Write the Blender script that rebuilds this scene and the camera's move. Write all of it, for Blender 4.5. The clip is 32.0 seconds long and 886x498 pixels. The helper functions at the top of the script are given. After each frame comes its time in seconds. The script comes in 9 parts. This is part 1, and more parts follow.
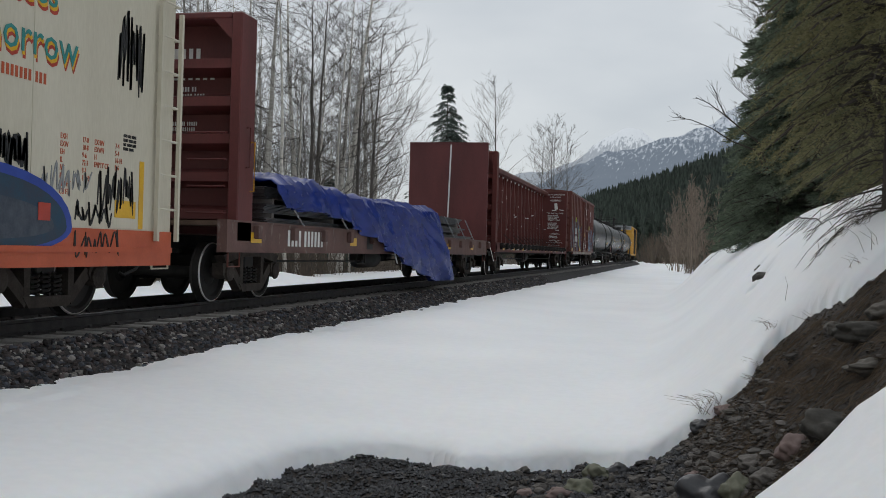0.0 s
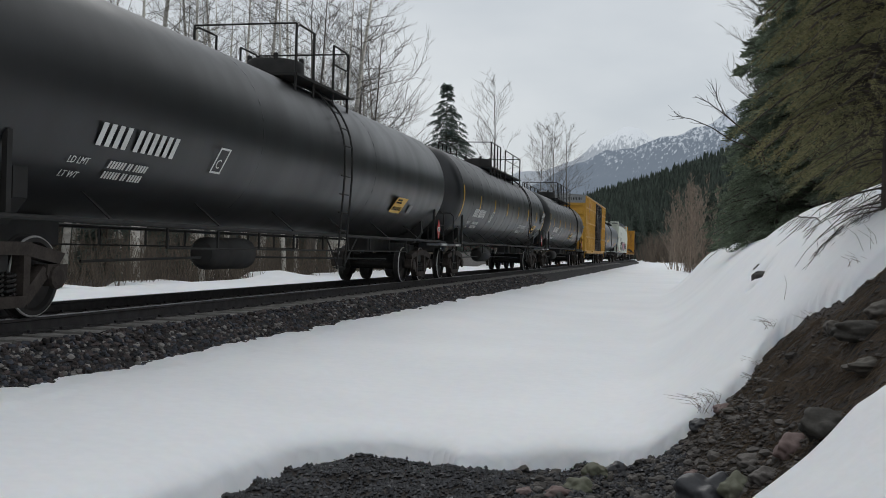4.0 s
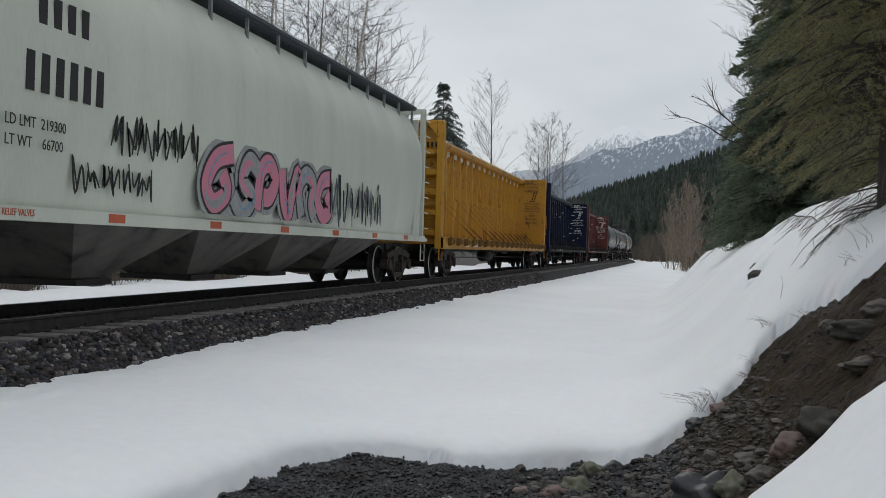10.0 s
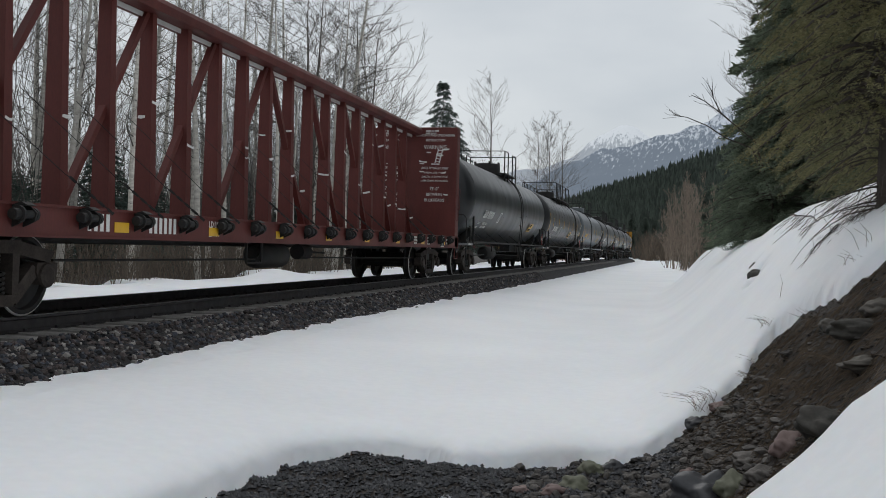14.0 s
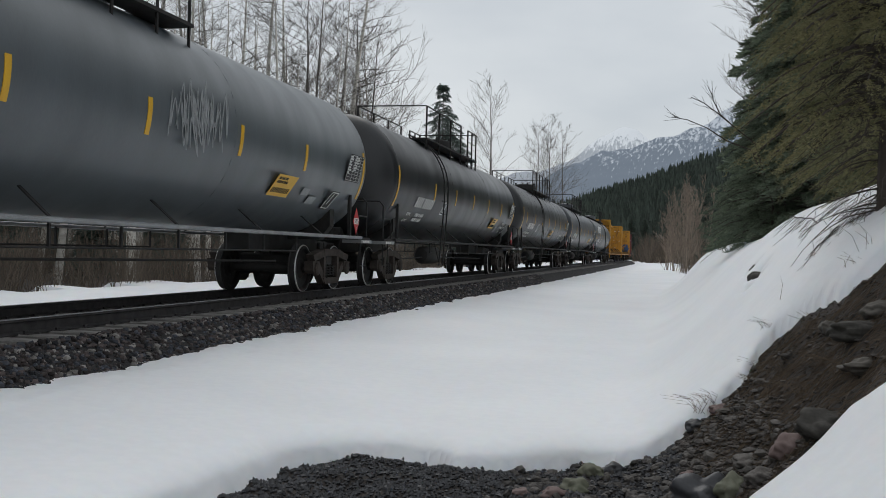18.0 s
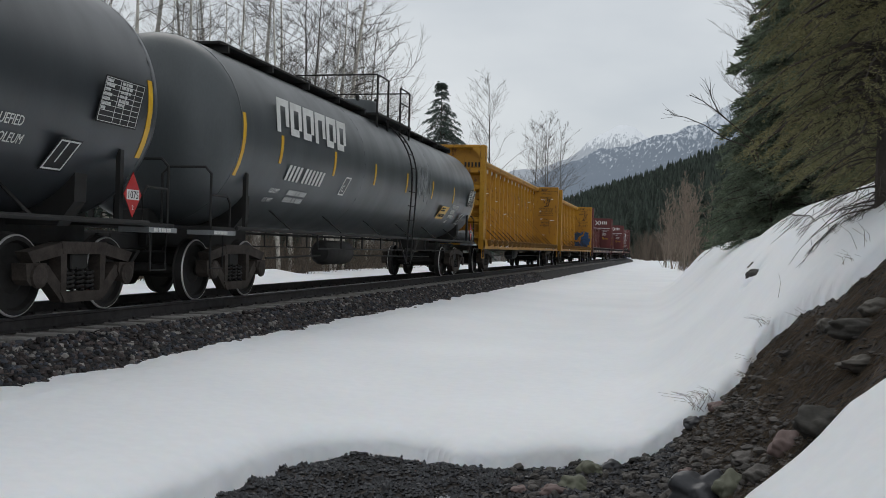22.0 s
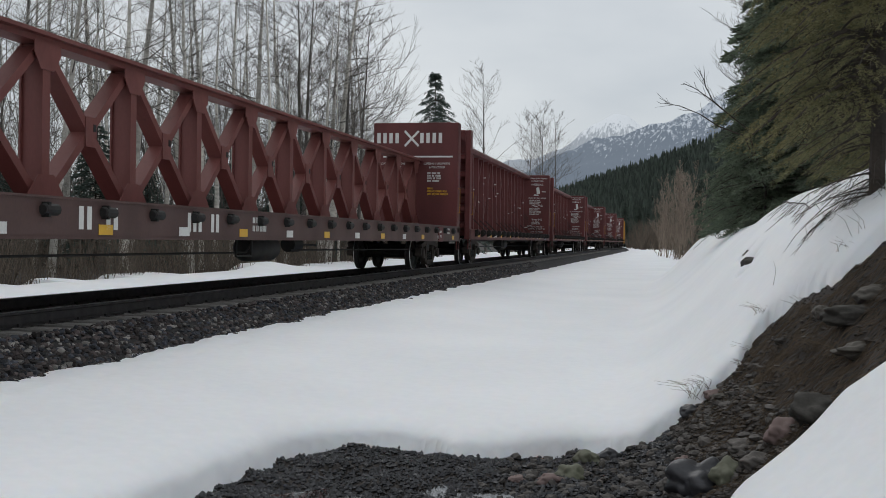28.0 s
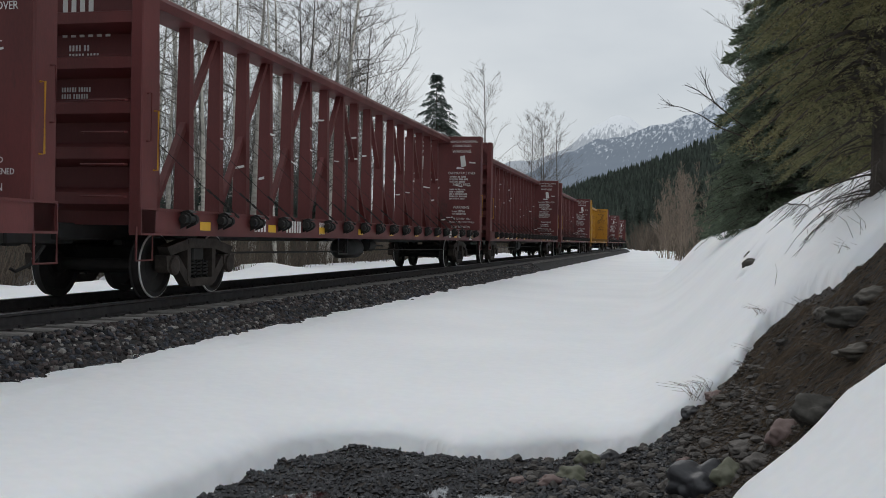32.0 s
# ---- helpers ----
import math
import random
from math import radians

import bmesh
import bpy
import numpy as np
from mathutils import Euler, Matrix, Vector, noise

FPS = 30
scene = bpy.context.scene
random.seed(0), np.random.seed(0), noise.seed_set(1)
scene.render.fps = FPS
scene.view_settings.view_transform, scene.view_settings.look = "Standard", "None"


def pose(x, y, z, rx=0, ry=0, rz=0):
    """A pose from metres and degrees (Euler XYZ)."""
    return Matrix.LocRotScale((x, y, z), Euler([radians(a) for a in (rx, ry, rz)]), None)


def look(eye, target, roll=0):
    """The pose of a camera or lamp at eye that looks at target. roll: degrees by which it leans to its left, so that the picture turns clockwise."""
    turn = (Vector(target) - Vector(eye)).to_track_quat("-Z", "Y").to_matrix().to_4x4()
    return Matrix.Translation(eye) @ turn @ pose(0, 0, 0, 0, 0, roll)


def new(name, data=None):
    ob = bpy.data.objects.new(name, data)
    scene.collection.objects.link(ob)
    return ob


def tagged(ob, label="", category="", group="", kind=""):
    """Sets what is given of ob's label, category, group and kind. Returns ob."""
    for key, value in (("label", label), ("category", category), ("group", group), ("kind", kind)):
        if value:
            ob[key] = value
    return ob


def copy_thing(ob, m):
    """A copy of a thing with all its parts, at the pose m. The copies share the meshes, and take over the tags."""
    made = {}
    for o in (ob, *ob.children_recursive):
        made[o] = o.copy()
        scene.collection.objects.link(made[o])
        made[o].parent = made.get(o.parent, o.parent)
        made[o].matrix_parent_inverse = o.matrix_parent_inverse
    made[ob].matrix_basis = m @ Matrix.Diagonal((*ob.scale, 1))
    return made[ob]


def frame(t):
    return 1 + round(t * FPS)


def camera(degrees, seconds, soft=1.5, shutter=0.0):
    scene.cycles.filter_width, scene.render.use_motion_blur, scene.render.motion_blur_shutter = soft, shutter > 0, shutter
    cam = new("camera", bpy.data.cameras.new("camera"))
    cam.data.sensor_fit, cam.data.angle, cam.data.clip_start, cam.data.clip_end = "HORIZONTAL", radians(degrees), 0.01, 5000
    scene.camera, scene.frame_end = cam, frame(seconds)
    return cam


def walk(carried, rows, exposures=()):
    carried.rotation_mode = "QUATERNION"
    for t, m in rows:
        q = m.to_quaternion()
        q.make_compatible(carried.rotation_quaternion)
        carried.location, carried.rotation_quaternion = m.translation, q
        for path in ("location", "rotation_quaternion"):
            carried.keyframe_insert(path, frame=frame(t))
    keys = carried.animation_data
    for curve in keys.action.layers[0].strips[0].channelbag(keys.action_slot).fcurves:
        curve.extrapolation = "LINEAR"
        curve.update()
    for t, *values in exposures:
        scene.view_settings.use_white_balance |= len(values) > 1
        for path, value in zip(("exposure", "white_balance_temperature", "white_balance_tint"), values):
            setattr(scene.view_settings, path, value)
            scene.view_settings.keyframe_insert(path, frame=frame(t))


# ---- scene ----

# ---- camera ----
EYE = (7.745, 0.0, 0.885)


def aim(left, up, roll):
    """The camera's pose: degrees to the left of the track's direction, upwards, and of roll."""
    return Matrix.Translation(EYE) @ pose(0, 0, 0, 0, 0, left) @ pose(0, 0, 0, 90 + up, 0, 0) @ pose(0, 0, 0, 0, 0, roll)


cam = camera(47.661, 32.0, soft=0.9, shutter=0.0)
AIMS = [
    (0, 13.161, 0.072, 1.55), (0.5, 13.190, 0.040, 1.54), (1, 13.162, -0.005, 1.52), (1.5, 13.164, -0.003, 1.54),
    (2, 13.160, -0.007, 1.57), (2.5, 13.160, -0.007, 1.57), (3, 13.166, -0.005, 1.53), (3.5, 13.163, -0.008, 1.57),
    (5.5, 12.978, 0.070, 1.54), (6, 12.967, 0.009, 1.54), (6.5, 12.967, -0.005, 1.55), (7, 12.971, -0.002, 1.48),
    (7.5, 12.989, 0.021, 1.57), (8, 12.971, 0.020, 1.52), (8.5, 12.975, -0.004, 1.49), (9, 12.985, -0.039, 1.55),
    (9.5, 12.961, -0.033, 1.56), (10, 12.925, -0.028, 1.54), (10.5, 12.911, -0.061, 1.57), (11, 12.903, -0.102, 1.55),
    (11.5, 12.885, -0.133, 1.58), (12, 12.928, -0.043, 1.53), (12.5, 12.960, -0.054, 1.55), (13, 12.928, -0.084, 1.55),
    (13.5, 12.924, -0.086, 1.55), (14, 12.897, -0.086, 1.59), (14.5, 12.893, -0.097, 1.60), (16.5, 12.871, -0.084, 1.54),
    (17, 12.836, -0.101, 1.58), (17.5, 12.867, -0.040, 1.49), (18, 12.903, 0.050, 1.56), (18.5, 12.887, 0.057, 1.55),
    (19, 12.878, 0.023, 1.54), (19.5, 12.861, -0.045, 1.55), (20, 12.863, -0.083, 1.64), (20.5, 12.837, -0.098, 1.59),
    (21, 12.748, -0.091, 1.59), (21.5, 12.773, -0.085, 1.56), (22, 12.808, -0.078, 1.52), (22.5, 12.787, -0.092, 1.59),
    (23, 12.755, -0.132, 1.56), (23.5, 12.759, -0.171, 1.62), (24, 12.751, -0.203, 1.47), (24.5, 12.699, -0.188, 1.38),
    (25, 12.538, -0.207, 1.11), (25.5, 12.527, -0.226, 1.11), (27.5, 12.545, -0.413, 0.97), (28, 12.534, -0.592, 0.98),
    (28.5, 12.496, -0.684, 1.13), (29, 12.555, -0.678, 1.04), (29.5, 12.590, -0.693, 1.09), (30, 12.575, -0.718, 1.07),
    (30.5, 12.578, -0.680, 1.07), (31, 12.565, -0.664, 1.04), (31.5, 12.579, -0.582, 1.05), (32, 12.603, -0.528, 1.02),
]
walk(cam, [(t, aim(a, b, c)) for t, a, b, c in AIMS])

# ---- world, sun, exposure ----
world = bpy.data.worlds.new("overcast_sky")
scene.world = world
world.use_nodes = True
wn, wl = world.node_tree.nodes, world.node_tree.links
wn.clear()
sky = wn.new("ShaderNodeTexSky")
sky.sky_type, sky.sun_disc = "NISHITA", False
sky.sun_elevation, sky.sun_rotation = radians(42), radians(20)
sky_dim = wn.new("ShaderNodeMix")
sky_dim.data_type = "RGBA"
sky_dim.blend_type = "MULTIPLY"
sky_dim.inputs[0].default_value = 1.0
sky_dim.inputs[7].default_value = (0.10, 0.10, 0.10, 1)
wl.new(sky.outputs[0], sky_dim.inputs[6])
coord = wn.new("ShaderNodeTexCoord")
squash = wn.new("ShaderNodeMapping")
squash.inputs["Scale"].default_value = (1.0, 1.0, 2.6)
squash.inputs["Location"].default_value = (0.35, 0.2, 0.1)
wl.new(coord.outputs["Generated"], squash.inputs[0])
clouds = wn.new("ShaderNodeTexNoise")
clouds.inputs["Scale"].default_value, clouds.inputs["Detail"].default_value = 2.6, 5.0
clouds.inputs["Roughness"].default_value = 0.5
wl.new(squash.outputs[0], clouds.inputs["Vector"])
cloud_ramp = wn.new("ShaderNodeValToRGB")
cloud_ramp.color_ramp.elements[0].position, cloud_ramp.color_ramp.elements[1].position = 0.30, 0.72
cloud_ramp.color_ramp.elements[0].color = (0.53, 0.572, 0.614, 1)
cloud_ramp.color_ramp.elements[1].color = (0.745, 0.774, 0.79, 1)
wl.new(clouds.outputs["Fac"], cloud_ramp.inputs[0])
cover = wn.new("ShaderNodeMix")
cover.data_type = "RGBA"
cover.inputs[0].default_value = 0.93
wl.new(sky_dim.outputs[2], cover.inputs[6])
wl.new(cloud_ramp.outputs[0], cover.inputs[7])
air = wn.new("ShaderNodeBackground")
air.inputs["Strength"].default_value = 1.0
wl.new(cover.outputs[2], air.inputs[0])
world_out = wn.new("ShaderNodeOutputWorld")
wl.new(air.outputs[0], world_out.inputs[0])

sun = new("sun", bpy.data.lights.new("sun", "SUN"))
sun.data.energy, sun.data.angle, sun.data.color = 0.6, radians(40), (1.0, 0.97, 0.93)
sun.matrix_world = look((0, 0, 60), (20, -40, 0))
scene.view_settings.exposure = 0.0

# ---- materials ----
MATS = {}


def mat(name, base, other=None, rough=0.6, metal=0.0, scale=3.0, fine=40.0, bump=0.15, depth=0.01, wear=None, wear_at=0.62, wear_scale=2.0, streak=1.0, spec=0.5, spread=0.0):
    """A painted, rusty or mineral surface: two scales of colour, grain as relief, worn or dirty patches. streak stretches the stains downwards."""
    if name in MATS:
        return MATS[name]
    m = bpy.data.materials.new(name)
    MATS[name] = m
    m.use_nodes = True
    n, l = m.node_tree.nodes, m.node_tree.links
    b = n["Principled BSDF"]
    b.inputs["Roughness"].default_value, b.inputs["Metallic"].default_value = rough, metal
    b.inputs["Specular IOR Level"].default_value = spec
    tc = n.new("ShaderNodeTexCoord")
    mp = n.new("ShaderNodeMapping")
    mp.inputs["Scale"].default_value = (1, 1, 1 / streak)
    l.new(tc.outputs["Object"], mp.inputs[0])
    big = n.new("ShaderNodeTexNoise")
    big.inputs["Scale"].default_value, big.inputs["Detail"].default_value = scale, 6
    l.new(mp.outputs[0], big.inputs["Vector"])
    small = n.new("ShaderNodeTexNoise")
    small.inputs["Scale"].default_value, small.inputs["Detail"].default_value = fine, 3
    l.new(mp.outputs[0], small.inputs["Vector"])
    other = other or [c * 0.72 for c in base]
    mix = n.new("ShaderNodeMix")
    mix.data_type = "RGBA"
    mix.inputs[6].default_value, mix.inputs[7].default_value = (*base, 1), (*other, 1)
    add = n.new("ShaderNodeMath")
    add.operation = "MULTIPLY_ADD"
    add.inputs[1].default_value, add.inputs[2].default_value = 0.45, -0.0
    l.new(small.outputs["Fac"], add.inputs[0])
    add2 = n.new("ShaderNodeMath")
    add2.operation = "ADD"
    l.new(add.outputs[0], add2.inputs[0])
    l.new(big.outputs["Fac"], add2.inputs[1])
    ramp = n.new("ShaderNodeMapRange")
    ramp.inputs["From Min"].default_value, ramp.inputs["From Max"].default_value = 0.5, 0.95
    l.new(add2.outputs[0], ramp.inputs[0])
    l.new(ramp.outputs[0], mix.inputs[0])
    last = mix.outputs[2]
    if spread:
        info = n.new("ShaderNodeObjectInfo")
        isl = n.new("ShaderNodeNewGeometry")
        vary = n.new("ShaderNodeHueSaturation")
        both = n.new("ShaderNodeMath")
        both.operation = "ADD"
        l.new(info.outputs["Random"], both.inputs[0])
        l.new(isl.outputs["Random Per Island"], both.inputs[1])
        wrap = n.new("ShaderNodeMath")
        wrap.operation = "FRACT"
        l.new(both.outputs[0], wrap.inputs[0])
        rng = n.new("ShaderNodeMapRange")
        rng.inputs["To Min"].default_value, rng.inputs["To Max"].default_value = 1 - spread, 1 + spread
        l.new(wrap.outputs[0], rng.inputs[0])
        l.new(rng.outputs[0], vary.inputs["Value"])
        l.new(last, vary.inputs["Color"])
        last = vary.outputs[0]
    if wear:
        wnz = n.new("ShaderNodeTexNoise")
        wnz.inputs["Scale"].default_value, wnz.inputs["Detail"].default_value, wnz.inputs["Roughness"].default_value = wear_scale, 8, 0.68
        l.new(mp.outputs[0], wnz.inputs["Vector"])
        wr = n.new("ShaderNodeMapRange")
        wr.inputs["From Min"].default_value, wr.inputs["From Max"].default_value = wear_at, wear_at + 0.12
        l.new(wnz.outputs["Fac"], wr.inputs[0])
        wm = n.new("ShaderNodeMix")
        wm.data_type = "RGBA"
        wm.inputs[7].default_value = (*wear, 1)
        l.new(wr.outputs[0], wm.inputs[0])
        l.new(last, wm.inputs[6])
        last = wm.outputs[2]
    l.new(last, b.inputs["Base Color"])
    rr = n.new("ShaderNodeMapRange")
    rr.inputs["To Min"].default_value, rr.inputs["To Max"].default_value = max(0.05, rough - 0.12), min(1, rough + 0.12)
    l.new(big.outputs["Fac"], rr.inputs[0])
    l.new(rr.outputs[0], b.inputs["Roughness"])
    if bump:
        bp = n.new("ShaderNodeBump")
        bp.inputs["Strength"].default_value, bp.inputs["Distance"].default_value = bump, depth
        l.new(add2.outputs[0], bp.inputs["Height"])
        l.new(bp.outputs[0], b.inputs["Normal"])
    return m


def snow_mat():
    m = mat("snow", (0.90, 0.91, 0.93), (0.82, 0.835, 0.86), rough=0.75, scale=0.35, fine=9, bump=0.22, depth=0.03, wear=(0.62, 0.60, 0.56), wear_at=0.70, wear_scale=5.0)
    b = m.node_tree.nodes["Principled BSDF"]
    b.inputs["Subsurface Weight"].default_value = 0.25
    b.inputs["Subsurface Radius"].default_value = (0.05, 0.07, 0.09)
    return m


SNOW = snow_mat()
BALLAST = mat("ballast_stone", (0.075, 0.060, 0.057), (0.036, 0.029, 0.028), rough=0.75, scale=9, fine=60, spread=0.8, spec=0.3)
BALLAST_BLUE = mat("ballast_blue_stone", (0.05, 0.054, 0.066), (0.024, 0.026, 0.032), rough=0.7, scale=9, fine=60, spread=0.85, spec=0.3)
BALLAST_PALE = mat("ballast_pale_stone", (0.24, 0.225, 0.21), (0.14, 0.13, 0.12), rough=0.75, scale=9, fine=60, spread=0.5)
# bed coloured extra dark, standing in for shade in gaps between stones
BALLAST_GAPS = mat("ballast_gap_shade", (0.022, 0.02, 0.021), (0.012, 0.011, 0.011), rough=0.9, scale=6, fine=40, bump=0.8, depth=0.03)
DIRT = mat("dirt", (0.04, 0.031, 0.026), (0.012, 0.0095, 0.008), rough=0.85, scale=3, fine=35, bump=0.8, depth=0.03)
GRAVEL = mat("wet_gravel", (0.085, 0.08, 0.078), (0.035, 0.033, 0.033), rough=0.5, scale=4, fine=45, bump=0.9, depth=0.02)
RAIL_RUST = mat("rail_rust", (0.04, 0.036, 0.036), (0.022, 0.02, 0.021), rough=0.75, metal=0.0, scale=8)
RAIL_TOP = mat("rail_polish", (0.34, 0.34, 0.36), (0.24, 0.24, 0.26), rough=0.38, metal=1.0, scale=10, bump=0.03)
TIE = mat("sleeper_timber", (0.34, 0.32, 0.30), (0.20, 0.19, 0.18), rough=0.85, scale=5, fine=60, bump=0.5)
BLACK = mat("black_tank_paint", (0.016, 0.017, 0.019), (0.011, 0.0115, 0.012), rough=0.36, scale=1.5, wear=(0.05, 0.045, 0.04), wear_at=0.68, streak=3, bump=0.05)
GREY = mat("grey_tank_paint", (0.098, 0.112, 0.122), (0.075, 0.086, 0.093), rough=0.36, scale=1.5, wear=(0.06, 0.055, 0.05), wear_at=0.66, streak=4, bump=0.05)
MIDGREY = mat("mid_grey_tank_paint", (0.078, 0.087, 0.092), (0.06, 0.067, 0.07), rough=0.38, scale=1.5, wear=(0.11, 0.105, 0.09), wear_at=0.64, streak=5, bump=0.05)
DARKGREY = mat("dark_grey_tank_paint", (0.040, 0.046, 0.052), (0.03, 0.034, 0.039), rough=0.36, scale=1.5, wear=(0.03, 0.03, 0.03), wear_at=0.66, streak=4, bump=0.05)
UNDER = mat("underframe_grime", (0.015, 0.0138, 0.013), (0.009, 0.0085, 0.008), rough=0.75, scale=4, wear=(0.05, 0.035, 0.025), wear_at=0.62)
WHEEL = mat("wheel_steel", (0.016, 0.014, 0.013), (0.009, 0.008, 0.0075), rough=0.8, metal=0.0, scale=6)
SIDEFRAME = mat("dusty_cast_steel", (0.062, 0.050, 0.043), (0.027, 0.022, 0.019), rough=0.85, scale=5, spec=0.3)
TREAD = mat("wheel_rim_polish", (0.62, 0.61, 0.60), (0.5, 0.49, 0.48), rough=0.35, metal=0.6, bump=0)
MAROON = mat("oxide_red_paint", (0.135, 0.028, 0.027), (0.085, 0.02, 0.019), rough=0.6, scale=1.5, wear=(0.03, 0.016, 0.013), wear_at=0.6, streak=3)
TRUSSRED = mat("faded_red_paint", (0.20, 0.066, 0.058), (0.15, 0.047, 0.042), rough=0.55, scale=1.5, wear=(0.06, 0.035, 0.03), wear_at=0.62, streak=3)
ROCKPALE = mat("pale_flat_rock", (0.10, 0.088, 0.073), (0.05, 0.044, 0.037), rough=0.7, scale=5, fine=40, bump=0.4)
OXIDE = mat("brown_red_paint", (0.145, 0.037, 0.026), (0.088, 0.024, 0.018), rough=0.6, scale=1.8, wear=(0.045, 0.02, 0.015), wear_at=0.57, streak=6)
SILLBROWN = mat("brown_sill_paint", (0.098, 0.052, 0.046), (0.066, 0.036, 0.032), rough=0.65, scale=1.5, wear=(0.16, 0.12, 0.11), wear_at=0.66, streak=2)
DUSTYRED = mat("dusty_faded_red_paint", (0.15, 0.078, 0.066), (0.09, 0.05, 0.044), rough=0.75, scale=2.0, wear=(0.24, 0.2, 0.18), wear_at=0.6, wear_scale=5, streak=2)
BEAMRED = mat("lumber_car_red_paint", (0.125, 0.029, 0.024), (0.078, 0.02, 0.017), rough=0.6, scale=1.5, wear=(0.04, 0.018, 0.014), wear_at=0.6, streak=3, spec=0.35)
YELLOW = mat("rail_yellow_paint", (0.49, 0.245, 0.010), (0.36, 0.165, 0.010), rough=0.55, scale=1.2, wear=(0.085, 0.033, 0.013), wear_at=0.555, wear_scale=6.0, streak=2.5)
BOXYELLOW = mat("box_yellow_paint", (0.54, 0.295, 0.035), (0.46, 0.245, 0.03), rough=0.5, scale=1.2, wear=(0.25, 0.13, 0.03), wear_at=0.66, streak=4)
NAVY = mat("navy_paint", (0.0065, 0.012, 0.037), (0.004, 0.0075, 0.022), rough=0.65, scale=1.5, wear=(0.03, 0.035, 0.06), wear_at=0.7, streak=3, spec=0.2)
CREAM = mat("reefer_cream_paint", (0.62, 0.58, 0.47), (0.5, 0.46, 0.36), rough=0.5, scale=1.0, wear=(0.3, 0.25, 0.18), wear_at=0.66, streak=5)
HOPPER = mat("hopper_offwhite_paint", (0.58, 0.61, 0.53), (0.47, 0.49, 0.43), rough=0.5, scale=1.0, wear=(0.3, 0.29, 0.26), wear_at=0.64, streak=5)
ORANGE = mat("reefer_orange_stripe", (0.5, 0.09, 0.03), (0.38, 0.07, 0.025), rough=0.5, wear=(0.2, 0.06, 0.03), wear_at=0.62)
WHITE = mat("white_lettering", (0.75, 0.75, 0.73), (0.6, 0.6, 0.58), rough=0.6, bump=0)
INK = mat("black_lettering", (0.012, 0.012, 0.013), rough=0.6, bump=0)
STRIPE = mat("reflective_yellow_tape", (0.72, 0.42, 0.02), (0.6, 0.33, 0.02), rough=0.4, bump=0)
# pale colour standing in for snow light thrown up on the chord flange
SNOWLIT = mat("snow_lit_strip", (0.72, 0.72, 0.70), (0.55, 0.55, 0.54), rough=0.6, scale=3, bump=0.05)
STEEL = mat("galvanized_steel", (0.32, 0.33, 0.34), (0.22, 0.225, 0.23), rough=0.5, metal=0.5, scale=5)
TARP = mat("blue_tarpaulin", (0.008, 0.030, 0.23), (0.005, 0.018, 0.13), rough=0.36, scale=4, fine=60, bump=0.3, depth=0.02)
PLATE = mat("stacked_plate", (0.13, 0.13, 0.14), (0.08, 0.08, 0.085), rough=0.5, metal=0.5, scale=3)
RED = mat("placard_red", (0.5, 0.02, 0.02), rough=0.5, bump=0)
BIRCH = mat("birch_bark", (0.66, 0.63, 0.57), (0.36, 0.335, 0.30), rough=0.85, scale=2.2, fine=25, wear=(0.045, 0.04, 0.036), wear_at=0.585, wear_scale=3.4, spread=0.28, streak=0.32)
TWIG = mat("bare_twigs", (0.15, 0.135, 0.122), (0.085, 0.076, 0.068), rough=0.9, bump=0, spread=0.3)


def leafy(name, base, other, spread, light=0.45):
    """Foliage: lets part of the light through."""
    m = mat(name, base, other, rough=0.8, bump=0, spread=spread, scale=0.7, fine=6)
    n, l = m.node_tree.nodes, m.node_tree.links
    b = n["Principled BSDF"]
    t = n.new("ShaderNodeBsdfTranslucent")
    l.new(b.inputs["Base Color"].links[0].from_socket, t.inputs[0])
    x = n.new("ShaderNodeMixShader")
    x.inputs[0].default_value = light
    l.new(b.outputs[0], x.inputs[1])
    l.new(t.outputs[0], x.inputs[2])
    l.new(x.outputs[0], n["Material Output"].inputs[0])
    return m


NEEDLE = leafy("fir_needles", (0.17, 0.205, 0.14), (0.105, 0.135, 0.098), 0.35, 0.5)
OLIVE = leafy("cedar_foliage", (0.215, 0.195, 0.095), (0.12, 0.128, 0.072), 0.38, 0.5)
FARNEEDLE = leafy("far_conifers", (0.10, 0.125, 0.10), (0.07, 0.092, 0.076), 0.4)
SPRUCE = leafy("dark_spruce_needles", (0.11, 0.145, 0.125), (0.065, 0.09, 0.08), 0.35)
BARK = mat("conifer_bark", (0.07, 0.055, 0.045), (0.035, 0.03, 0.025), rough=0.9)
ROCK = mat("river_rock", (0.115, 0.104, 0.095), (0.045, 0.041, 0.038), rough=0.75, scale=7, fine=45, bump=0.7, depth=0.02, spread=0.45, spec=0.3)
GRASS = mat("dry_grass", (0.17, 0.125, 0.085), (0.09, 0.066, 0.045), rough=0.9, bump=0, spread=0.3)
PEBBLE = mat("wet_pebbles", (0.048, 0.048, 0.053), (0.02, 0.02, 0.0225), rough=0.42, scale=9, fine=60, bump=0.2, spread=0.6)
CLOD = mat("earth_crumbs", (0.036, 0.026, 0.020), (0.012, 0.009, 0.007), rough=0.9, scale=9, fine=60, bump=0.2, spread=0.6, spec=0.2)
ROCK_DIRT = mat("dirty_stones", (0.075, 0.062, 0.053), (0.03, 0.025, 0.022), rough=0.8, scale=9, fine=60, bump=0.2, spread=0.5)
BRUSH = mat("brown_brush", (0.17, 0.135, 0.105), (0.10, 0.08, 0.06), rough=0.9, bump=0, spread=0.35)
TAN = mat("tan_twigs", (0.34, 0.275, 0.215), (0.22, 0.175, 0.14), rough=0.9, bump=0, spread=0.3)

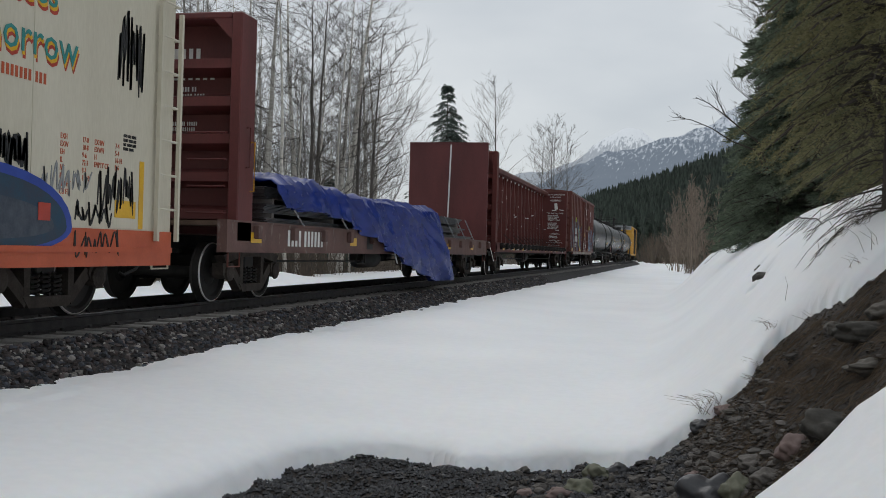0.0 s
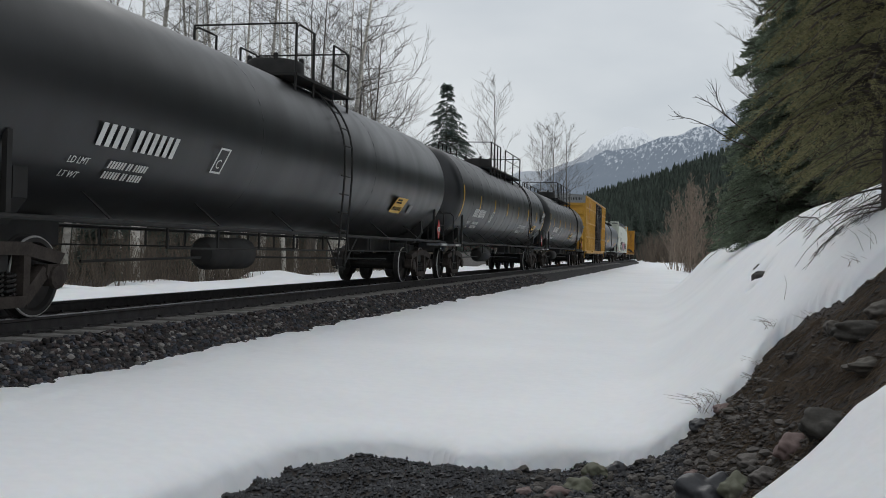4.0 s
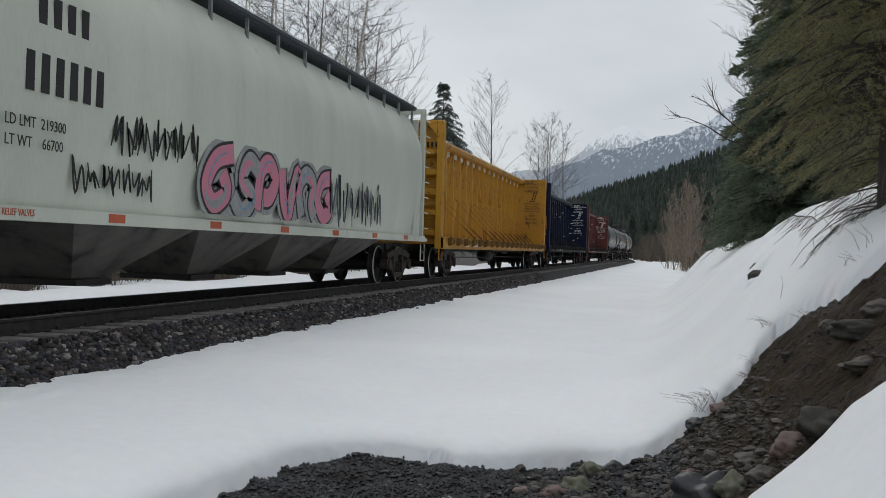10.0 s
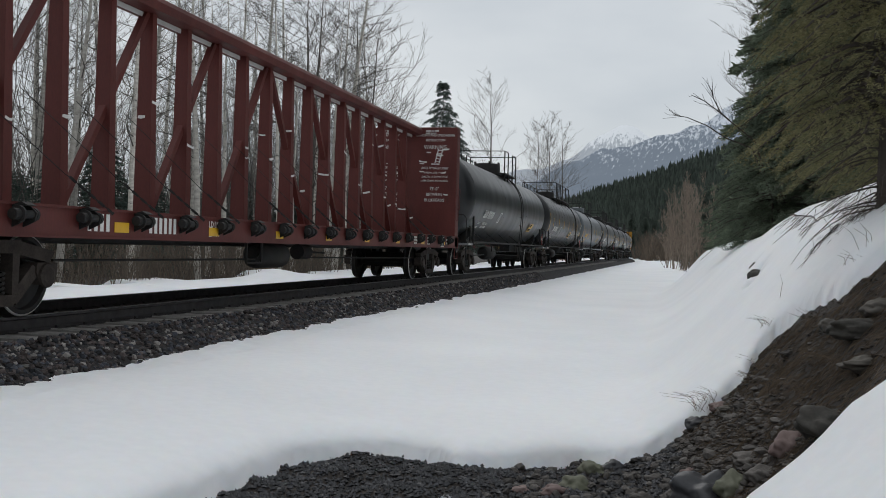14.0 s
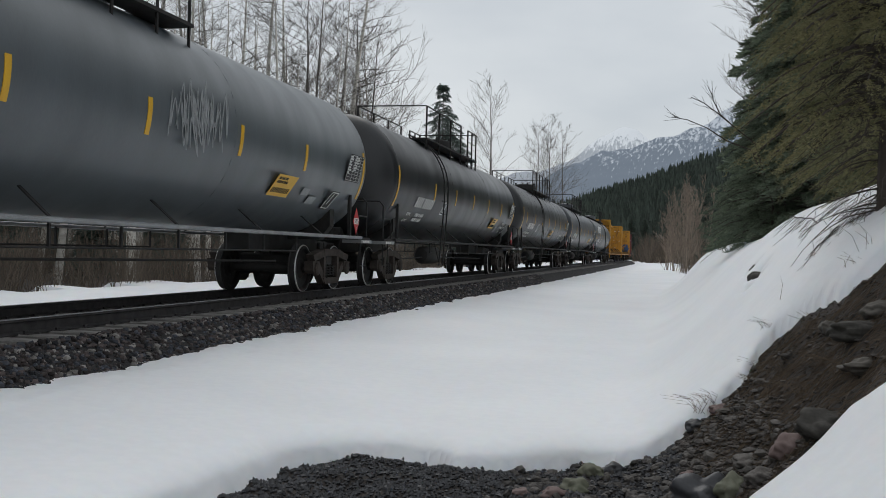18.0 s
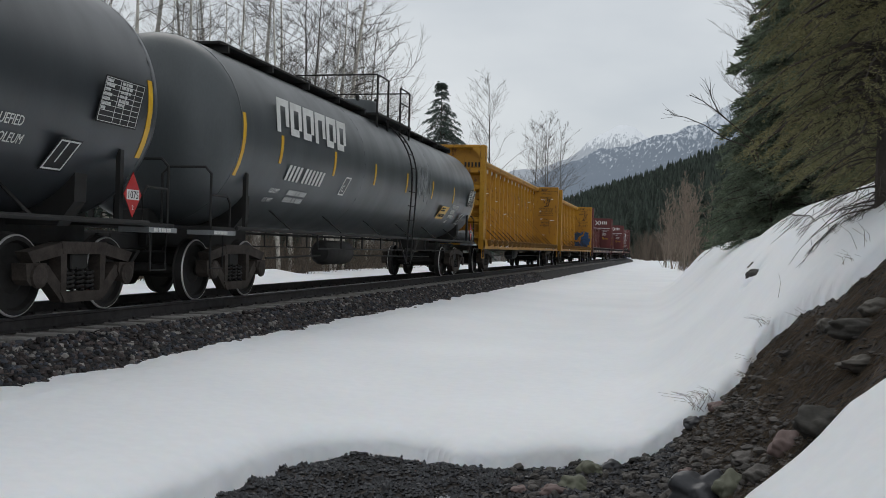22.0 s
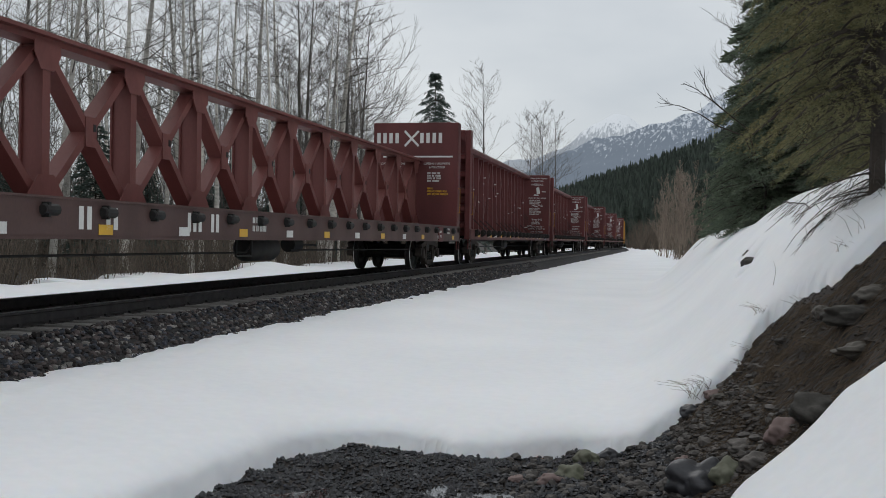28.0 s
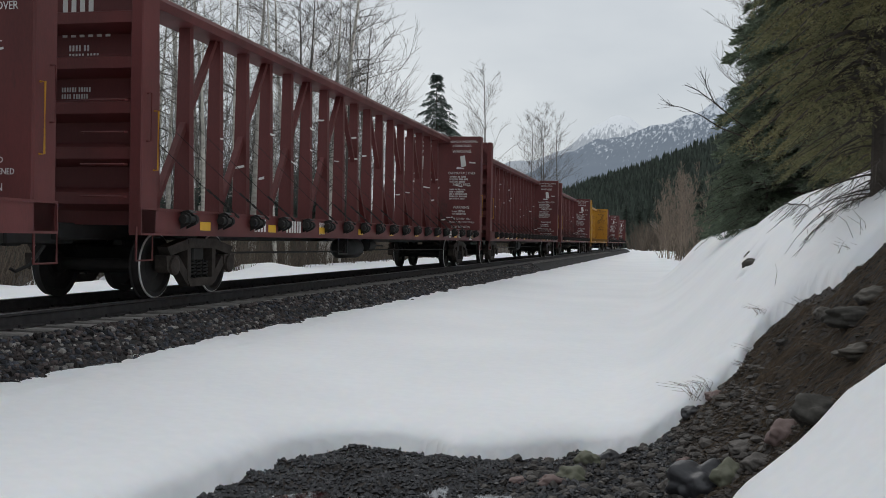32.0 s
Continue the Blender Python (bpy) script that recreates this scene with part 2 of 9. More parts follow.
# ---- mesh tools ----
class Shape:
    """Vertices and faces of one mesh, gathered piece by piece."""

    def __init__(self):
        self.v, self.f, self.soft = [], [], False

    def quadbox(self, a, b):
        """A box between two rings of four corners."""
        k = len(self.v)
        self.v += [tuple(p) for p in (*a, *b)]
        self.f += [(k, k + 3, k + 2, k + 1), (k + 4, k + 5, k + 6, k + 7)] + [(k + i, k + (i + 1) % 4, k + 4 + (i + 1) % 4, k + 4 + i) for i in range(4)]
        return self

    def box(self, x0, x1, y0, y1, z0, z1):
        return self.quadbox([(x0, y0, z0), (x1, y0, z0), (x1, y1, z0), (x0, y1, z0)], [(x0, y0, z1), (x1, y0, z1), (x1, y1, z1), (x0, y1, z1)])

    def soft_box(self, x0, x1, y0, y1, z0, z1, c):
        """A box with its upright and lying edges chamfered by c."""
        k = len(self.v)
        for z, i in ((z0, c), (z0 + c, 0), (z1 - c, 0), (z1, c)):
            a, b, d, e = x0 + i, x1 - i, y0 + i, y1 - i
            q = c * 0.6
            self.v += [(a + q, d, z), (b - q, d, z), (b, d + q, z), (b, e - q, z), (b - q, e, z), (a + q, e, z), (a, e - q, z), (a, d + q, z)]
        self.f.append(tuple(k + i for i in reversed(range(8))))
        self.f.append(tuple(k + 24 + i for i in range(8)))
        for r in range(3):
            for i in range(8):
                j = (i + 1) % 8
                self.f.append((k + r * 8 + i, k + r * 8 + j, k + r * 8 + 8 + j, k + r * 8 + 8 + i))
        return self

    def beam(self, p, q, w, h=None, up=(0, 0, 1)):
        """A square bar from p to q, w wide and h deep."""
        p, q, h = Vector(p), Vector(q), h or w
        d = (q - p).normalized()
        s = d.cross(Vector(up))
        if s.length < 1e-4:
            s = d.cross(Vector((0, 1, 0)))
        s.normalize()
        t = s.cross(d)
        s, t = s * w / 2, t * h / 2
        return self.quadbox([p - s - t, p + s - t, p + s + t, p - s + t], [q - s - t, q + s - t, q + s + t, q - s + t])

    def tube(self, points, r, seg=6, r1=None, cap=True):
        """A round bar through points, from radius r to r1."""
        pts = [Vector(p) for p in points]
        k, n = len(self.v), len(pts)
        r1 = r if r1 is None else r1
        for i, p in enumerate(pts):
            d = (pts[min(i + 1, n - 1)] - pts[max(i - 1, 0)]).normalized()
            s = d.cross(Vector((0, 0, 1)))
            if s.length < 0.05:
                s = d.cross(Vector((0, 1, 0)))
            s.normalize()
            t = s.cross(d)
            rr = r + (r1 - r) * i / max(1, n - 1)
            for j in range(seg):
                a = 2 * math.pi * j / seg
                self.v.append(tuple(p + s * (rr * math.cos(a)) + t * (rr * math.sin(a))))
        for i in range(n - 1):
            for j in range(seg):
                a, b = k + i * seg + j, k + i * seg + (j + 1) % seg
                self.f.append((a, b, b + seg, a + seg))
        if cap:
            self.f.append(tuple(k + j for j in reversed(range(seg))))
            self.f.append(tuple(k + (n - 1) * seg + j for j in range(seg)))
        return self

    def lathe(self, profile, seg, centre=(0, 0, 0), axis="y"):
        """A turned body: profile of (along, radius) round the axis."""
        k, n = len(self.v), len(profile)
        for u, r in profile:
            for j in range(seg):
                a = 2 * math.pi * j / seg
                c, s = r * math.cos(a), r * math.sin(a)
                p = {"y": (c, u, s), "x": (u, c, s), "z": (c, s, u)}[axis]
                self.v.append((p[0] + centre[0], p[1] + centre[1], p[2] + centre[2]))
        for i in range(n - 1):
            for j in range(seg):
                a, b = k + i * seg + j, k + i * seg + (j + 1) % seg
                self.f.append((a, a + seg, b + seg, b) if axis == "y" else (a, b, b + seg, a + seg))
        self.f.append(tuple(k + j for j in range(seg)) if axis == "y" else tuple(k + j for j in reversed(range(seg))))
        top = [k + (n - 1) * seg + j for j in range(seg)]
        self.f.append(tuple(reversed(top)) if axis == "y" else tuple(top))
        return self

    def plate(self, outline, z0, z1, plane="yz"):
        """A flat plate with an outline, between two depths on the third axis."""
        k, n = len(self.v), len(outline)
        for d in (z0, z1):
            for a, b in outline:
                self.v.append({"yz": (d, a, b), "xz": (a, d, b), "xy": (a, b, d)}[plane])
        self.f.append(tuple(k + i for i in reversed(range(n))))
        self.f.append(tuple(k + n + i for i in range(n)))
        for i in range(n):
            j = (i + 1) % n
            self.f.append((k + i, k + j, k + n + j, k + n + i))
        return self

    def channel(self, x, y0, y1, z0, z1, web=0.03, back=0.14, lip=0.018, flange=0.028):
        """A channel-shaped sill along y whose web's face stands at x."""
        o = 1 if x > 0 else -1
        a, b, c = x + o * lip, x, x - o * web
        d = x - o * back
        for e0, e1 in ((y0 - 0.02, y0 - 0.001), (y1 + 0.001, y1 + 0.02)):
            self.box(min(a, d), max(a, d), e0, e1, z0, z1)
        return self.plate([(d, z0), (a, z0), (a, z0 + flange), (b, z0 + flange), (b, z1 - flange), (a, z1 - flange), (a, z1), (d, z1), (d, z1 - flange), (c, z1 - flange), (c, z0 + flange), (d, z0 + flange)], y0, y1, "xz")

    def mesh(self, name, material, smooth=False):
        me = bpy.data.meshes.new(name)
        me.from_pydata(self.v, [], self.f)
        me.materials.append(material)
        if smooth:
            me.polygons.foreach_set("use_smooth", [True] * len(me.polygons))
            me.set_sharp_from_angle(angle=radians(35))
        b = bmesh.new()
        b.from_mesh(me)
        if len(b.faces) < 4000:
            bmesh.ops.recalc_face_normals(b, faces=b.faces)
            b.to_mesh(me)
        b.free()
        me.update()
        return me


def part(name, shape, material, parent, label="", at=None, smooth=False):
    """Links a shape, or a mesh that is there already, as one object under a thing or part."""
    me = shape if isinstance(shape, bpy.types.Mesh) else shape.mesh(name, material, smooth)
    ob = new(name, me)
    if parent:
        ob.parent = parent
    if at is not None:
        ob.matrix_basis = at
    if label:
        ob["label"] = label
    return ob


GLYPHS = {}


def lettering(name, text, size, material, parent, at, align="LEFT", squeeze=1.0):
    """Words in the built-in font as a thin mesh. at: its pose; the words run along its x axis."""
    key = (text, size, material.name, align, squeeze)
    if key not in GLYPHS:
        cu = bpy.data.curves.new("words", "FONT")
        cu.body, cu.size, cu.align_x, cu.extrude, cu.resolution_u = text, size, align, 0.002, 2
        ob = bpy.data.objects.new("words", cu)
        me = bpy.data.meshes.new_from_object(ob)
        me.transform(Matrix.Diagonal((squeeze, 1, 1, 1)))
        me.materials.clear()
        me.materials.append(material)
        bpy.data.objects.remove(ob)
        GLYPHS[key] = me
    return part(name, GLYPHS[key], None, parent, at=at)


def bars(name, runs, size, material, parent, at, gap=0.35):
    """Plain bars in place of letters: runs of so many characters, size high, one row after another downwards."""
    s = Shape()
    y = 0.0
    for row in runs:
        x = 0.0
        for n in row:
            for _ in range(n):
                s.box(x, x + size * 0.34, y, y + size, -0.002, 0.003)
                x += size * 0.62
            x += size * gap
        y -= size * 1.45
    return part(name, s, material, parent, at=at)


def side(x, y, z):
    """A pose on the near side of a car: words run away from its lead end."""
    return Matrix(((0, 0, 1, x), (1, 0, 0, y), (0, 1, 0, z), (0, 0, 0, 1)))


def facing_lead(x, y, z):
    """A pose on a face that looks towards the lead end: words run from the far side to the near side."""
    return Matrix(((1, 0, 0, x), (0, 0, -1, y), (0, 1, 0, z), (0, 0, 0, 1)))


def value_noise(x, y, cell, seed):
    """Smooth noise from -1 to 1 on arrays."""
    u, v = x / cell, y / cell
    iu, iv = np.floor(u), np.floor(v)
    fu, fv = u - iu, v - iv
    fu, fv = fu * fu * (3 - 2 * fu), fv * fv * (3 - 2 * fv)

    def h(a, b):
        q = np.sin(a * 127.1 + b * 311.7 + seed * 74.7) * 43758.5453
        return (q - np.floor(q)) * 2 - 1
    return (h(iu, iv) * (1 - fu) + h(iu + 1, iv) * fu) * (1 - fv) + (h(iu, iv + 1) * (1 - fu) + h(iu + 1, iv + 1) * fu) * fv


def ease(a):
    a = np.clip(a, 0, 1)
    return a * a * (3 - 2 * a)

# ---- ground, snow, track ----
BEND, RADIUS = 150.0, 600.0          # the track runs straight along y, then bends left


def along(s, x=0.0):
    """A place on the track: s metres ahead of the camera, x to the right of its middle, and the heading."""
    if s < BEND:
        return x, s, 0.0
    a = (s - BEND) / RADIUS
    return -RADIUS + (RADIUS + x) * math.cos(a), BEND + (RADIUS + x) * math.sin(a), a


def offset(x, y):
    """Distance to the right of the track's middle."""
    d = np.hypot(x + RADIUS, y - BEND) - RADIUS
    return np.where(y < BEND, x, d)


def bank(x, y):
    """The hillside that rises to the right of the ditch."""
    ys = [-30, 0, 3, 8, 11, 14, 17, 20, 24, 30, 38, 50, 75, 110, 400]
    toe = np.interp(y, ys, [11, 8.9, 8.0, 7.25, 7.18, 7.12, 7.12, 7.14, 7.2, 7.15, 7.1, 7.44, 9.39, 12, 14])
    high = np.interp(y, ys, [2.35, 2.35, 2.35, 2.35, 2.44, 2.36, 2.4, 2.36, 2.17, 1.99, 1.88, 1.93, 2.11, 2.35, 2.35])
    wide = np.interp(y, ys, [3.2, 3.2, 3.2, 3.2, 3.07, 3.09, 3.16, 3.23, 3.22, 3.05, 2.75, 2.43, 2.67, 3.2, 3.2])
    rise = high * ease((x - toe) / wide)
    hill = np.maximum(0, x - toe - wide) * 0.06
    return rise + np.minimum(hill, 60)


def bare_edge(x, y):
    """Distance outside the bare hollow and dirt face; negative inside."""
    ring = [(4.3, 2), (4.6, 5.2), (4.72, 6.4), (4.8, 7.3), (5.11, 7.85), (5.45, 7.98), (5.78, 8.02), (6.11, 7.72), (6.53, 7.87), (6.87, 8.15), (7.1, 8.33), (7.4, 8.26), (7.57, 8.33), (7.8, 8.55), (7.95, 8.62), (8.06, 8.65),
            (8.25, 8.86), (8.4, 8.87), (8.45, 9.08), (8.55, 9.28), (8.64, 9.34), (8.78, 9.24), (8.95, 8.82), (9.06, 8.38), (9.2, 8.32), (9.4, 8.3), (10.2, 6.9), (10.3, 6.0), (9.35, 5.95), (9.0, 6.06), (8.77, 6.22), (8.58, 6.14), (8.4, 6.1), (8.12, 6.05), (7.8, 5.2), (7.6, 2)]
    best, inside = np.full(x.shape, 1e9), np.zeros(x.shape, bool)
    for (ax, ay), (bx, by) in zip(ring, ring[1:] + ring[:1]):
        dx, dy = bx - ax, by - ay
        t = np.clip(((x - ax) * dx + (y - ay) * dy) / (dx * dx + dy * dy), 0, 1)
        best = np.minimum(best, np.hypot(x - ax - t * dx, y - ay - t * dy))
        cross = ((ay > y) != (by > y)) & (x < dx * (y - ay) / (dy if abs(dy) > 1e-9 else 1e-9) + ax)
        inside ^= cross
    return np.where(inside, -best, best)


def ground_z(x, y, rough_=1.0):
    o = offset(x, y)
    a = np.abs(o)
    bed = np.where(a < 1.5, -0.22, -0.22 - (a - 1.5) * 0.62)
    field = -0.86 + bank(x, y) + np.where(o < -6, 0.25 * ease((-6 - o) / 6), 0)
    z = np.maximum(bed, field)
    z = np.where(a < 1.3, np.minimum(z, -0.22), z)
    near = np.clip(1.5 - np.hypot(x - 8, y - 7) / 12, 0, 1)
    rough = value_noise(x, y, 0.45, 3) * 0.045 + value_noise(x, y, 0.16, 4) * 0.028 + value_noise(x, y, 0.08, 9) * 0.012
    far = np.clip((np.hypot(x, y) - 300) / 700, 0, 1)
    return z + rough_ * rough * near * (a > 2.0) + far * 30 * (o > 30)


def snow_z(x, y):
    o = offset(x, y)
    base = -0.465 - 0.13 * ease((o - 2.0) / 3.5) - 0.05 * ease((y - 15) / 40) + bank(x, y) * 1.02
    base = np.where(o < 0, -0.46 + 0.25 * ease((-6 - o) / 6), base)
    near = np.clip((26 - y) / 10, 0, 1)
    hump = value_noise(x, y, 2.6, 1) * 0.022 * np.clip((40 - y) / 25, 0.1, 1) + value_noise(x, y, 0.9, 2) * 0.005 * near + value_noise(x, y, 9.0, 5) * 0.06
    edge = value_noise(x, y, 0.35, 6) * 0.025 + value_noise(x, y, 0.12, 7) * 0.012
    z = base + hump * ease((np.abs(o) - 1.8) / 2.0)
    d = bare_edge(x, y) + value_noise(x, y, 0.5, 8) * 0.035 + value_noise(x, y, 0.17, 12) * 0.006
    lip = np.sqrt(np.clip(d / 0.42, 0, 1) * (2 - np.clip(d / 0.42, 0, 1)))
    g = ground_z(x, y)
    z = np.where(d < 0.42, (ground_z(x, y, 0.15) + 0.02) * (1 - lip) + z * lip, z)
    z = np.where(d < 0, g - 0.25, z)
    z = np.where(np.abs(o) < 1.9, np.minimum(z, -0.46), z) + edge * (np.abs(o) < 2.6)
    z = np.where(o < -8.6 + value_noise(x, y, 1.7, 21) * 0.7, g - 0.3, z)
    z = z + 0.28 * np.exp(-((x + 7.6) ** 2 / 1.2 + (y - 37) ** 2 / 4))
    for hx, hy, deep in ((8.72, 12.7, 0.30), (8.82, 13.2, 0.28), (8.86, 14.7, 0.26)):
        z = z - deep * np.exp(-(np.hypot(x - hx, (y - hy) * 0.45) / 0.10) ** 4)
    z = z + (value_noise(x, y, 1.3, 31) * 0.018 + value_noise(x, y, 0.5, 32) * 0.005) * near * ease((o - 7.6) / 1.2) * (d > 0.3)
    return np.where(np.abs(o) < 1.55, -1.2, z)


def graded(lo, hi, a, b, fine, grow, cap):
    """Grid lines that are dense between a and b and widen outside."""
    mid = list(np.arange(a, b + 1e-6, fine))
    out, step = [], fine
    p = b
    while p < hi:
        step = min(step * grow, cap)
        p += step
        out.append(p)
    low, step, p = [], fine, a
    while p > lo:
        step = min(step * grow, cap)
        p -= step
        low.append(p)
    return np.array(low[::-1] + mid + out)


def sheet(name, xs, ys, fn, material):
    gx, gy = np.meshgrid(xs, ys)
    z = fn(gx, gy)
    nx, ny = len(xs), len(ys)
    co = np.stack([gx, gy, z], -1).reshape(-1, 3)
    i = np.arange(nx * ny).reshape(ny, nx)
    quads = np.stack([i[:-1, :-1], i[:-1, 1:], i[1:, 1:], i[1:, :-1]], -1).reshape(-1, 4)
    me = bpy.data.meshes.new(name)
    me.vertices.add(len(co))
    me.vertices.foreach_set("co", co.ravel())
    me.loops.add(quads.size)
    me.loops.foreach_set("vertex_index", quads.ravel())
    me.polygons.add(len(quads))
    me.polygons.foreach_set("loop_start", np.arange(0, quads.size, 4))
    me.polygons.foreach_set("loop_total", np.full(len(quads), 4))
    me.polygons.foreach_set("use_smooth", np.ones(len(quads), bool))
    me.update(calc_edges=True)
    me.materials.append(material)
    return new(name, me)


GX = graded(-1500, 1500, 1.2, 10.2, 0.055, 1.10, 120)
GY = graded(-300, 3500, 4.4, 10.6, 0.055, 1.055, 120)
ground = tagged(sheet("ground", GX, GY, ground_z, DIRT), "brown dirt and wet gravel ground beside the railway", "ground", kind="structure")
SX = graded(-60, 90, 1.45, 11.0, 0.055, 1.10, 3)
SY = graded(-12, 330, 4.4, 22.0, 0.065, 1.03, 2)
snow = tagged(sheet("snow_field", SX, SY, snow_z, SNOW), "smooth old white snow with a rounded melting lip beside the ballast", "snow", kind="structure")


def lofted(shape, section, x_shift, s_list):
    """Sweeps a closed section (x, z) along the track."""
    k, n = len(shape.v), len(section)
    for s in s_list:
        for x, z in section:
            px, py, _ = along(s, x + x_shift)
            shape.v.append((px, py, z))
    for i in range(len(s_list) - 1):
        for j in range(n):
            a, b = k + i * n + j, k + i * n + (j + 1) % n
            shape.f.append((a, b, b + n, a + n))
    return shape


TRACK_S = [-15, 40, 100] + [150 + 10 * i for i in range(0, 26)]
RAIL = [(-0.076, -0.172), (0.076, -0.172), (0.076, -0.16), (0.012, -0.14), (0.010, -0.045), (0.036, -0.032), (0.036, -0.006), (-0.036, -0.006), (-0.036, -0.032), (-0.010, -0.045), (-0.012, -0.14), (-0.076, -0.16)]
for sx in (0.7525, -0.7525):
    r = tagged(part("rail", lofted(Shape(), RAIL, sx, TRACK_S), RAIL_RUST, None), "rusty steel rail with a polished running top", "rail", "rails of the track", "structure")
    part("rail_head", lofted(Shape(), [(-0.032, -0.0058), (0.032, -0.0058), (0.028, 0.0), (-0.028, 0.0)], sx, TRACK_S), RAIL_TOP, r, "polished rail head")

bed = Shape()
lofted(bed, [(-2.7, -0.95), (-1.55, -0.205), (1.55, -0.205), (2.7, -0.95)], 0, TRACK_S)
bed = tagged(part("ballast_bed", bed, BALLAST_GAPS, None), "dark crushed stone ballast bed under the track", "track bed", kind="structure")
sleeper_mesh = Shape().soft_box(-1.41, 1.41, -0.115, 0.115, -0.36, -0.160, 0.015).mesh("sleeper", TIE)
plate_mesh = Shape().box(-0.19, 0.19, -0.1, 0.1, -0.170, -0.154).box(0.09, 0.12, -0.07, -0.03, -0.162, -0.125).box(-0.12, -0.09, 0.03, 0.07, -0.162, -0.125).mesh("tie_plate", RAIL_RUST)
for i in range(200):
    t = part("sleeper", sleeper_mesh, None, bed, at=pose(random.uniform(-0.03, 0.03), 3.4 + i * 0.575, random.uniform(-0.006, 0.004), 0, 0, random.uniform(-0.6, 0.6)))
    if i < 60:
        for x in (0.7525, -0.7525):
            part("tie_plate", plate_mesh, None, t, at=pose(x, 0, 0))


def icosa():
    g = (1 + 5 ** 0.5) / 2
    v = np.array([(-1, g, 0), (1, g, 0), (-1, -g, 0), (1, -g, 0), (0, -1, g), (0, 1, g), (0, -1, -g), (0, 1, -g), (g, 0, -1), (g, 0, 1), (-g, 0, -1), (-g, 0, 1)], float)
    f = np.array([(0, 11, 5), (0, 5, 1), (0, 1, 7), (0, 7, 10), (0, 10, 11), (1, 5, 9), (5, 11, 4), (11, 10, 2), (10, 7, 6), (7, 1, 8), (3, 9, 4), (3, 4, 2), (3, 2, 6), (3, 6, 8), (3, 8, 9), (4, 9, 5), (2, 4, 11), (6, 2, 10), (8, 6, 7), (9, 8, 1)])
    return v / np.linalg.norm(v[0]), f


def tri_mesh(name, co, tri, material, smooth=False):
    me = bpy.data.meshes.new(name)
    me.vertices.add(len(co))
    me.vertices.foreach_set("co", np.ascontiguousarray(co, dtype=np.float32).ravel())
    me.loops.add(tri.size)
    me.loops.foreach_set("vertex_index", np.ascontiguousarray(tri, dtype=np.int32).ravel())
    me.polygons.add(len(tri))
    me.polygons.foreach_set("loop_start", np.arange(0, tri.size, 3, dtype=np.int32))
    me.polygons.foreach_set("loop_total", np.full(len(tri), 3, dtype=np.int32))
    me.polygons.foreach_set("use_smooth", np.full(len(tri), smooth))
    me.update(calc_edges=True)
    me.materials.append(material)
    return me


def octa():
    v = np.array([(1, 0, 0), (-1, 0, 0), (0, 1, 0), (0, -1, 0), (0, 0, 1), (0, 0, -1)], float)
    return v, np.array([(0, 2, 4), (2, 1, 4), (1, 3, 4), (3, 0, 4), (2, 0, 5), (1, 2, 5), (3, 1, 5), (0, 3, 5)])


def stones(name, x, y, z, r, material, seed, label, category, flat=0.75, sink=0.25, coarse=False):
    """Many broken stones as one heap: one lump for each place."""
    rng = np.random.default_rng(seed)
    v, f = octa() if coarse else icosa()
    n, c12 = len(x), len(v)
    jit = rng.uniform(0.72, 1.22, (n, c12, 1))
    sc = rng.uniform(0.65, 1.3, (n, 1, 3)) * np.array([1, 1, flat])
    p = v[None] * jit * sc
    a = rng.uniform(0, 2 * np.pi, n)
    c, s = np.cos(a)[:, None], np.sin(a)[:, None]
    px, py = p[..., 0] * c - p[..., 1] * s, p[..., 0] * s + p[..., 1] * c
    p = np.stack([px, py, p[..., 2]], -1) * r[:, None, None]
    p += np.stack([x, y, z + r * (flat - 2 * sink * flat)], -1)[:, None, :]
    tri = (f[None] + (np.arange(n) * c12)[:, None, None]).reshape(-1, 3)
    return tagged(new(name, tri_mesh(name, p.reshape(-1, 3), tri, material)), label, category, kind="stuff")


rng = np.random.default_rng(11)
n = 24000
by = 5.5 + 42 * rng.random(n) ** 1.6
bx = rng.uniform(0.92, 2.25, n)
bz = np.where(bx < 1.44, -0.30, -0.198 - np.maximum(0, bx - 1.5) * 0.648)
br = rng.uniform(0.02, 0.046, n)
kind_ = rng.random(n)
for lo, hi, mt, lb in ((0, 0.5, BALLAST, "dark brown angular ballast stones along the sleepers"), (0.5, 0.86, BALLAST_BLUE, "blue grey angular ballast stones along the sleepers"), (0.86, 1.0, BALLAST_PALE, "pale angular ballast stones among the dark ones")):
    k = (kind_ >= lo) & (kind_ < hi)
    stones("ballast_stones", bx[k], by[k], bz[k], br[k], mt, 12, lb, "ballast", 0.8, 0.12)
n = 2500
stones("ballast_stones_between_rails", rng.uniform(-1.9, 0.66, n), 8 + 40 * rng.random(n) ** 1.5, np.full(n, -0.215), rng.uniform(0.022, 0.045, n), BALLAST, 13, "dark ballast stones between the rails", "ballast")

# gravel of the hollow and stones of the dirt face
gx, gy = rng.uniform(4.2, 9.6, 60000), rng.uniform(5.0, 9.9, 60000)
inside = bare_edge(gx, gy) < 0.03
gx, gy = gx[inside], gy[inside]
wet = ground_z(gx, gy) < -0.68
stones("gravel", gx[wet], gy[wet], ground_z(gx[wet], gy[wet]), 0.007 + 0.017 * rng.random(wet.sum()) ** 1.6, PEBBLE, 14, "wet dark gravel in the melted hollow", "gravel", 0.75, 0.1, True)
hx, hy = gx[~wet], gy[~wet]
hz = ground_z(hx, hy)
fan = hz < -0.30 + 0.22 * value_noise(hx, hy, 0.5, 41)          # loose stones gather at the foot
k = fan & (rng.random(len(hx)) < 0.75)
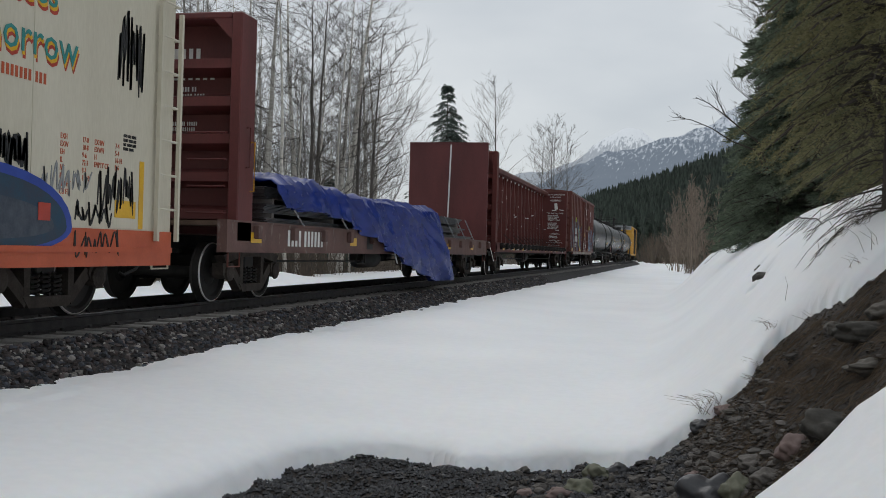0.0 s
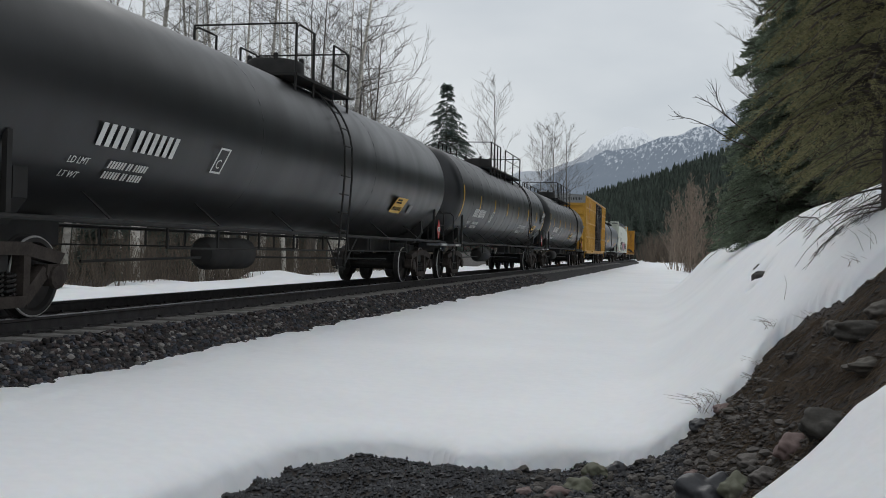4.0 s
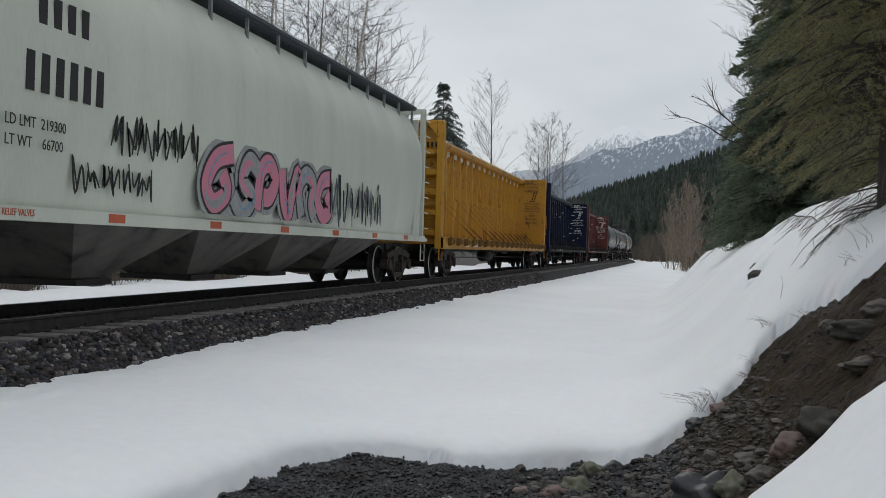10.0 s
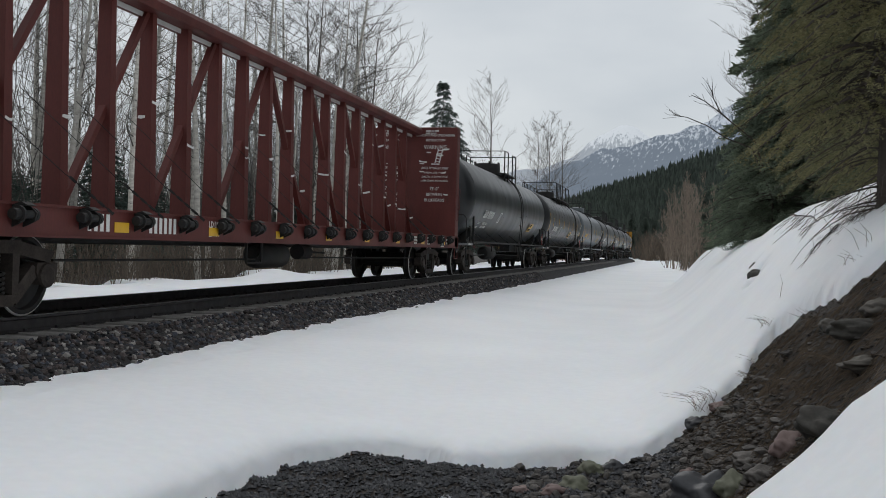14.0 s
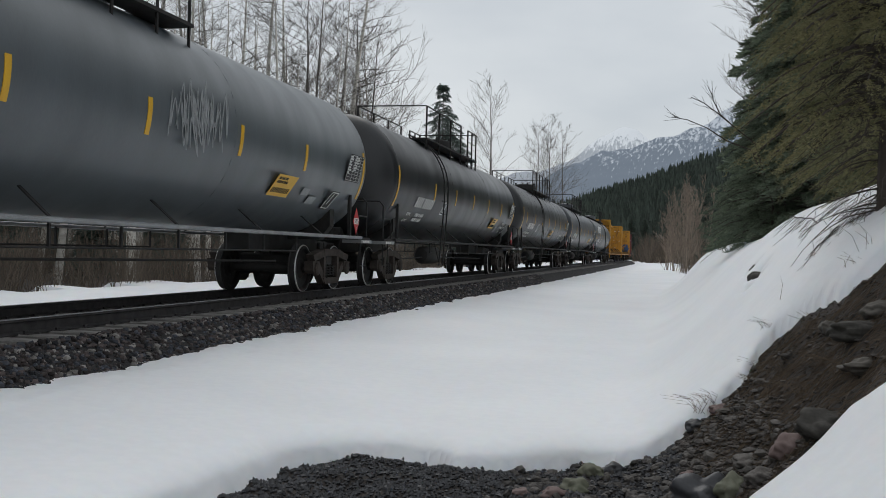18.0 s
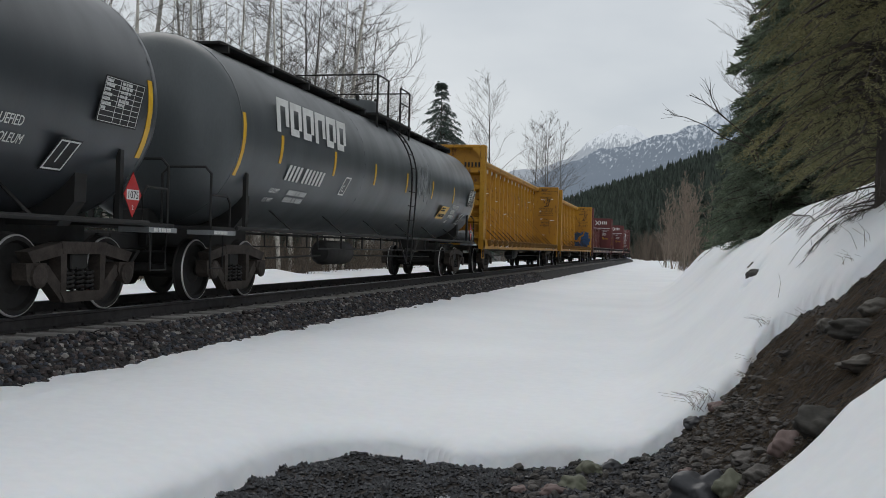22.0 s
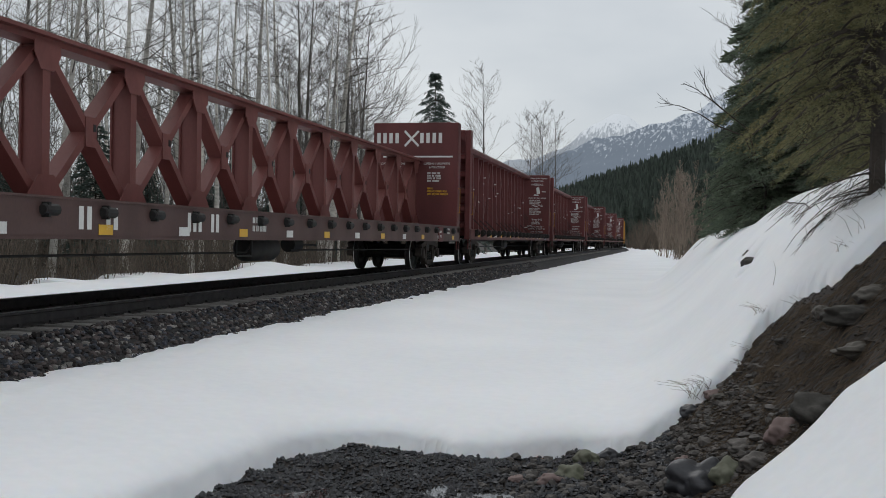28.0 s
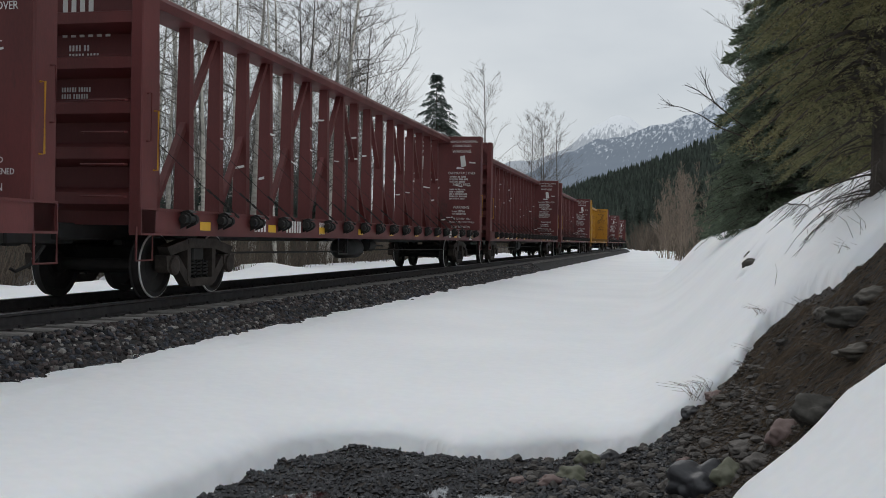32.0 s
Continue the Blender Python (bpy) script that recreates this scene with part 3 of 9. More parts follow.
stones("talus_stones", hx[k], hy[k], hz[k], 0.008 + 0.026 * rng.random(k.sum()) ** 2.2, ROCK_DIRT, 15, "flat broken stones at the foot of the dirt face", "stones", 0.5, 0.25)
k = ~fan & (rng.random(len(hx)) < 0.5)
stones("hillside_clods", hx[k], hy[k], hz[k], 0.004 + 0.009 * rng.random(k.sum()) ** 2, CLOD, 17, "fine crumbs of earth on the eroded dirt face", "soil", 0.7, 0.3, True)
k = ~fan & (rng.random(len(hx)) < 0.03)
stones("hillside_stones", hx[k], hy[k], hz[k], rng.uniform(0.012, 0.03, k.sum()), ROCK_DIRT, 18, "scattered small stones in the dirt face", "stones", 0.55, 0.3)
k = (rng.random(len(gx)) < 0.05) & (gy > 6.4) & (gx > 6.5) & (gx < 8.5)
stones("pebbles", gx[k], gy[k], ground_z(gx[k], gy[k]), rng.uniform(0.018, 0.05, k.sum()), ROCK, 16, "rounded pebbles at the foot of the bank", "pebbles", 0.65)


def boulder(x, y, r, sx, sy, sz, turn, label, material=None, tilt=0.0, on=ground_z):
    r *= 0.72
    b = bmesh.new()
    bmesh.ops.create_icosphere(b, subdivisions=4, radius=1)
    o = Vector((x * 3.1, y * 2.7, r * 9))
    for v in b.verts:
        d = 1 + 0.42 * noise.noise(v.co * 1.2 + o) + 0.22 * noise.noise(v.co * 2.7 + o) + 0.09 * abs(noise.noise(v.co * 5 + o)) + 0.035 * noise.noise(v.co * 13 + o)
        v.co = Vector((v.co.x * sx, v.co.y * sy, v.co.z * sz)) * d * r
    me = bpy.data.meshes.new("rock")
    b.to_mesh(me)
    b.free()
    me.polygons.foreach_set("use_smooth", [True] * len(me.polygons))
    me.materials.append(material or ROCK)
    z = float(on(np.array([x]), np.array([y]))[0])
    ob = tagged(new("rock", me), label, "rock", "rocks on the bank")
    ob.matrix_basis = pose(x, y, z + r * sz * (0.15 if x < 8.2 else -0.15), 0, tilt, turn)


DARKROCK = mat("dark_wet_rock", (0.045, 0.045, 0.05), (0.025, 0.025, 0.028), rough=0.4, scale=5, bump=0.3)
EARTHROCK = mat("earthy_rock", (0.055, 0.050, 0.042), (0.022, 0.020, 0.017), rough=0.8, scale=5, fine=40, bump=0.6)
MOSSROCK = mat("mossy_rock", (0.15, 0.15, 0.11), (0.09, 0.095, 0.06), rough=0.75, scale=6, bump=0.4)
PINKROCK = mat("reddish_rock", (0.20, 0.14, 0.125), (0.13, 0.09, 0.085), rough=0.7, scale=6, bump=0.3)
WET_ROCKS = [(7.33, 8.15, 0.12, 1.2, 0.9, 0.8, 50, "dark rounded rock at the snow's edge", DARKROCK), (7.18, 7.8, 0.13, 1.1, 1, 0.8, 80, "mossy rounded rock at the snow's edge", MOSSROCK), (7.11, 7.3, 0.14, 1.2, 1, 0.75, 20, "greenish grey rounded rock in the wet gravel", MOSSROCK),
             (6.97, 7.11, 0.10, 1.3, 1, 0.75, 15, "smooth reddish stone in the gravel", PINKROCK), (6.73, 7.15, 0.08, 1.2, 1, 0.7, 0, "flat brown stone in the gravel", PINKROCK), (6.76, 7.65, 0.065, 1.2, 1, 0.7, 30, "small grey stone in the gravel", ROCK),
             (7.5, 7.88, 0.06, 1.2, 0.9, 0.8, 30, "small grey stone below the snow", ROCK), (7.3, 7.69, 0.05, 0.7, 0.6, 1.3, 5, "small pale upright stone", ROCKPALE), (7.6, 7.05, 0.085, 1.3, 1, 0.6, 0, "flat grey stone in the gravel", ROCK), (7.79, 6.89, 0.09, 1.2, 1, 0.7, 40, "grey stone beside the dark rock", ROCK)]
FOOT_ROCKS = [(7.99, 6.68, 0.23, 1.2, 1, 0.85, 30, "large dark wet rock at the foot of the bank", DARKROCK), (8.14, 6.55, 0.13, 1.1, 1, 1.0, 60, "grey green rock beside the dark one", MOSSROCK), (8.28, 6.94, 0.12, 1.6, 0.9, 0.6, 45, "flat grey slab set in the dirt face", ROCK),
              (8.33, 6.47, 0.11, 1.4, 1, 0.7, 10, "brown grey rock set in the dirt face", ROCK), (7.67, 7.67, 0.09, 1.3, 1, 0.55, 0, "flat grey stone on the loose stones", ROCK), (7.74, 7.24, 0.06, 1.2, 1, 0.8, 70, "rounded grey stone on the loose stones", ROCK), (7.89, 7.29, 0.06, 1.3, 1, 0.7, 35, "small brown stone on the dirt", PINKROCK),
              (8.05, 7.56, 0.07, 1.5, 0.9, 0.5, 60, "flat stone on the dirt", ROCK), (7.83, 7.92, 0.065, 1.5, 0.9, 0.5, 20, "flat stone below the snow's lip", ROCK)]
FACE_ROCKS = [(9.03, 7.28, 0.21, 1.6, 0.75, 0.5, 10, "long grey rock lying in the dirt face", EARTHROCK), (8.91, 8.0, 0.10, 1.2, 1, 0.8, 70, "pale brown rock in the dirt face", ROCKPALE), (9.16, 7.45, 0.14, 1.2, 1, 0.7, 20, "tan rock in the upper dirt face", ROCKPALE), (8.97, 6.83, 0.15, 1.7, 0.8, 0.45, 30, "long pale rock in the dirt face", ROCKPALE),
              (8.66, 6.40, 0.19, 1.3, 0.9, 0.75, 40, "large brown grey rock set in the dirt face", EARTHROCK), (8.48, 6.54, 0.13, 1.1, 1, 0.9, 10, "reddish rock set in the dirt face", PINKROCK), (7.97, 8.6, 0.10, 1.2, 1, 0.8, 10, "dark rock under the snow's lip", DARKROCK),
              (8.22, 8.4, 0.065, 1.5, 0.9, 0.5, 0, "pale flat stone in the dirt", ROCKPALE), (8.17, 8.66, 0.10, 1.2, 1, 0.8, 20, "brown rock at the snow's edge", PINKROCK), (8.66, 8.3, 0.06, 1.4, 1, 0.7, 20, "stone in the upper dirt face", ROCK), (8.48, 8.37, 0.05, 1.3, 1, 0.7, 0, "small stone in the dirt face", ROCK), (8.25, 8.08, 0.075, 1.4, 1, 0.6, 30, "flat brown stone in the dirt face", ROCK)]
for rocks in (WET_ROCKS, FOOT_ROCKS, FACE_ROCKS):
    for a in rocks:
        boulder(*a)
for a in ((8.74, 12.7, 0.12, 0.7, 1.6, 0.9, 20), (8.84, 13.2, 0.16, 0.8, 1.4, 0.9, 60), (8.88, 14.8, 0.14, 0.8, 1.2, 0.9, 0)):
    boulder(*a, "dark rock in a melted hole of the snow", EARTHROCK, on=lambda x, y: snow_z(x, y) + 0.12)
# shallow melt water in the hollow
water = Shape().plate([(4.9, 5.2), (6.0, 5.0), (7.2, 5.4), (7.3, 6.4), (6.6, 7.0), (5.8, 6.9), (5.1, 6.3)], -0.885, -0.868, "xy")
m = bpy.data.materials.new("melt_water")
m.use_nodes = True
wb = m.node_tree.nodes["Principled BSDF"]
wb.inputs["Base Color"].default_value, wb.inputs["Roughness"].default_value, wb.inputs["Transmission Weight"].default_value, wb.inputs["IOR"].default_value = (0.9, 0.92, 0.93, 1), 0.06, 1.0, 1.33
tagged(part("puddle", water, m, None), "shallow clear melt water over gravel", "water", kind="structure")


# ---- trees ----
def limb(v, f, pts, r0, r1, seg):
    """Adds a tapered bent rod to vertex and face lists."""
    k, n = len(v), len(pts)
    for i, p in enumerate(pts):
        d = (pts[min(i + 1, n - 1)] - pts[max(i - 1, 0)]).normalized()
        s = d.cross(Vector((0.3, 0.2, 1)) if abs(d.z) < 0.9 else Vector((0, 1, 0.1))).normalized()
        t = s.cross(d)
        r = r0 + (r1 - r0) * i / (n - 1)
        for j in range(seg):
            a = 2 * math.pi * j / seg
            v.append(tuple(p + s * (r * math.cos(a)) + t * (r * math.sin(a))))
    for i in range(n - 1):
        for j in range(seg):
            a, b = k + i * seg + j, k + i * seg + (j + 1) % seg
            f.append((a, b, b + seg, a + seg))


def bare_tree(seed, height, radius, first, limbs, spread, twigs, stems=1, rise=0.8, bark=None, twig=None, label="", fine=0.006):
    """A leafless tree: bent trunk, rising limbs, fine twigs."""
    rng = random.Random(seed)
    root = tagged(new("bare_tree"), label, "tree", "bare trees along the railway")
    tv, tf, cv, cf = [], [], [], []
    for st in range(stems):
        lean = Vector((rng.uniform(-1, 1), rng.uniform(-1, 1), 0)) * (0.05 if stems == 1 else 0.22)
        h = height * rng.uniform(0.8, 1.0) if stems > 1 else height
        pts = [Vector((0.12 * st * rng.uniform(-1, 1), 0.12 * st * rng.uniform(-1, 1), -0.3))]
        for i in range(1, 9):
            q = pts[-1] + Vector((lean.x + rng.uniform(-0.035, 0.035), lean.y + rng.uniform(-0.035, 0.035), 1)) * (h / 8)
            pts.append(q)
        rr = radius if stems == 1 else radius * rng.uniform(0.6, 1)
        limb(tv, tf, pts, rr, 0.012, 8)
        for k in range(limbs // stems):
            u = first + (1 - first) * ((k + rng.random()) / (limbs // stems)) ** 0.85
            i = min(7, int(u * 8))
            base = pts[i].lerp(pts[i + 1], u * 8 - i)
            a = rng.uniform(0, 2 * math.pi)
            ln = spread * (1.15 - u * 0.8) * rng.uniform(0.6, 1.15)
            d = Vector((math.cos(a), math.sin(a), rise * rng.uniform(0.6, 1.3)))
            q = [base]
            for s in range(4):
                d = (d + Vector((rng.uniform(-0.3, 0.3), rng.uniform(-0.3, 0.3), rng.uniform(-0.15, 0.22)))).normalized()
                q.append(q[-1] + d * ln / 4)
            r = max(0.012, rr * (1 - u) * 0.30 + 0.006)
            limb(cv, cf, q, r * 0.8, fine * 1.2, 4)
            for tw in range(twigs):
                w = rng.uniform(0.25, 1.0)
                j = min(3, int(w * 4))
                b = q[j].lerp(q[j + 1], w * 4 - j)
                e = (d + Vector((rng.uniform(-0.9, 0.9), rng.uniform(-0.9, 0.9), rng.uniform(-0.35, 0.6)))).normalized()
                l2 = ln * rng.uniform(0.18, 0.42)
                m = b + e * l2 * 0.5
                e2 = (e + Vector((rng.uniform(-0.4, 0.4), rng.uniform(-0.4, 0.4), rng.uniform(-0.1, 0.4)))).normalized()
                z = m + e2 * l2 * 0.6
                limb(cv, cf, [b, m, z], fine * 1.2, fine * 0.6, 3)
                for k2 in range(3):
                    e3 = (e2 + Vector((rng.uniform(-0.8, 0.8), rng.uniform(-0.8, 0.8), rng.uniform(-0.3, 0.6)))).normalized()
                    limb(cv, cf, [m.lerp(z, 0.1 + 0.3 * k2), m.lerp(z, 0.1 + 0.3 * k2) + e3 * l2 * 0.5], fine * 0.9, fine * 0.5, 3)
    for nm, v, f, mt in (("trunk", tv, tf, bark or BIRCH), ("crown", cv, cf, twig or TWIG)):
        me = bpy.data.meshes.new(nm)
        me.from_pydata(v, [], f)
        me.materials.append(mt)
        me.polygons.foreach_set("use_smooth", [True] * len(me.polygons))
        part(nm, me, None, root)
    return root


def conifer_crown(seed, height, reach, first, whorls, per, spray, leaf, droop=0.35, ragged=0.35, width=0.13):
    """Needle sprays of a conifer as small blades along drooping boughs."""
    rng = np.random.default_rng(seed)
    co, tri = [], []
    bough = Shape()
    n = 0
    for w in range(whorls):
        u = first + (1 - first) * w / whorls
        for k in range(per):
            a = rng.uniform(0, 2 * np.pi)
            ln = reach * (1 - u) ** 0.75 * rng.uniform(1 - ragged, 1 + ragged * 0.5) + 0.15
            z0 = height * u + rng.uniform(-1.1, 1.1) * height / whorls * (1 - u)
            d = np.array([np.cos(a), np.sin(a), 0])
            bough.tube([(0, 0, z0), tuple(d * ln * 0.5 + np.array([0, 0, z0 + 0.05 * ln])), tuple(d * ln + np.array([0, 0, z0 - droop * ln]))], 0.012 + 0.012 * ln, 3, 0.004, False)
            m = max(4, int(spray * ln))
            t = rng.random(m) ** 0.6
            side_ = np.array([-d[1], d[0], 0])
            p = d[None] * (t * ln)[:, None] + side_[None] * (rng.normal(0, 0.16, m) * ln * (1.1 - t))[:, None]
            p[:, 2] += z0 + 0.10 * ln * t - (droop + 0.1) * ln * t * t + rng.normal(0, 0.05, m) * (0.4 + ln * 0.3)
            out = d[None] + side_[None] * rng.normal(0, 0.7, m)[:, None]
            out[:, 2] = rng.normal(-0.25, 0.35, m)
            out /= np.linalg.norm(out, axis=1)[:, None]
            wd = np.cross(out, rng.normal(0, 1, (m, 3)))
            wd /= np.linalg.norm(wd, axis=1)[:, None]
            sz = leaf * rng.uniform(0.6, 1.4, m)[:, None]
            q = np.stack([p, p + out * sz * 0.5 + wd * sz * width, p + out * sz, p + out * sz * 0.5 - wd * sz * width], 1)
            co.append(q.reshape(-1, 3))
            i = n + np.arange(m)[:, None] * 4
            tri.append(np.concatenate([i + np.array([[0, 1, 2]]), i + np.array([[0, 2, 3]])], 0))
            n += m * 4
    return np.concatenate(co), np.concatenate(tri), bough


def hanging_crown(seed, height, reach, first, dense, boughs, leaf, droop, hang, ragged=0.35):
    """Drooping boughs with side sprays of fine leaflets; dense: the height up to which the sprays are full."""
    rng = np.random.default_rng(seed)
    co, tri, n, frame_ = [], [], 0, Shape()
    for b in range(boughs):
        full = rng.random() < 0.86
        z0 = (first + (dense - first) * rng.random()) if full else dense + (height - dense) * rng.random()
        u = z0 / height
        ln = reach * (1 - u) ** 0.7 * rng.uniform(1 - ragged, 1 + ragged * 0.6) + 0.2
        a = rng.uniform(0, 2 * np.pi)
        d, sd = np.array([np.cos(a), np.sin(a), 0]), np.array([-np.sin(a), np.cos(a), 0])
        rise = rng.uniform(0.05, 0.3)

        def at(t):
            return d[None] * (t * ln)[:, None] + np.array([0, 0, 1])[None] * (z0 + rise * ln * t - (droop + rise) * ln * t * t)[:, None]
        frame_.tube([tuple(p) for p in at(np.array([0, 0.35, 0.7, 1.0]))], 0.012 + 0.010 * ln, 4, 0.004, False)
        m = int(ln * (15 if full else 5)) + 3
        t = 0.12 + 0.88 * rng.random(m) ** 0.8
        base = at(t)
        sgn = np.where(rng.random(m) < 0.5, -1, 1)
        dr = d[None] * rng.uniform(0.3, 0.9, m)[:, None] + sd[None] * (sgn * rng.uniform(0.3, 1.0, m))[:, None]
        dr /= np.linalg.norm(dr, axis=1)[:, None]
        bl = (0.05 + 0.17 * min(1.0, ln / 1.2) + 0.42 * (1 - t) * min(1.0, ln / 2)) * rng.uniform(0.6, 1.3, m)
        sz = leaf * (1 if full else 2.2)
        kk = int(0.42 / sz * 3.0)
        w = (np.arange(kk) + rng.random((m, kk))) / kk
        p = base[:, None, :] + dr[:, None, :] * (w * bl[:, None])[..., None]
        p[..., 2] -= hang * bl[:, None] * w * w
        p += rng.normal(0, sz * 0.35, p.shape)
        side_ = np.cross(dr, [0, 0, 1])[:, None, :] * np.where(np.arange(kk) % 2, 1, -1)[None, :, None]
        out = dr[:, None, :] * 0.6 + side_ * rng.uniform(0.3, 1.0, (m, kk, 1)) + rng.normal(0, 0.25, p.shape)
        out[..., 2] -= 0.25 + hang * 0.5 * w
        out /= np.linalg.norm(out, axis=-1, keepdims=True)
        wd = np.cross(out, rng.normal(0, 1, p.shape))
        wd /= np.linalg.norm(wd, axis=-1, keepdims=True)
        q = sz * rng.uniform(0.7, 1.5, (m, kk, 1))
        quad = np.stack([p, p + out * q * 0.5 + wd * q * 0.17, p + out * q, p + out * q * 0.5 - wd * q * 0.17], 2).reshape(-1, 3)
        co.append(quad)
        i = n + np.arange(m * kk)[:, None] * 4
        tri.append(np.concatenate([i + np.array([[0, 1, 2]]), i + np.array([[0, 2, 3]])], 0))
        n += m * kk * 4
    return np.concatenate(co), np.concatenate(tri), frame_


def conifer(seed, height, reach, first, whorls, per, spray, leaf, material, label, radius=0.16, droop=0.35, ragged=0.35):
    root = tagged(new("conifer"), label, "tree", "conifers along the railway")
    co, tri, bough = conifer_crown(seed, height, reach, first, whorls, per, spray, leaf, droop, ragged)
    part("trunk", Shape().tube([(0, 0, -0.4), (0.05, 0.02, height * 0.5), (0, 0, height * 0.98)], radius, 10, 0.02), BARK, root, smooth=True)
    tagged(part("bough_frame", bough, BARK, root), kind="stuff")
    part("crown", tri_mesh("crown", co, tri, material), None, root)
    return root


def stand(root, x, y, turn=0.0, scale=1.0, lean=0.0):
    z = float(ground_z(np.array([x]), np.array([y]))[0])
    return pose(x, y, z, lean, lean * 0.6, turn) @ Matrix.Scale(scale, 4)


rt = random.Random(77)
BIRCHES = [bare_tree(s, h, r * 1.15, f, l, sp, tw, label=lb, rise=ri, fine=0.0045) for s, h, r, f, l, sp, tw, ri, lb in (
    (1, 17, 0.16, 0.34, 26, 4.2, 8, 0.45, "tall pale barked bare tree with rising limbs"), (2, 19, 0.20, 0.38, 28, 4.6, 8, 0.4, "tall pale barked bare tree with fine twigs"),
    (3, 15, 0.11, 0.34, 26, 3.0, 7, 0.6, "slender grey bare tree with upright twigs"), (4, 20, 0.17, 0.42, 28, 4.6, 8, 0.5, "tall grey bare tree with spreading crown"),
    (5, 13, 0.08, 0.25, 24, 2.6, 7, 0.7, "thin young bare tree"), (6, 18, 0.23, 0.36, 30, 5.4, 9, 0.4, "stout pale bare tree with wide limbs"))]
spots = []
for i in range(900):
    y = 9 + 85 * rt.random() ** 1.15
    x = -8.6 - 26 * rt.random() ** 1.3
    if x > 7.0 - 0.275 * y - 1.5 or any((x - a) ** 2 + (y - b) ** 2 < 1.6 for a, b in spots):
        continue
    spots.append((x, y))
used = set()
for i, (x, y) in enumerate(spots[:150]):
    b = BIRCHES[i % 6]
    m = stand(b, x, y, rt.uniform(0, 360), rt.uniform(0.8, 1.12), rt.uniform(-3, 3))
    if i < 6:
        b.matrix_basis = m
    else:
        copy_thing(b, m)
# lone trees farther along the left side
big = bare_tree(21, 17.4, 0.16, 0.22, 44, 6.0, 6, label="lone bare tree with a broad upright crown", rise=1.3, bark=TWIG, fine=0.0075)
big.matrix_basis = stand(big, -8.6, 92)
for k, (x, y, h) in enumerate(((-10.4, 48, 15), (-10.6, 56, 16), (-12.0, 63, 16), (-11.8, 52, 17))):
    q = bare_tree(80 + k, h, 0.15, 0.14, 34, 6.2, 10, label="bare tree with wide arching branches at the forest edge", rise=0.55, bark=TWIG, fine=0.009)
    q.matrix_basis = stand(q, x, y, 90 * k)
for k, (x, y, h) in enumerate(((-7.7, 126, 18.0), (-6.2, 131, 17.3), (-9.6, 128, 17.3), (-8.6, 134, 17.8))):
    q = bare_tree(30 + k, h, 0.12, 0.2, 44, 5.6, 6, label="lone bare tree with a rounded twiggy crown", rise=1.2, bark=TWIG, fine=0.008)
    q.matrix_basis = stand(q, x, y, 40 * k)
spruce = tagged(new("conifer"), "dark green spruce standing alone above the bare trees", "tree", "conifers along the railway")
co, tri, frame_ = hanging_crown(5, 15.4, 4.3, 1.5, 15.3, 300, 0.10, 0.30, 0.8, 0.5)
part("trunk", Shape().tube([(0, 0, -0.4), (0.05, 0.02, 7.5), (0, 0, 15.3)], 0.16, 8, 0.02), BARK, spruce, smooth=True)
tagged(part("bough_frame", frame_, BARK, spruce), kind="stuff")
part("crown", tri_mesh("crown", co, tri, SPRUCE), None, spruce)
spruce.matrix_basis = stand(spruce, -11.6, 83)
# dark young conifers and brush among the bare trunks
young = conifer(8, 6.5, 1.7, 0.04, 30, 7, 75, 0.16, SPRUCE, "young dark green fir in the understorey", 0.07, 0.2)
first = True
for i in range(120):
    y = 10 + 70 * rt.random()
    x = -11.5 - 24 * rt.random()
    if x > 4.0 - 0.275 * y:
        continue
    m = stand(young, x, y, rt.uniform(0, 360), rt.uniform(0.4, 1.15))
    if first:
        young.matrix_basis, first = m, False
    else:
        copy_thing(young, m)


def thicket(name, xs, ys, hs, material, seed, label, per=7, thick=0.008):
    """Leafless brush: thin stems that fan out of the ground."""
    rg = random.Random(seed)
    v, f = [], []
    zs = ground_z(np.array(xs), np.array(ys))
    for x, y, z, h in zip(xs, ys, zs, hs):
        for k in range(per):
            b = Vector((x + rg.uniform(-0.2, 0.2), y + rg.uniform(-0.2, 0.2), z - 0.05))
            d = Vector((rg.uniform(-0.45, 0.45), rg.uniform(-0.45, 0.45), 1)).normalized()
            m = b + d * h * rg.uniform(0.4, 0.6)
            e = m + (d + Vector((rg.uniform(-0.3, 0.3), rg.uniform(-0.3, 0.3), 0.2))).normalized() * h * rg.uniform(0.3, 0.6)
            limb(v, f, [b, m, e], thick, thick * 0.4, 3)
            for j in range(3):
                p = b.lerp(m, rg.uniform(0.5, 1)) if j == 0 else m.lerp(e, rg.uniform(0, 0.8))
                w = (d + Vector((rg.uniform(-0.9, 0.9), rg.uniform(-0.9, 0.9), rg.uniform(-0.1, 0.5)))).normalized()
                limb(v, f, [p, p + w * h * rg.uniform(0.12, 0.3)], thick * 0.6, thick * 0.3, 3)
    me = bpy.data.meshes.new(name)
    me.from_pydata(v, [], f)
    me.materials.append(material)
    return tagged(new(name, me), label, "brush", kind="stuff")


nb = 1700
uy = [9 + 95 * rt.random() ** 1.2 for _ in range(nb)]
ux = [-8.1 - 20 * rt.random() ** 1.8 for _ in range(nb)]
keep = [i for i in range(nb) if ux[i] < 6.8 - 0.275 * uy[i] + 5]
thicket("undergrowth", [ux[i] for i in keep], [uy[i] for i in keep], [rt.uniform(0.6, 2.4) for _ in keep], BRUSH, 3, "dense brown leafless undergrowth at the forest's edge", 6, 0.012)
nf = 520
fx = [-14 - 40 * rt.random() for _ in range(nf)]
fy = [12 + 120 * rt.random() for _ in range(nf)]
keep = [i for i in range(nf) if fx[i] < 4.0 - 0.275 * fy[i]]
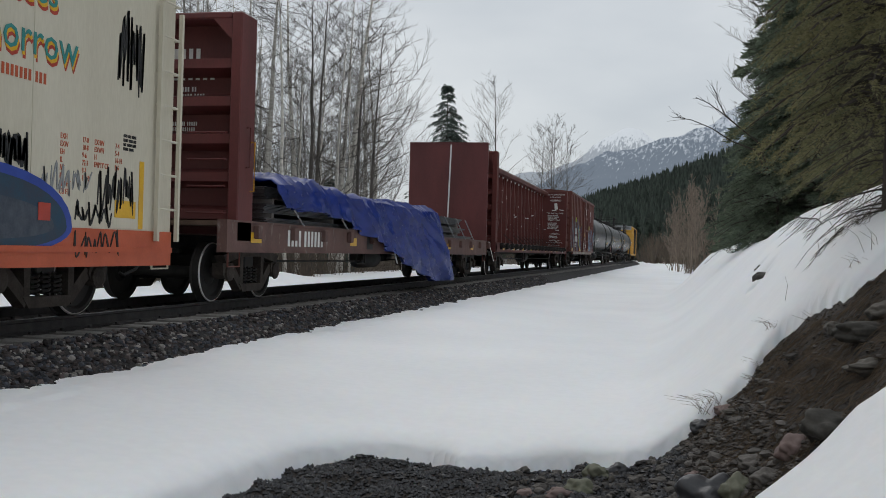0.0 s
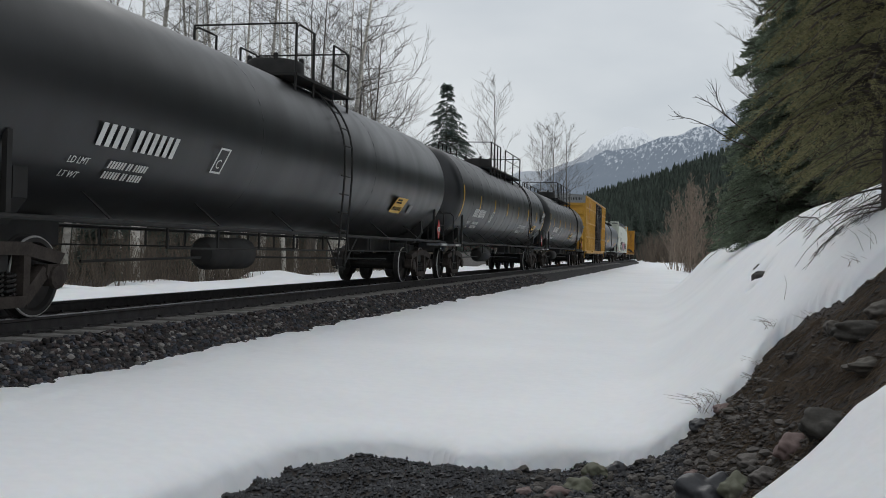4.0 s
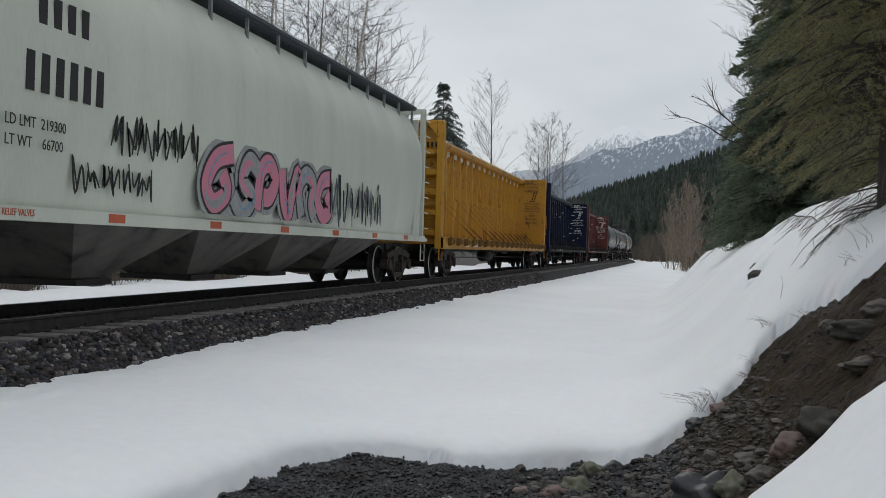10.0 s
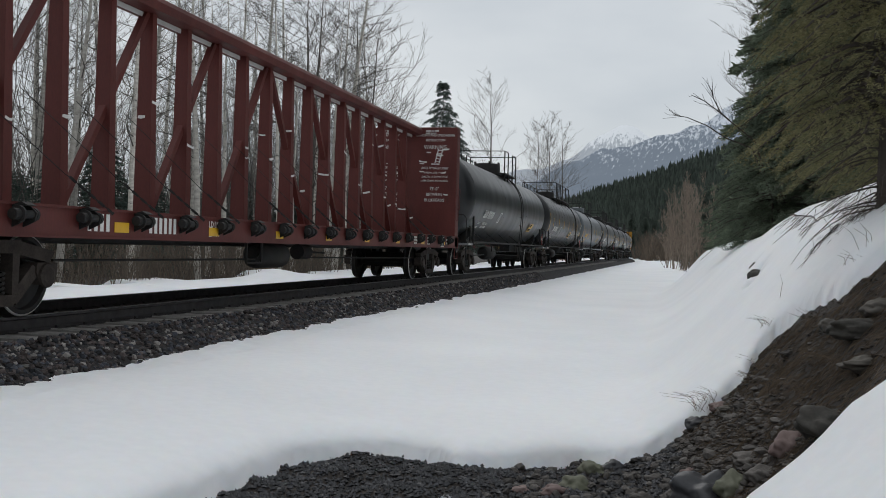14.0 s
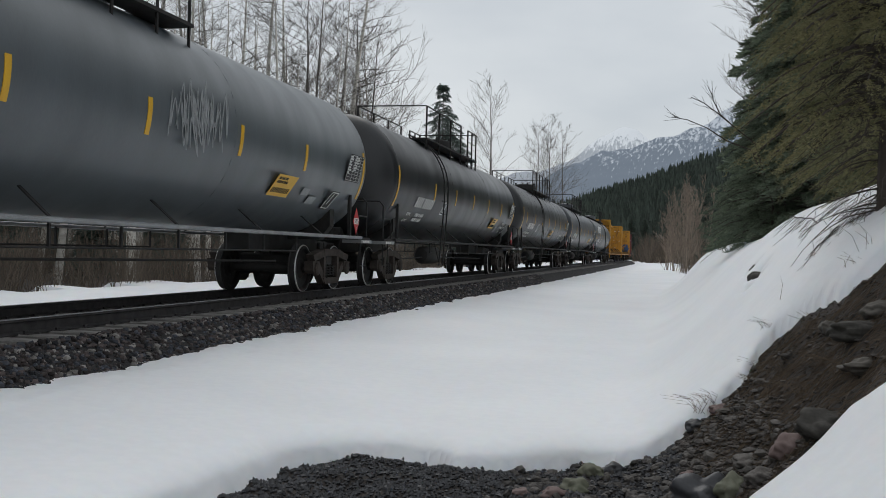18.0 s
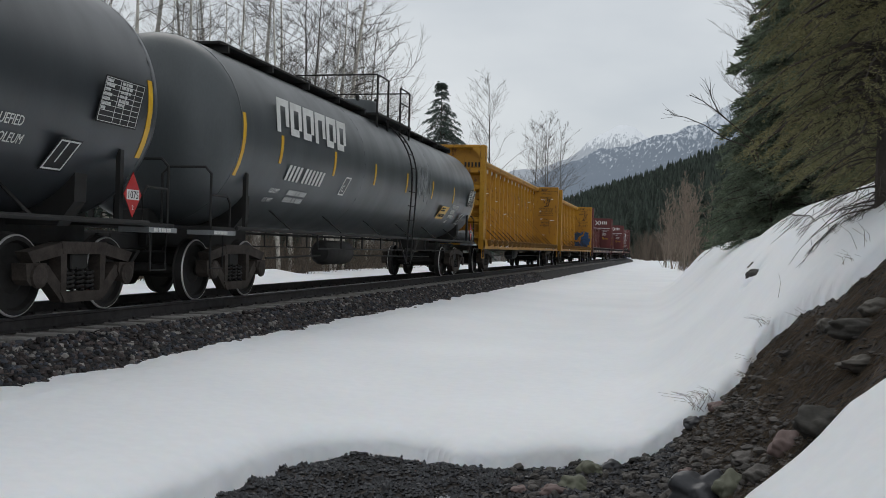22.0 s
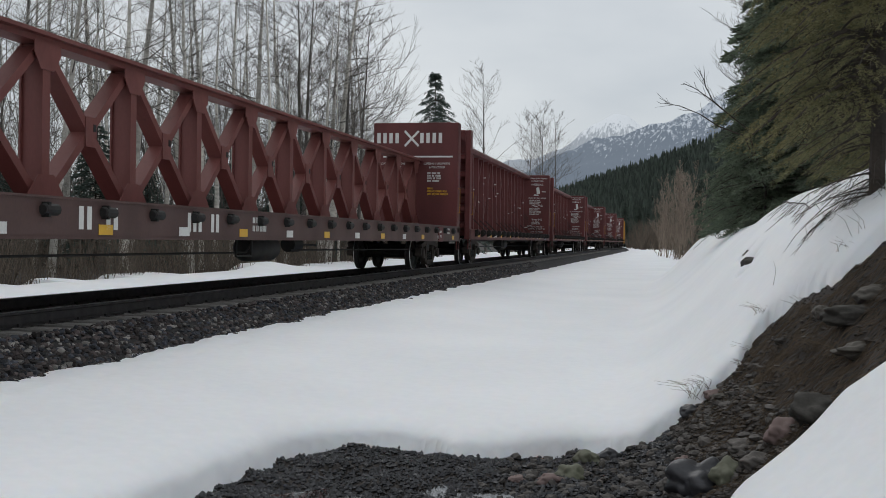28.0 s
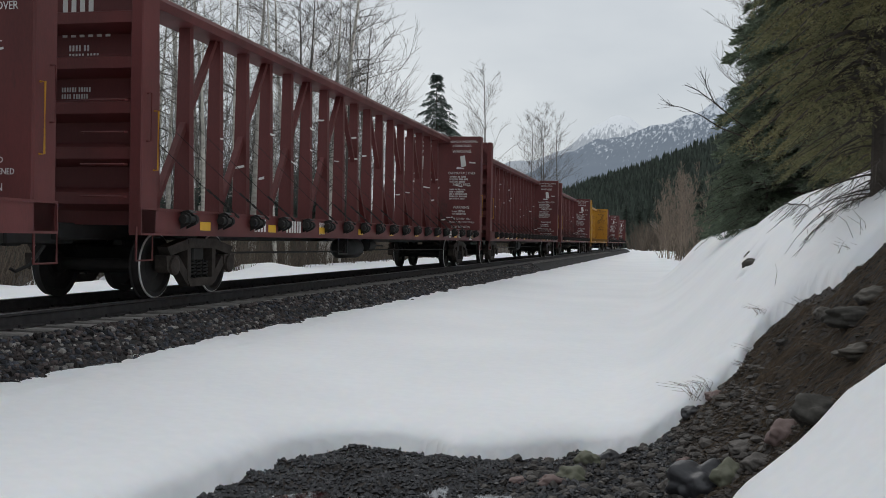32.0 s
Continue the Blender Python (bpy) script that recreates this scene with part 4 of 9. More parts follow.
thicket("far_stems", [fx[i] for i in keep], [fy[i] for i in keep], [rt.uniform(6, 15) for _ in keep], TWIG, 4, "thin grey stems deep in the leafless forest", 4, 0.028)
# leafless brush on the far right, between the track and the dark wood
for k, (x, y, h) in enumerate(((8.9, 96, 9.4), (9.7, 101, 10.4), (8.0, 104, 8.2), (10.4, 92, 9.0), (9.2, 110, 9.4), (7.2, 112, 7.0))):
    q = bare_tree(50 + k, h, 0.055, 0.06, 80, 1.9, 9, stems=5, label="tan leafless clump of several stems", rise=2.2, bark=TAN, twig=TAN, fine=0.0085)
    q.matrix_basis = stand(q, x, y, 33 * k)
ex = [8.6 + 6 * rt.random() for _ in range(140)]
ey = [90 + 45 * rt.random() for _ in range(140)]
thicket("far_brush", ex, ey, [rt.uniform(0.8, 2.2) for _ in ex], BRUSH, 6, "tan leafless brush where the line bends away", 7, 0.016)
dx_ = [EYE[0] - 26 + 34 * rt.random() for _ in range(260)]
dy_ = [205 + 40 * rt.random() for _ in range(260)]
keep = [i for i in range(260) if abs(float(offset(np.array([dx_[i]]), np.array([dy_[i]]))[0])) > 5.5]
thicket("distant_brush", [dx_[i] for i in keep], [dy_[i] for i in keep], [rt.uniform(2.5, 7) for _ in keep], BRUSH, 8, "dark brown leafless brush beyond the bend", 9, 0.05)
lx = [-6.0 - 5 * rt.random() for _ in range(120)]
ly = [100 + 90 * rt.random() for _ in range(120)]
thicket("lineside_brush", lx, ly, [rt.uniform(0.8, 2.6) for _ in lx], BRUSH, 7, "brown leafless brush beside the bend", 7, 0.016)

# big evergreens on the right bank
for k, (x, y, h, reach, first_, dense, nb_, lf, mt, lb, dr, hg) in enumerate((
        (9.55, 9.5, 12, 0.98, 1.0, 3.5, 170, 0.023, OLIVE, "large olive green cedar overhanging the snowy bank", 0.42, 0.7),
        (12.9, 16.5, 18, 2.8, 1.1, 5.6, 190, 0.045, OLIVE, "large olive green cedar behind the bank", 0.40, 0.7),
        (10.72, 14.4, 3.4, 1.15, 0.05, 3.2, 110, 0.032, OLIVE, "young cedar with low boughs on the snowy bank", 0.30, 0.6),
        (12.1, 21.0, 19, 2.3, 1.3, 7.0, 250, 0.047, OLIVE, "tall olive green cedar on the bank", 0.38, 0.6),
        (10.62, 29.0, 7.7, 1.8, 0.2, 7.6, 400, 0.052, NEEDLE, "dark green fir at the edge of the bank", 0.24, 0.3),
        (10.5, 37.0, 4.6, 1.3, 0.5, 4.5, 150, 0.07, NEEDLE, "young dark green fir at the foot of the taller ones", 0.2, 0.25),
        (11.3, 27.5, 14, 1.7, 0.3, 8.5, 300, 0.065, NEEDLE, "blue green fir behind the bank's crest", 0.22, 0.25))):
    root = tagged(new("conifer"), lb, "tree", "conifers along the railway")
    co, tri, frame_ = hanging_crown(200 + k, h, reach, first_, dense, nb_, lf, dr, hg)
    part("trunk", Shape().tube([(0, 0, -0.4), (0.05, 0.02, h * 0.5), (0, 0, h * 0.98)], 0.07 if k == 0 else 0.19, 10, 0.02), BARK, root, smooth=True)
    tagged(part("bough_frame", frame_, BARK, root), kind="stuff")
    part("crown", tri_mesh("crown", co, tri, mt), None, root)
    if k == 0:
        dead = Shape()
        dr_ = random.Random(6)
        for i in range(46):
            a, z0, l = math.radians(dr_.uniform(110, 290)), dr_.uniform(0.15, 1.7), dr_.uniform(0.3, 0.95)
            p = [Vector((0, 0, z0))]
            for q in range(4):
                a += dr_.uniform(-0.35, 0.35)
                p.append(p[-1] + Vector((math.cos(a), math.sin(a), -0.15 - 0.22 * q + dr_.uniform(-0.2, 0.2))) * l / 4)
            dead.tube(p, 0.008, 4, 0.002, False)
            for q in range(7):
                b = p[1 + q % 4]
                dead.tube([b, b + Vector((dr_.uniform(-0.16, 0.1), dr_.uniform(-0.16, 0.16), dr_.uniform(-0.16, 0.02)))], 0.003, 3, 0.0015, False)
        tagged(part("dead_branches", dead, BARK, root, "dead twiggy lower branches"), kind="stuff")
    root.matrix_basis = stand(root, x, y, 57 * k)
for k, (x, y, h, reach, first_, wh, per, sp, lf, mt, lb, dr) in enumerate((
        (12.6, 33.0, 20, 3.3, 0.04, 44, 8, 110, 0.2, NEEDLE, "tall dark green fir farther along the bank", 0.28),
        (15.2, 29.0, 21, 4.2, 0.04, 42, 8, 64, 0.3, NEEDLE, "tall dark green fir standing back", 0.3),
        (13.0, 45.0, 20, 3.8, 0.03, 38, 8, 64, 0.32, NEEDLE, "dark fir in the row along the bank", 0.28),
        (14.0, 58.0, 19, 4.0, 0.03, 36, 7, 50, 0.36, NEEDLE, "dark fir in the row beside the snow", 0.28),
        (15.4, 74.0, 18, 4.0, 0.03, 34, 7, 46, 0.40, NEEDLE, "dark fir near the tan brush", 0.28),
        (18.5, 50.0, 22, 4.6, 0.03, 36, 7, 44, 0.40, NEEDLE, "dark fir behind the row", 0.28),
        (18.0, 88.0, 18, 4.2, 0.03, 34, 7, 40, 0.44, NEEDLE, "dark fir far along the bank", 0.28),
        (22.0, 70.0, 22, 4.8, 0.03, 34, 7, 40, 0.46, NEEDLE, "dark fir deep in the wood", 0.28))):
    q = conifer(100 + k, h, reach, first_, wh, per, sp, lf, mt, lb, 0.2, dr, 0.32)
    q.matrix_basis = stand(q, x, y, 57 * k)
for k, (x, y, h) in enumerate(((11.25, 44.0, 15.5), (11.9, 46.0, 16.0))):
    q = bare_tree(70 + k, h, 0.075, 0.35, 85, 3.4, 9, stems=5, label="leafless grey tree of several upright stems before the firs", rise=1.0, bark=BIRCH, fine=0.0065)
    q.matrix_basis = stand(q, x, y, 71 * k)

def dead_limb(lines, r, label):
    """Leafless limbs that reach out of the firs, with bent twigs."""
    rg = random.Random(4)
    root = tagged(new("bare_shrub"), label, "shrub")
    v, f = [], []
    x, y = lines[0][0][0] + 0.5, lines[0][0][1]
    z = float(ground_z(np.array([x]), np.array([y]))[0])
    limb(v, f, [Vector((x, y, z - 0.2)), Vector((x, y, z + 1.2)), Vector(lines[0][0])], r * 1.6, r, 6)
    limb(v, f, [Vector((x, y, z + 1.2)), Vector(lines[1][0])], r, r * 0.8, 6)
    cv, cf = [], []
    for line in lines:
        pts = [Vector(p) for p in line]
        limb(v, f, pts, r, r * 0.4, 5)
        for k in range(13):
            w = rg.uniform(0.25, 1) * (len(pts) - 1)
            i = min(len(pts) - 2, int(w))
            b = pts[i].lerp(pts[i + 1], w - i)
            d = (pts[i + 1] - pts[i]).normalized() + Vector((rg.uniform(-0.7, 0.5), rg.uniform(-0.9, 0.9), rg.uniform(-0.5, 0.9)))
            l = rg.uniform(0.15, 0.45)
            m = b + d * l * 0.5
            e = m + (d + Vector((rg.uniform(-0.4, 0.4), 0, rg.uniform(-0.2, 0.6)))) * l * 0.4
            limb(cv, cf, [b, m, e], r * 0.3, r * 0.16, 3)
    for nm, a, b in (("trunk", v, f), ("crown", cv, cf)):
        me = bpy.data.meshes.new(nm)
        me.from_pydata(a, [], b)
        me.materials.append(BARK)
        part(nm, me, None, root)


dead_limb((((9.81, 28.0, 3.96), (9.29, 28.0, 4.38), (8.81, 28.0, 4.79), (8.46, 28.0, 5.05), (8.12, 28.0, 5.21)), ((9.74, 28.0, 3.77), (9.08, 28.0, 4.03), (8.55, 28.0, 4.38), (8.03, 28.0, 4.6), (7.65, 28.0, 4.67)), ((9.29, 28.0, 4.38), (8.91, 28.0, 4.72), (8.71, 28.0, 5.1), (8.65, 28.0, 5.33))), 0.022, "dark leafless shrub reaching out from the firs")

# ---- far hills and mountains ----
def ridge(name, d, points, depth, material, seed, bump_, label, nx=150, ny=26):
    """A mountain side d metres off: its skyline as (degrees right of the track, degrees up)."""
    az = np.linspace(points[0][0], points[-1][0], nx)
    el = np.interp(az, [p[0] for p in points], [p[1] for p in points])
    s = Shape()
    for j in range(ny):
        v = j / (ny - 1)
        dist = d - depth * (1 - v)
        x = EYE[0] + dist * np.sin(np.radians(az))
        y = dist * np.cos(np.radians(az))
        top = d * np.tan(np.radians(el))
        z = -5 + (top + 5) * v ** 1.15
        wob = sum(value_noise(x, y + z, c, seed + i) * bump_ * a for i, (c, a) in enumerate(((bump_ * 9, 1.0), (bump_ * 3.5, 0.5), (bump_ * 1.5, 0.28))))
        z = z + wob * (0.25 + 0.75 * v) * (1 if j else 0)
        s.v += list(zip(x.tolist(), y.tolist(), z.tolist()))
    for j in range(ny - 1):
        for i in range(nx - 1):
            a = j * nx + i
            s.f.append((a, a + 1, a + nx + 1, a + nx))
    me = bpy.data.meshes.new(name)
    me.from_pydata(s.v, [], s.f)
    me.materials.append(material)
    me.polygons.foreach_set("use_smooth", [True] * len(me.polygons))
    return tagged(new(name, me), label, "mountain", kind="structure")


def mountain_mat(name, wood, snow_, at, soft_, scale, haze, amount):
    m = bpy.data.materials.new(name)
    m.use_nodes = True
    n, l = m.node_tree.nodes, m.node_tree.links
    b = n["Principled BSDF"]
    b.inputs["Roughness"].default_value = 0.95
    g = n.new("ShaderNodeNewGeometry")
    sep = n.new("ShaderNodeSeparateXYZ")
    l.new(g.outputs["Position"], sep.inputs[0])
    t = n.new("ShaderNodeTexNoise")
    t.inputs["Scale"].default_value, t.inputs["Detail"].default_value, t.inputs["Roughness"].default_value = scale, 9, 0.7
    mp = n.new("ShaderNodeMapping")
    mp.inputs["Scale"].default_value = (2.0, 0.3, 0.28)
    l.new(g.outputs["Position"], mp.inputs[0])
    l.new(mp.outputs[0], t.inputs["Vector"])
    h = n.new("ShaderNodeMath")
    h.operation = "MULTIPLY_ADD"
    h.inputs[1].default_value = soft_
    l.new(t.outputs["Fac"], h.inputs[0])
    l.new(sep.outputs[2], h.inputs[2])
    r = n.new("ShaderNodeMapRange")
    r.inputs["From Min"].default_value, r.inputs["From Max"].default_value = at, at + soft_ * 0.09
    l.new(h.outputs[0], r.inputs[0])
    mx = n.new("ShaderNodeMix")
    mx.data_type = "RGBA"
    mx.inputs[6].default_value, mx.inputs[7].default_value = (*wood, 1), (*snow_, 1)
    l.new(r.outputs[0], mx.inputs[0])
    l.new(mx.outputs[2], b.inputs["Base Color"])
    # distance haze painted as an even glow mixed into the surface
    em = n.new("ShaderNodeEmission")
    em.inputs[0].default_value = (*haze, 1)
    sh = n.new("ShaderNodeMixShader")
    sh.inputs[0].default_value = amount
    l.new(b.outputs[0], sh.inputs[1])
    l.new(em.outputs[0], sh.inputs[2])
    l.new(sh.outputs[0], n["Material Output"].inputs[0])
    return m


# last two values: painted haze colour and its share; wood tones are blued too
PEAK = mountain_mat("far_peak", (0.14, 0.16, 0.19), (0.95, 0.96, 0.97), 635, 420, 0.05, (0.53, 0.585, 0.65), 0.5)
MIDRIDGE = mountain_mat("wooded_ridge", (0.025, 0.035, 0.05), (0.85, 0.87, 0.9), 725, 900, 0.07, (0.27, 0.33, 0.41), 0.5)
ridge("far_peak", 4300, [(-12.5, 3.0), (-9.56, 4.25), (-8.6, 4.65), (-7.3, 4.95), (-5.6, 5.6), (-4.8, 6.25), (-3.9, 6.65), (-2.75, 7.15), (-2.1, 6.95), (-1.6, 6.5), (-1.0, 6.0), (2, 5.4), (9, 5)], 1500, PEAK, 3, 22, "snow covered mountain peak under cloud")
ridge("wooded_ridge", 2600, [(-10.5, 2.8), (-8.0, 3.8), (-7.5, 4.1), (-6.7, 4.65), (-5.6, 5.25), (-1.8, 6.25), (-0.75, 6.65), (0.85, 7.15), (1.75, 7.4), (2.5, 7.9), (5, 9), (10, 10)], 1200, MIDRIDGE, 5, 9, "wooded ridge with patches of snow, painted blue grey as if hazy")
# the nearer hill takes a thinner share of painted haze
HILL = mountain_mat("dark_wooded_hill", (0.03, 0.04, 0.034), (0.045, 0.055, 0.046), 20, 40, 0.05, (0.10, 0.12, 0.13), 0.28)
HILL_LINE = [(-16, 1.2), (-11, 1.6), (-7.5, 2.2), (-5.4, 2.75), (-4.5, 3.15), (-2.1, 3.95), (-0.6, 4.45), (0.8, 5.0), (2.3, 5.55), (3.2, 6.0), (8, 8), (16, 11)]
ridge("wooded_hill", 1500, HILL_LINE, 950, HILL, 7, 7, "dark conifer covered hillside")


def tree_cloud(name, x, y, z, h, material, seed, label):
    """Small far conifers: three ragged tiers each."""
    rg = np.random.default_rng(seed)
    n = len(x)
    k = 7
    ang = np.linspace(0, 2 * np.pi, k, endpoint=False)
    co, tri = [], []
    at = 0
    for z0, z1, r in ((0.08, 0.62, 0.20), (0.32, 0.82, 0.145), (0.58, 1.0, 0.085)):
        a = ang[None] + rg.uniform(0, 6.28, (n, 1))
        rr = r * rg.uniform(0.6, 1.25, (n, k)) * h[:, None]
        ring = np.stack([x[:, None] + rr * np.cos(a), y[:, None] + rr * np.sin(a), z[:, None] + (z0 + rg.uniform(-0.06, 0.06, (n, k))) * h[:, None]], -1)
        tip = np.stack([x, y, z + z1 * h], -1)[:, None]
        co.append(np.concatenate([ring, tip], 1).reshape(-1, 3))
        i = at + np.arange(n)[:, None, None] * (k + 1)
        f = np.array([(q, (q + 1) % k, k) for q in range(k)])[None]
        tri.append((i + f).reshape(-1, 3))
        at += n * (k + 1)
    return tagged(new(name, tri_mesh(name, np.concatenate(co), np.concatenate(tri), material)), label, "forest", kind="stuff")


rg = np.random.default_rng(9)
nt = 6500
az = rg.uniform(-9, 6.5, nt)
vv = rg.random(nt) ** 0.7
top = 1500 * np.tan(np.radians(np.interp(az, [p[0] for p in HILL_LINE], [p[1] for p in HILL_LINE])))
dist = 1500 - 950 * (1 - vv)
tree_cloud("hillside_conifers", EYE[0] + dist * np.sin(np.radians(az)), dist * np.cos(np.radians(az)), -5 + (top + 5) * vv ** 1.15 - 3, rg.uniform(10, 21, nt), FARNEEDLE, 10, "dark green conifers covering the far hillside")
# a dark conifer wood where the line bends out of sight
wood = conifer(400, 17, 3.0, 0.04, 30, 7, 46, 0.5, FARNEEDLE, "dark conifer in the wood beyond the bend", 0.2, 0.25, 0.3)
wspots = []
while len(wspots) < 62:
    d, a = rt.uniform(185, 330), rt.uniform(-11, 5)
    x, y = EYE[0] + d * math.sin(radians(a)), d * math.cos(radians(a))
    if abs(float(offset(np.array([x]), np.array([y]))[0])) > 9:
        wspots.append((x, y))
for k, (x, y) in enumerate(wspots):
    m = stand(wood, x, y, rt.uniform(0, 360), rt.uniform(0.5, 1.0))
    if k:
        copy_thing(wood, m)
    else:
        wood.matrix_basis = m

# ---- small things on the snow ----
def branch(x, y, length, turn, n, label, lift=0.014, material=None):
    """A fallen branch with side twigs, lying along the snow."""
    rg = random.Random(int(x * 100))
    ca, sa = math.cos(radians(turn)), math.sin(radians(turn))

    def on(u, v, up):
        px, py = x + u * ca - v * sa, y + u * sa + v * ca
        return (px, py, float(snow_z(np.array([px]), np.array([py]))[0]) + up)
    s = Shape()
    s.tube([on(length * k / 5, 0.04 * math.sin(k), lift + 0.015 * (k % 2)) for k in range(6)], 0.0042, 5, 0.002)
    for i in range(n):
        u = length * (0.1 + 0.85 * i / n)
        sgn = 1 if i % 2 else -1
        a, b = 0.25 * length, sgn * length * rg.uniform(0.2, 0.45)
        s.tube([on(u, 0, lift), on(u + a * 0.5, b * 0.5, lift + 0.03), on(u + a, b, lift * 0.5)], 0.003, 3, 0.0015)
        for k in range(3):
            w = 0.35 + 0.2 * k
            s.tube([on(u + a * w, b * w, lift + 0.01), on(u + a * w + 0.12 * length, b * w + sgn * 0.03, lift)], 0.002, 3, 0.001)
    tagged(part("fallen_branch", s, material or BARK, None), label, "branch", "branches on the snow")


def limb_on_snow(x0, y0, x1, y1, r, twigs, reach, label, lift=0.03, wild=False):
    """A fallen limb on the bank, with dead side twigs that hang downhill from it."""
    rg = random.Random(int(x0 * 1000))

    def on(x, y, up):
        return (x, y, float(snow_z(np.array([x]), np.array([y]))[0]) + up)
    root = tagged(new("fallen_branch"), label, "branch", "branches on the snow")
    part("stem", Shape().tube([on(x0 + (x1 - x0) * k / 6, y0 + (y1 - y0) * k / 6, lift + 0.012 * (k % 2)) for k in range(7)], r, 5, r * 0.5), BARK, root)
    s = Shape()
    for i in range(twigs):
        u = (i + rg.random()) / twigs
        x, y = x0 + (x1 - x0) * u, y0 + (y1 - y0) * u
        l = reach * rg.uniform(0.4, 1.0)
        dx, dy = -l * rg.uniform(0.75, 1.0), l * rg.uniform(-1.4, 0.6)
        if wild:
            b = rg.uniform(0, 6.28)
            dx, dy = l * math.cos(b), 1.2 * l * math.sin(b)
        s.tube([on(x, y, lift), on(x + dx * 0.5, y + dy * 0.5, 0.012), on(x + dx, y + dy, 0.003)], 0.0022, 3, 0.001)
        for k in range(5):
            w = rg.uniform(0.25, 1.0)
            px, py = x + dx * w, y + dy * w
            a = rg.uniform(0, 6.28)
            s.tube([on(px, py, 0.012), on(px + 0.07 * math.cos(a), py + 0.14 * math.sin(a), 0.005)], 0.0022, 3, 0.001)
    tagged(part("twig_spray", s, BARK, root), kind="stuff")


limb_on_snow(9.62, 17.4, 9.29, 11.68, 0.013, 18, 0.30, "fallen conifer limb with dead twigs lying on the snow")
limb_on_snow(9.60, 9.40, 9.24, 10.3, 0.0028, 13, 0.08, "dark mat of broken twigs on the snow", 0.012, True)
limb_on_snow(9.66, 9.75, 9.38, 10.6, 0.0025, 10, 0.08, "twiggy debris below the cedar", 0.012, True)
limb_on_snow(9.30, 10.3, 9.08, 10.3, 0.006, 7, 0.16, "thin spray of twigs on the snow", 0.014)
limb_on_snow(9.62, 12.5, 9.42, 10.7, 0.006, 10, 0.20, "dead branch under the cedar", 0.05, True)
for x, y, ln, tu, n_, lb in ((8.72, 37.5, 0.9, 60, 4, "stick poking out of the snow"), (9.6, 11.6, 0.5, 120, 8, "dead conifer spray lying on the snow")):
    branch(x, y, ln, tu, n_, lb)


def tuft(x, y, h, n, label, fan=0.5, material=None, seed=1):
    rg = random.Random(seed)
    z = float(max(ground_z(np.array([x]), np.array([y]))[0], snow_z(np.array([x]), np.array([y]))[0]))
    s = Shape()
    for i in range(n):
        d = Vector((rg.uniform(-fan, fan) - 0.3 * fan, rg.uniform(-fan, fan), 1)).normalized()
        b = Vector((rg.uniform(-0.06, 0.06), rg.uniform(-0.06, 0.06), -0.02))
        l = h * rg.uniform(0.5, 1)
        s.tube([b, b + d * l * 0.55, b + d * l * 0.9 + Vector((-0.25 * l * fan * 2, 0, -0.08 * l * fan * 2))], 0.0022, 3, 0.0008)
    ob = tagged(part("dry_grass_tuft", s, material or GRASS, None), label, "grass", "dry tufts on the bank")
    ob.matrix_basis = pose(x, y, z)


for k, (x, y, h, n_, fan) in enumerate(((8.00, 8.68, 0.30, 14, 1.0), (8.08, 8.75, 0.22, 12, 0.9), (8.76, 9.62, 0.28, 1, 0.25), (8.58, 9.45, 0.18, 14, 0.8), (8.48, 9.15, 0.16, 14, 0.9), (8.5, 7.6, 0.22, 26, 0.7), (8.66, 7.2, 0.24, 28, 0.7), (8.78, 7.5, 0.22, 26, 0.7),
                                         (8.62, 8.1, 0.2, 24, 0.7), (8.85, 7.0, 0.24, 24, 0.7), (8.85, 8.4, 0.2, 18, 0.7), (9.24, 8.5, 0.3, 4, 0.4), (9.14, 8.55, 0.2, 6, 0.9), (8.4, 8.6, 0.16, 14, 0.8), (8.3, 7.2, 0.12, 14, 0.8))):
    tuft(x, y, h, n_, "dry bent grass on the dirt face" if k > 4 else "dry weeds poking through the snow's edge", fan, seed=k)
tagged(part("stone", Shape().soft_box(2.08, 2.15, 22.05, 22.12, -0.58, -0.47, 0.015), ROCK, None), "single dark stone on the snow", "rock")

# roots, straw and litter on the dirt face
lrng = random.Random(31)
s = Shape()
for i in range(3600):
    x, y = lrng.uniform(8.0, 9.5), lrng.uniform(6.2, 9.5)
    if float(bare_edge(np.array([x]), np.array([y]))[0]) > -0.05:
        continue
    z = float(ground_z(np.array([x]), np.array([y]))[0])
    d = Vector((-1 + lrng.uniform(-0.8, 0.8), lrng.uniform(-0.8, 0.8), 0)).normalized() * lrng.uniform(0.04, 0.17)
    z2 = float(ground_z(np.array([x + d.x]), np.array([y + d.y]))[0])
    s.tube([(x, y, z + 0.004), (x + d.x * 0.5, y + d.y * 0.5, (z + z2) / 2 + lrng.uniform(0.01, 0.04)), (x + d.x, y + d.y, z2 + 0.004)], 0.0024, 3, 0.001)
tagged(part("dry_litter", s, GRASS, None), "straw, thin roots and twigs hanging on the dirt face", "litter", kind="stuff")
# needles and broken twigs fallen below the cedar
s = Shape()
for i in range(230):
    u = lrng.random()
    if i % 3:
        x, y = 9.22 + 0.40 * u + lrng.gauss(0, 0.05), 10.5 - 1.0 * u + lrng.gauss(0, 0.2)
    else:
        x, y = lrng.uniform(9.25, 10.6), lrng.uniform(9.8, 16.0)
    a, ln = lrng.uniform(0, 6.28), lrng.uniform(0.02, 0.07)
    x2, y2 = x + ln * math.cos(a), y + ln * math.sin(a)
    za, zb = snow_z(np.array([x, x2]), np.array([y, y2]))
    s.tube([(x, y, float(za) + 0.004), (x2, y2, float(zb) + 0.008)], 0.002, 3, 0.001)
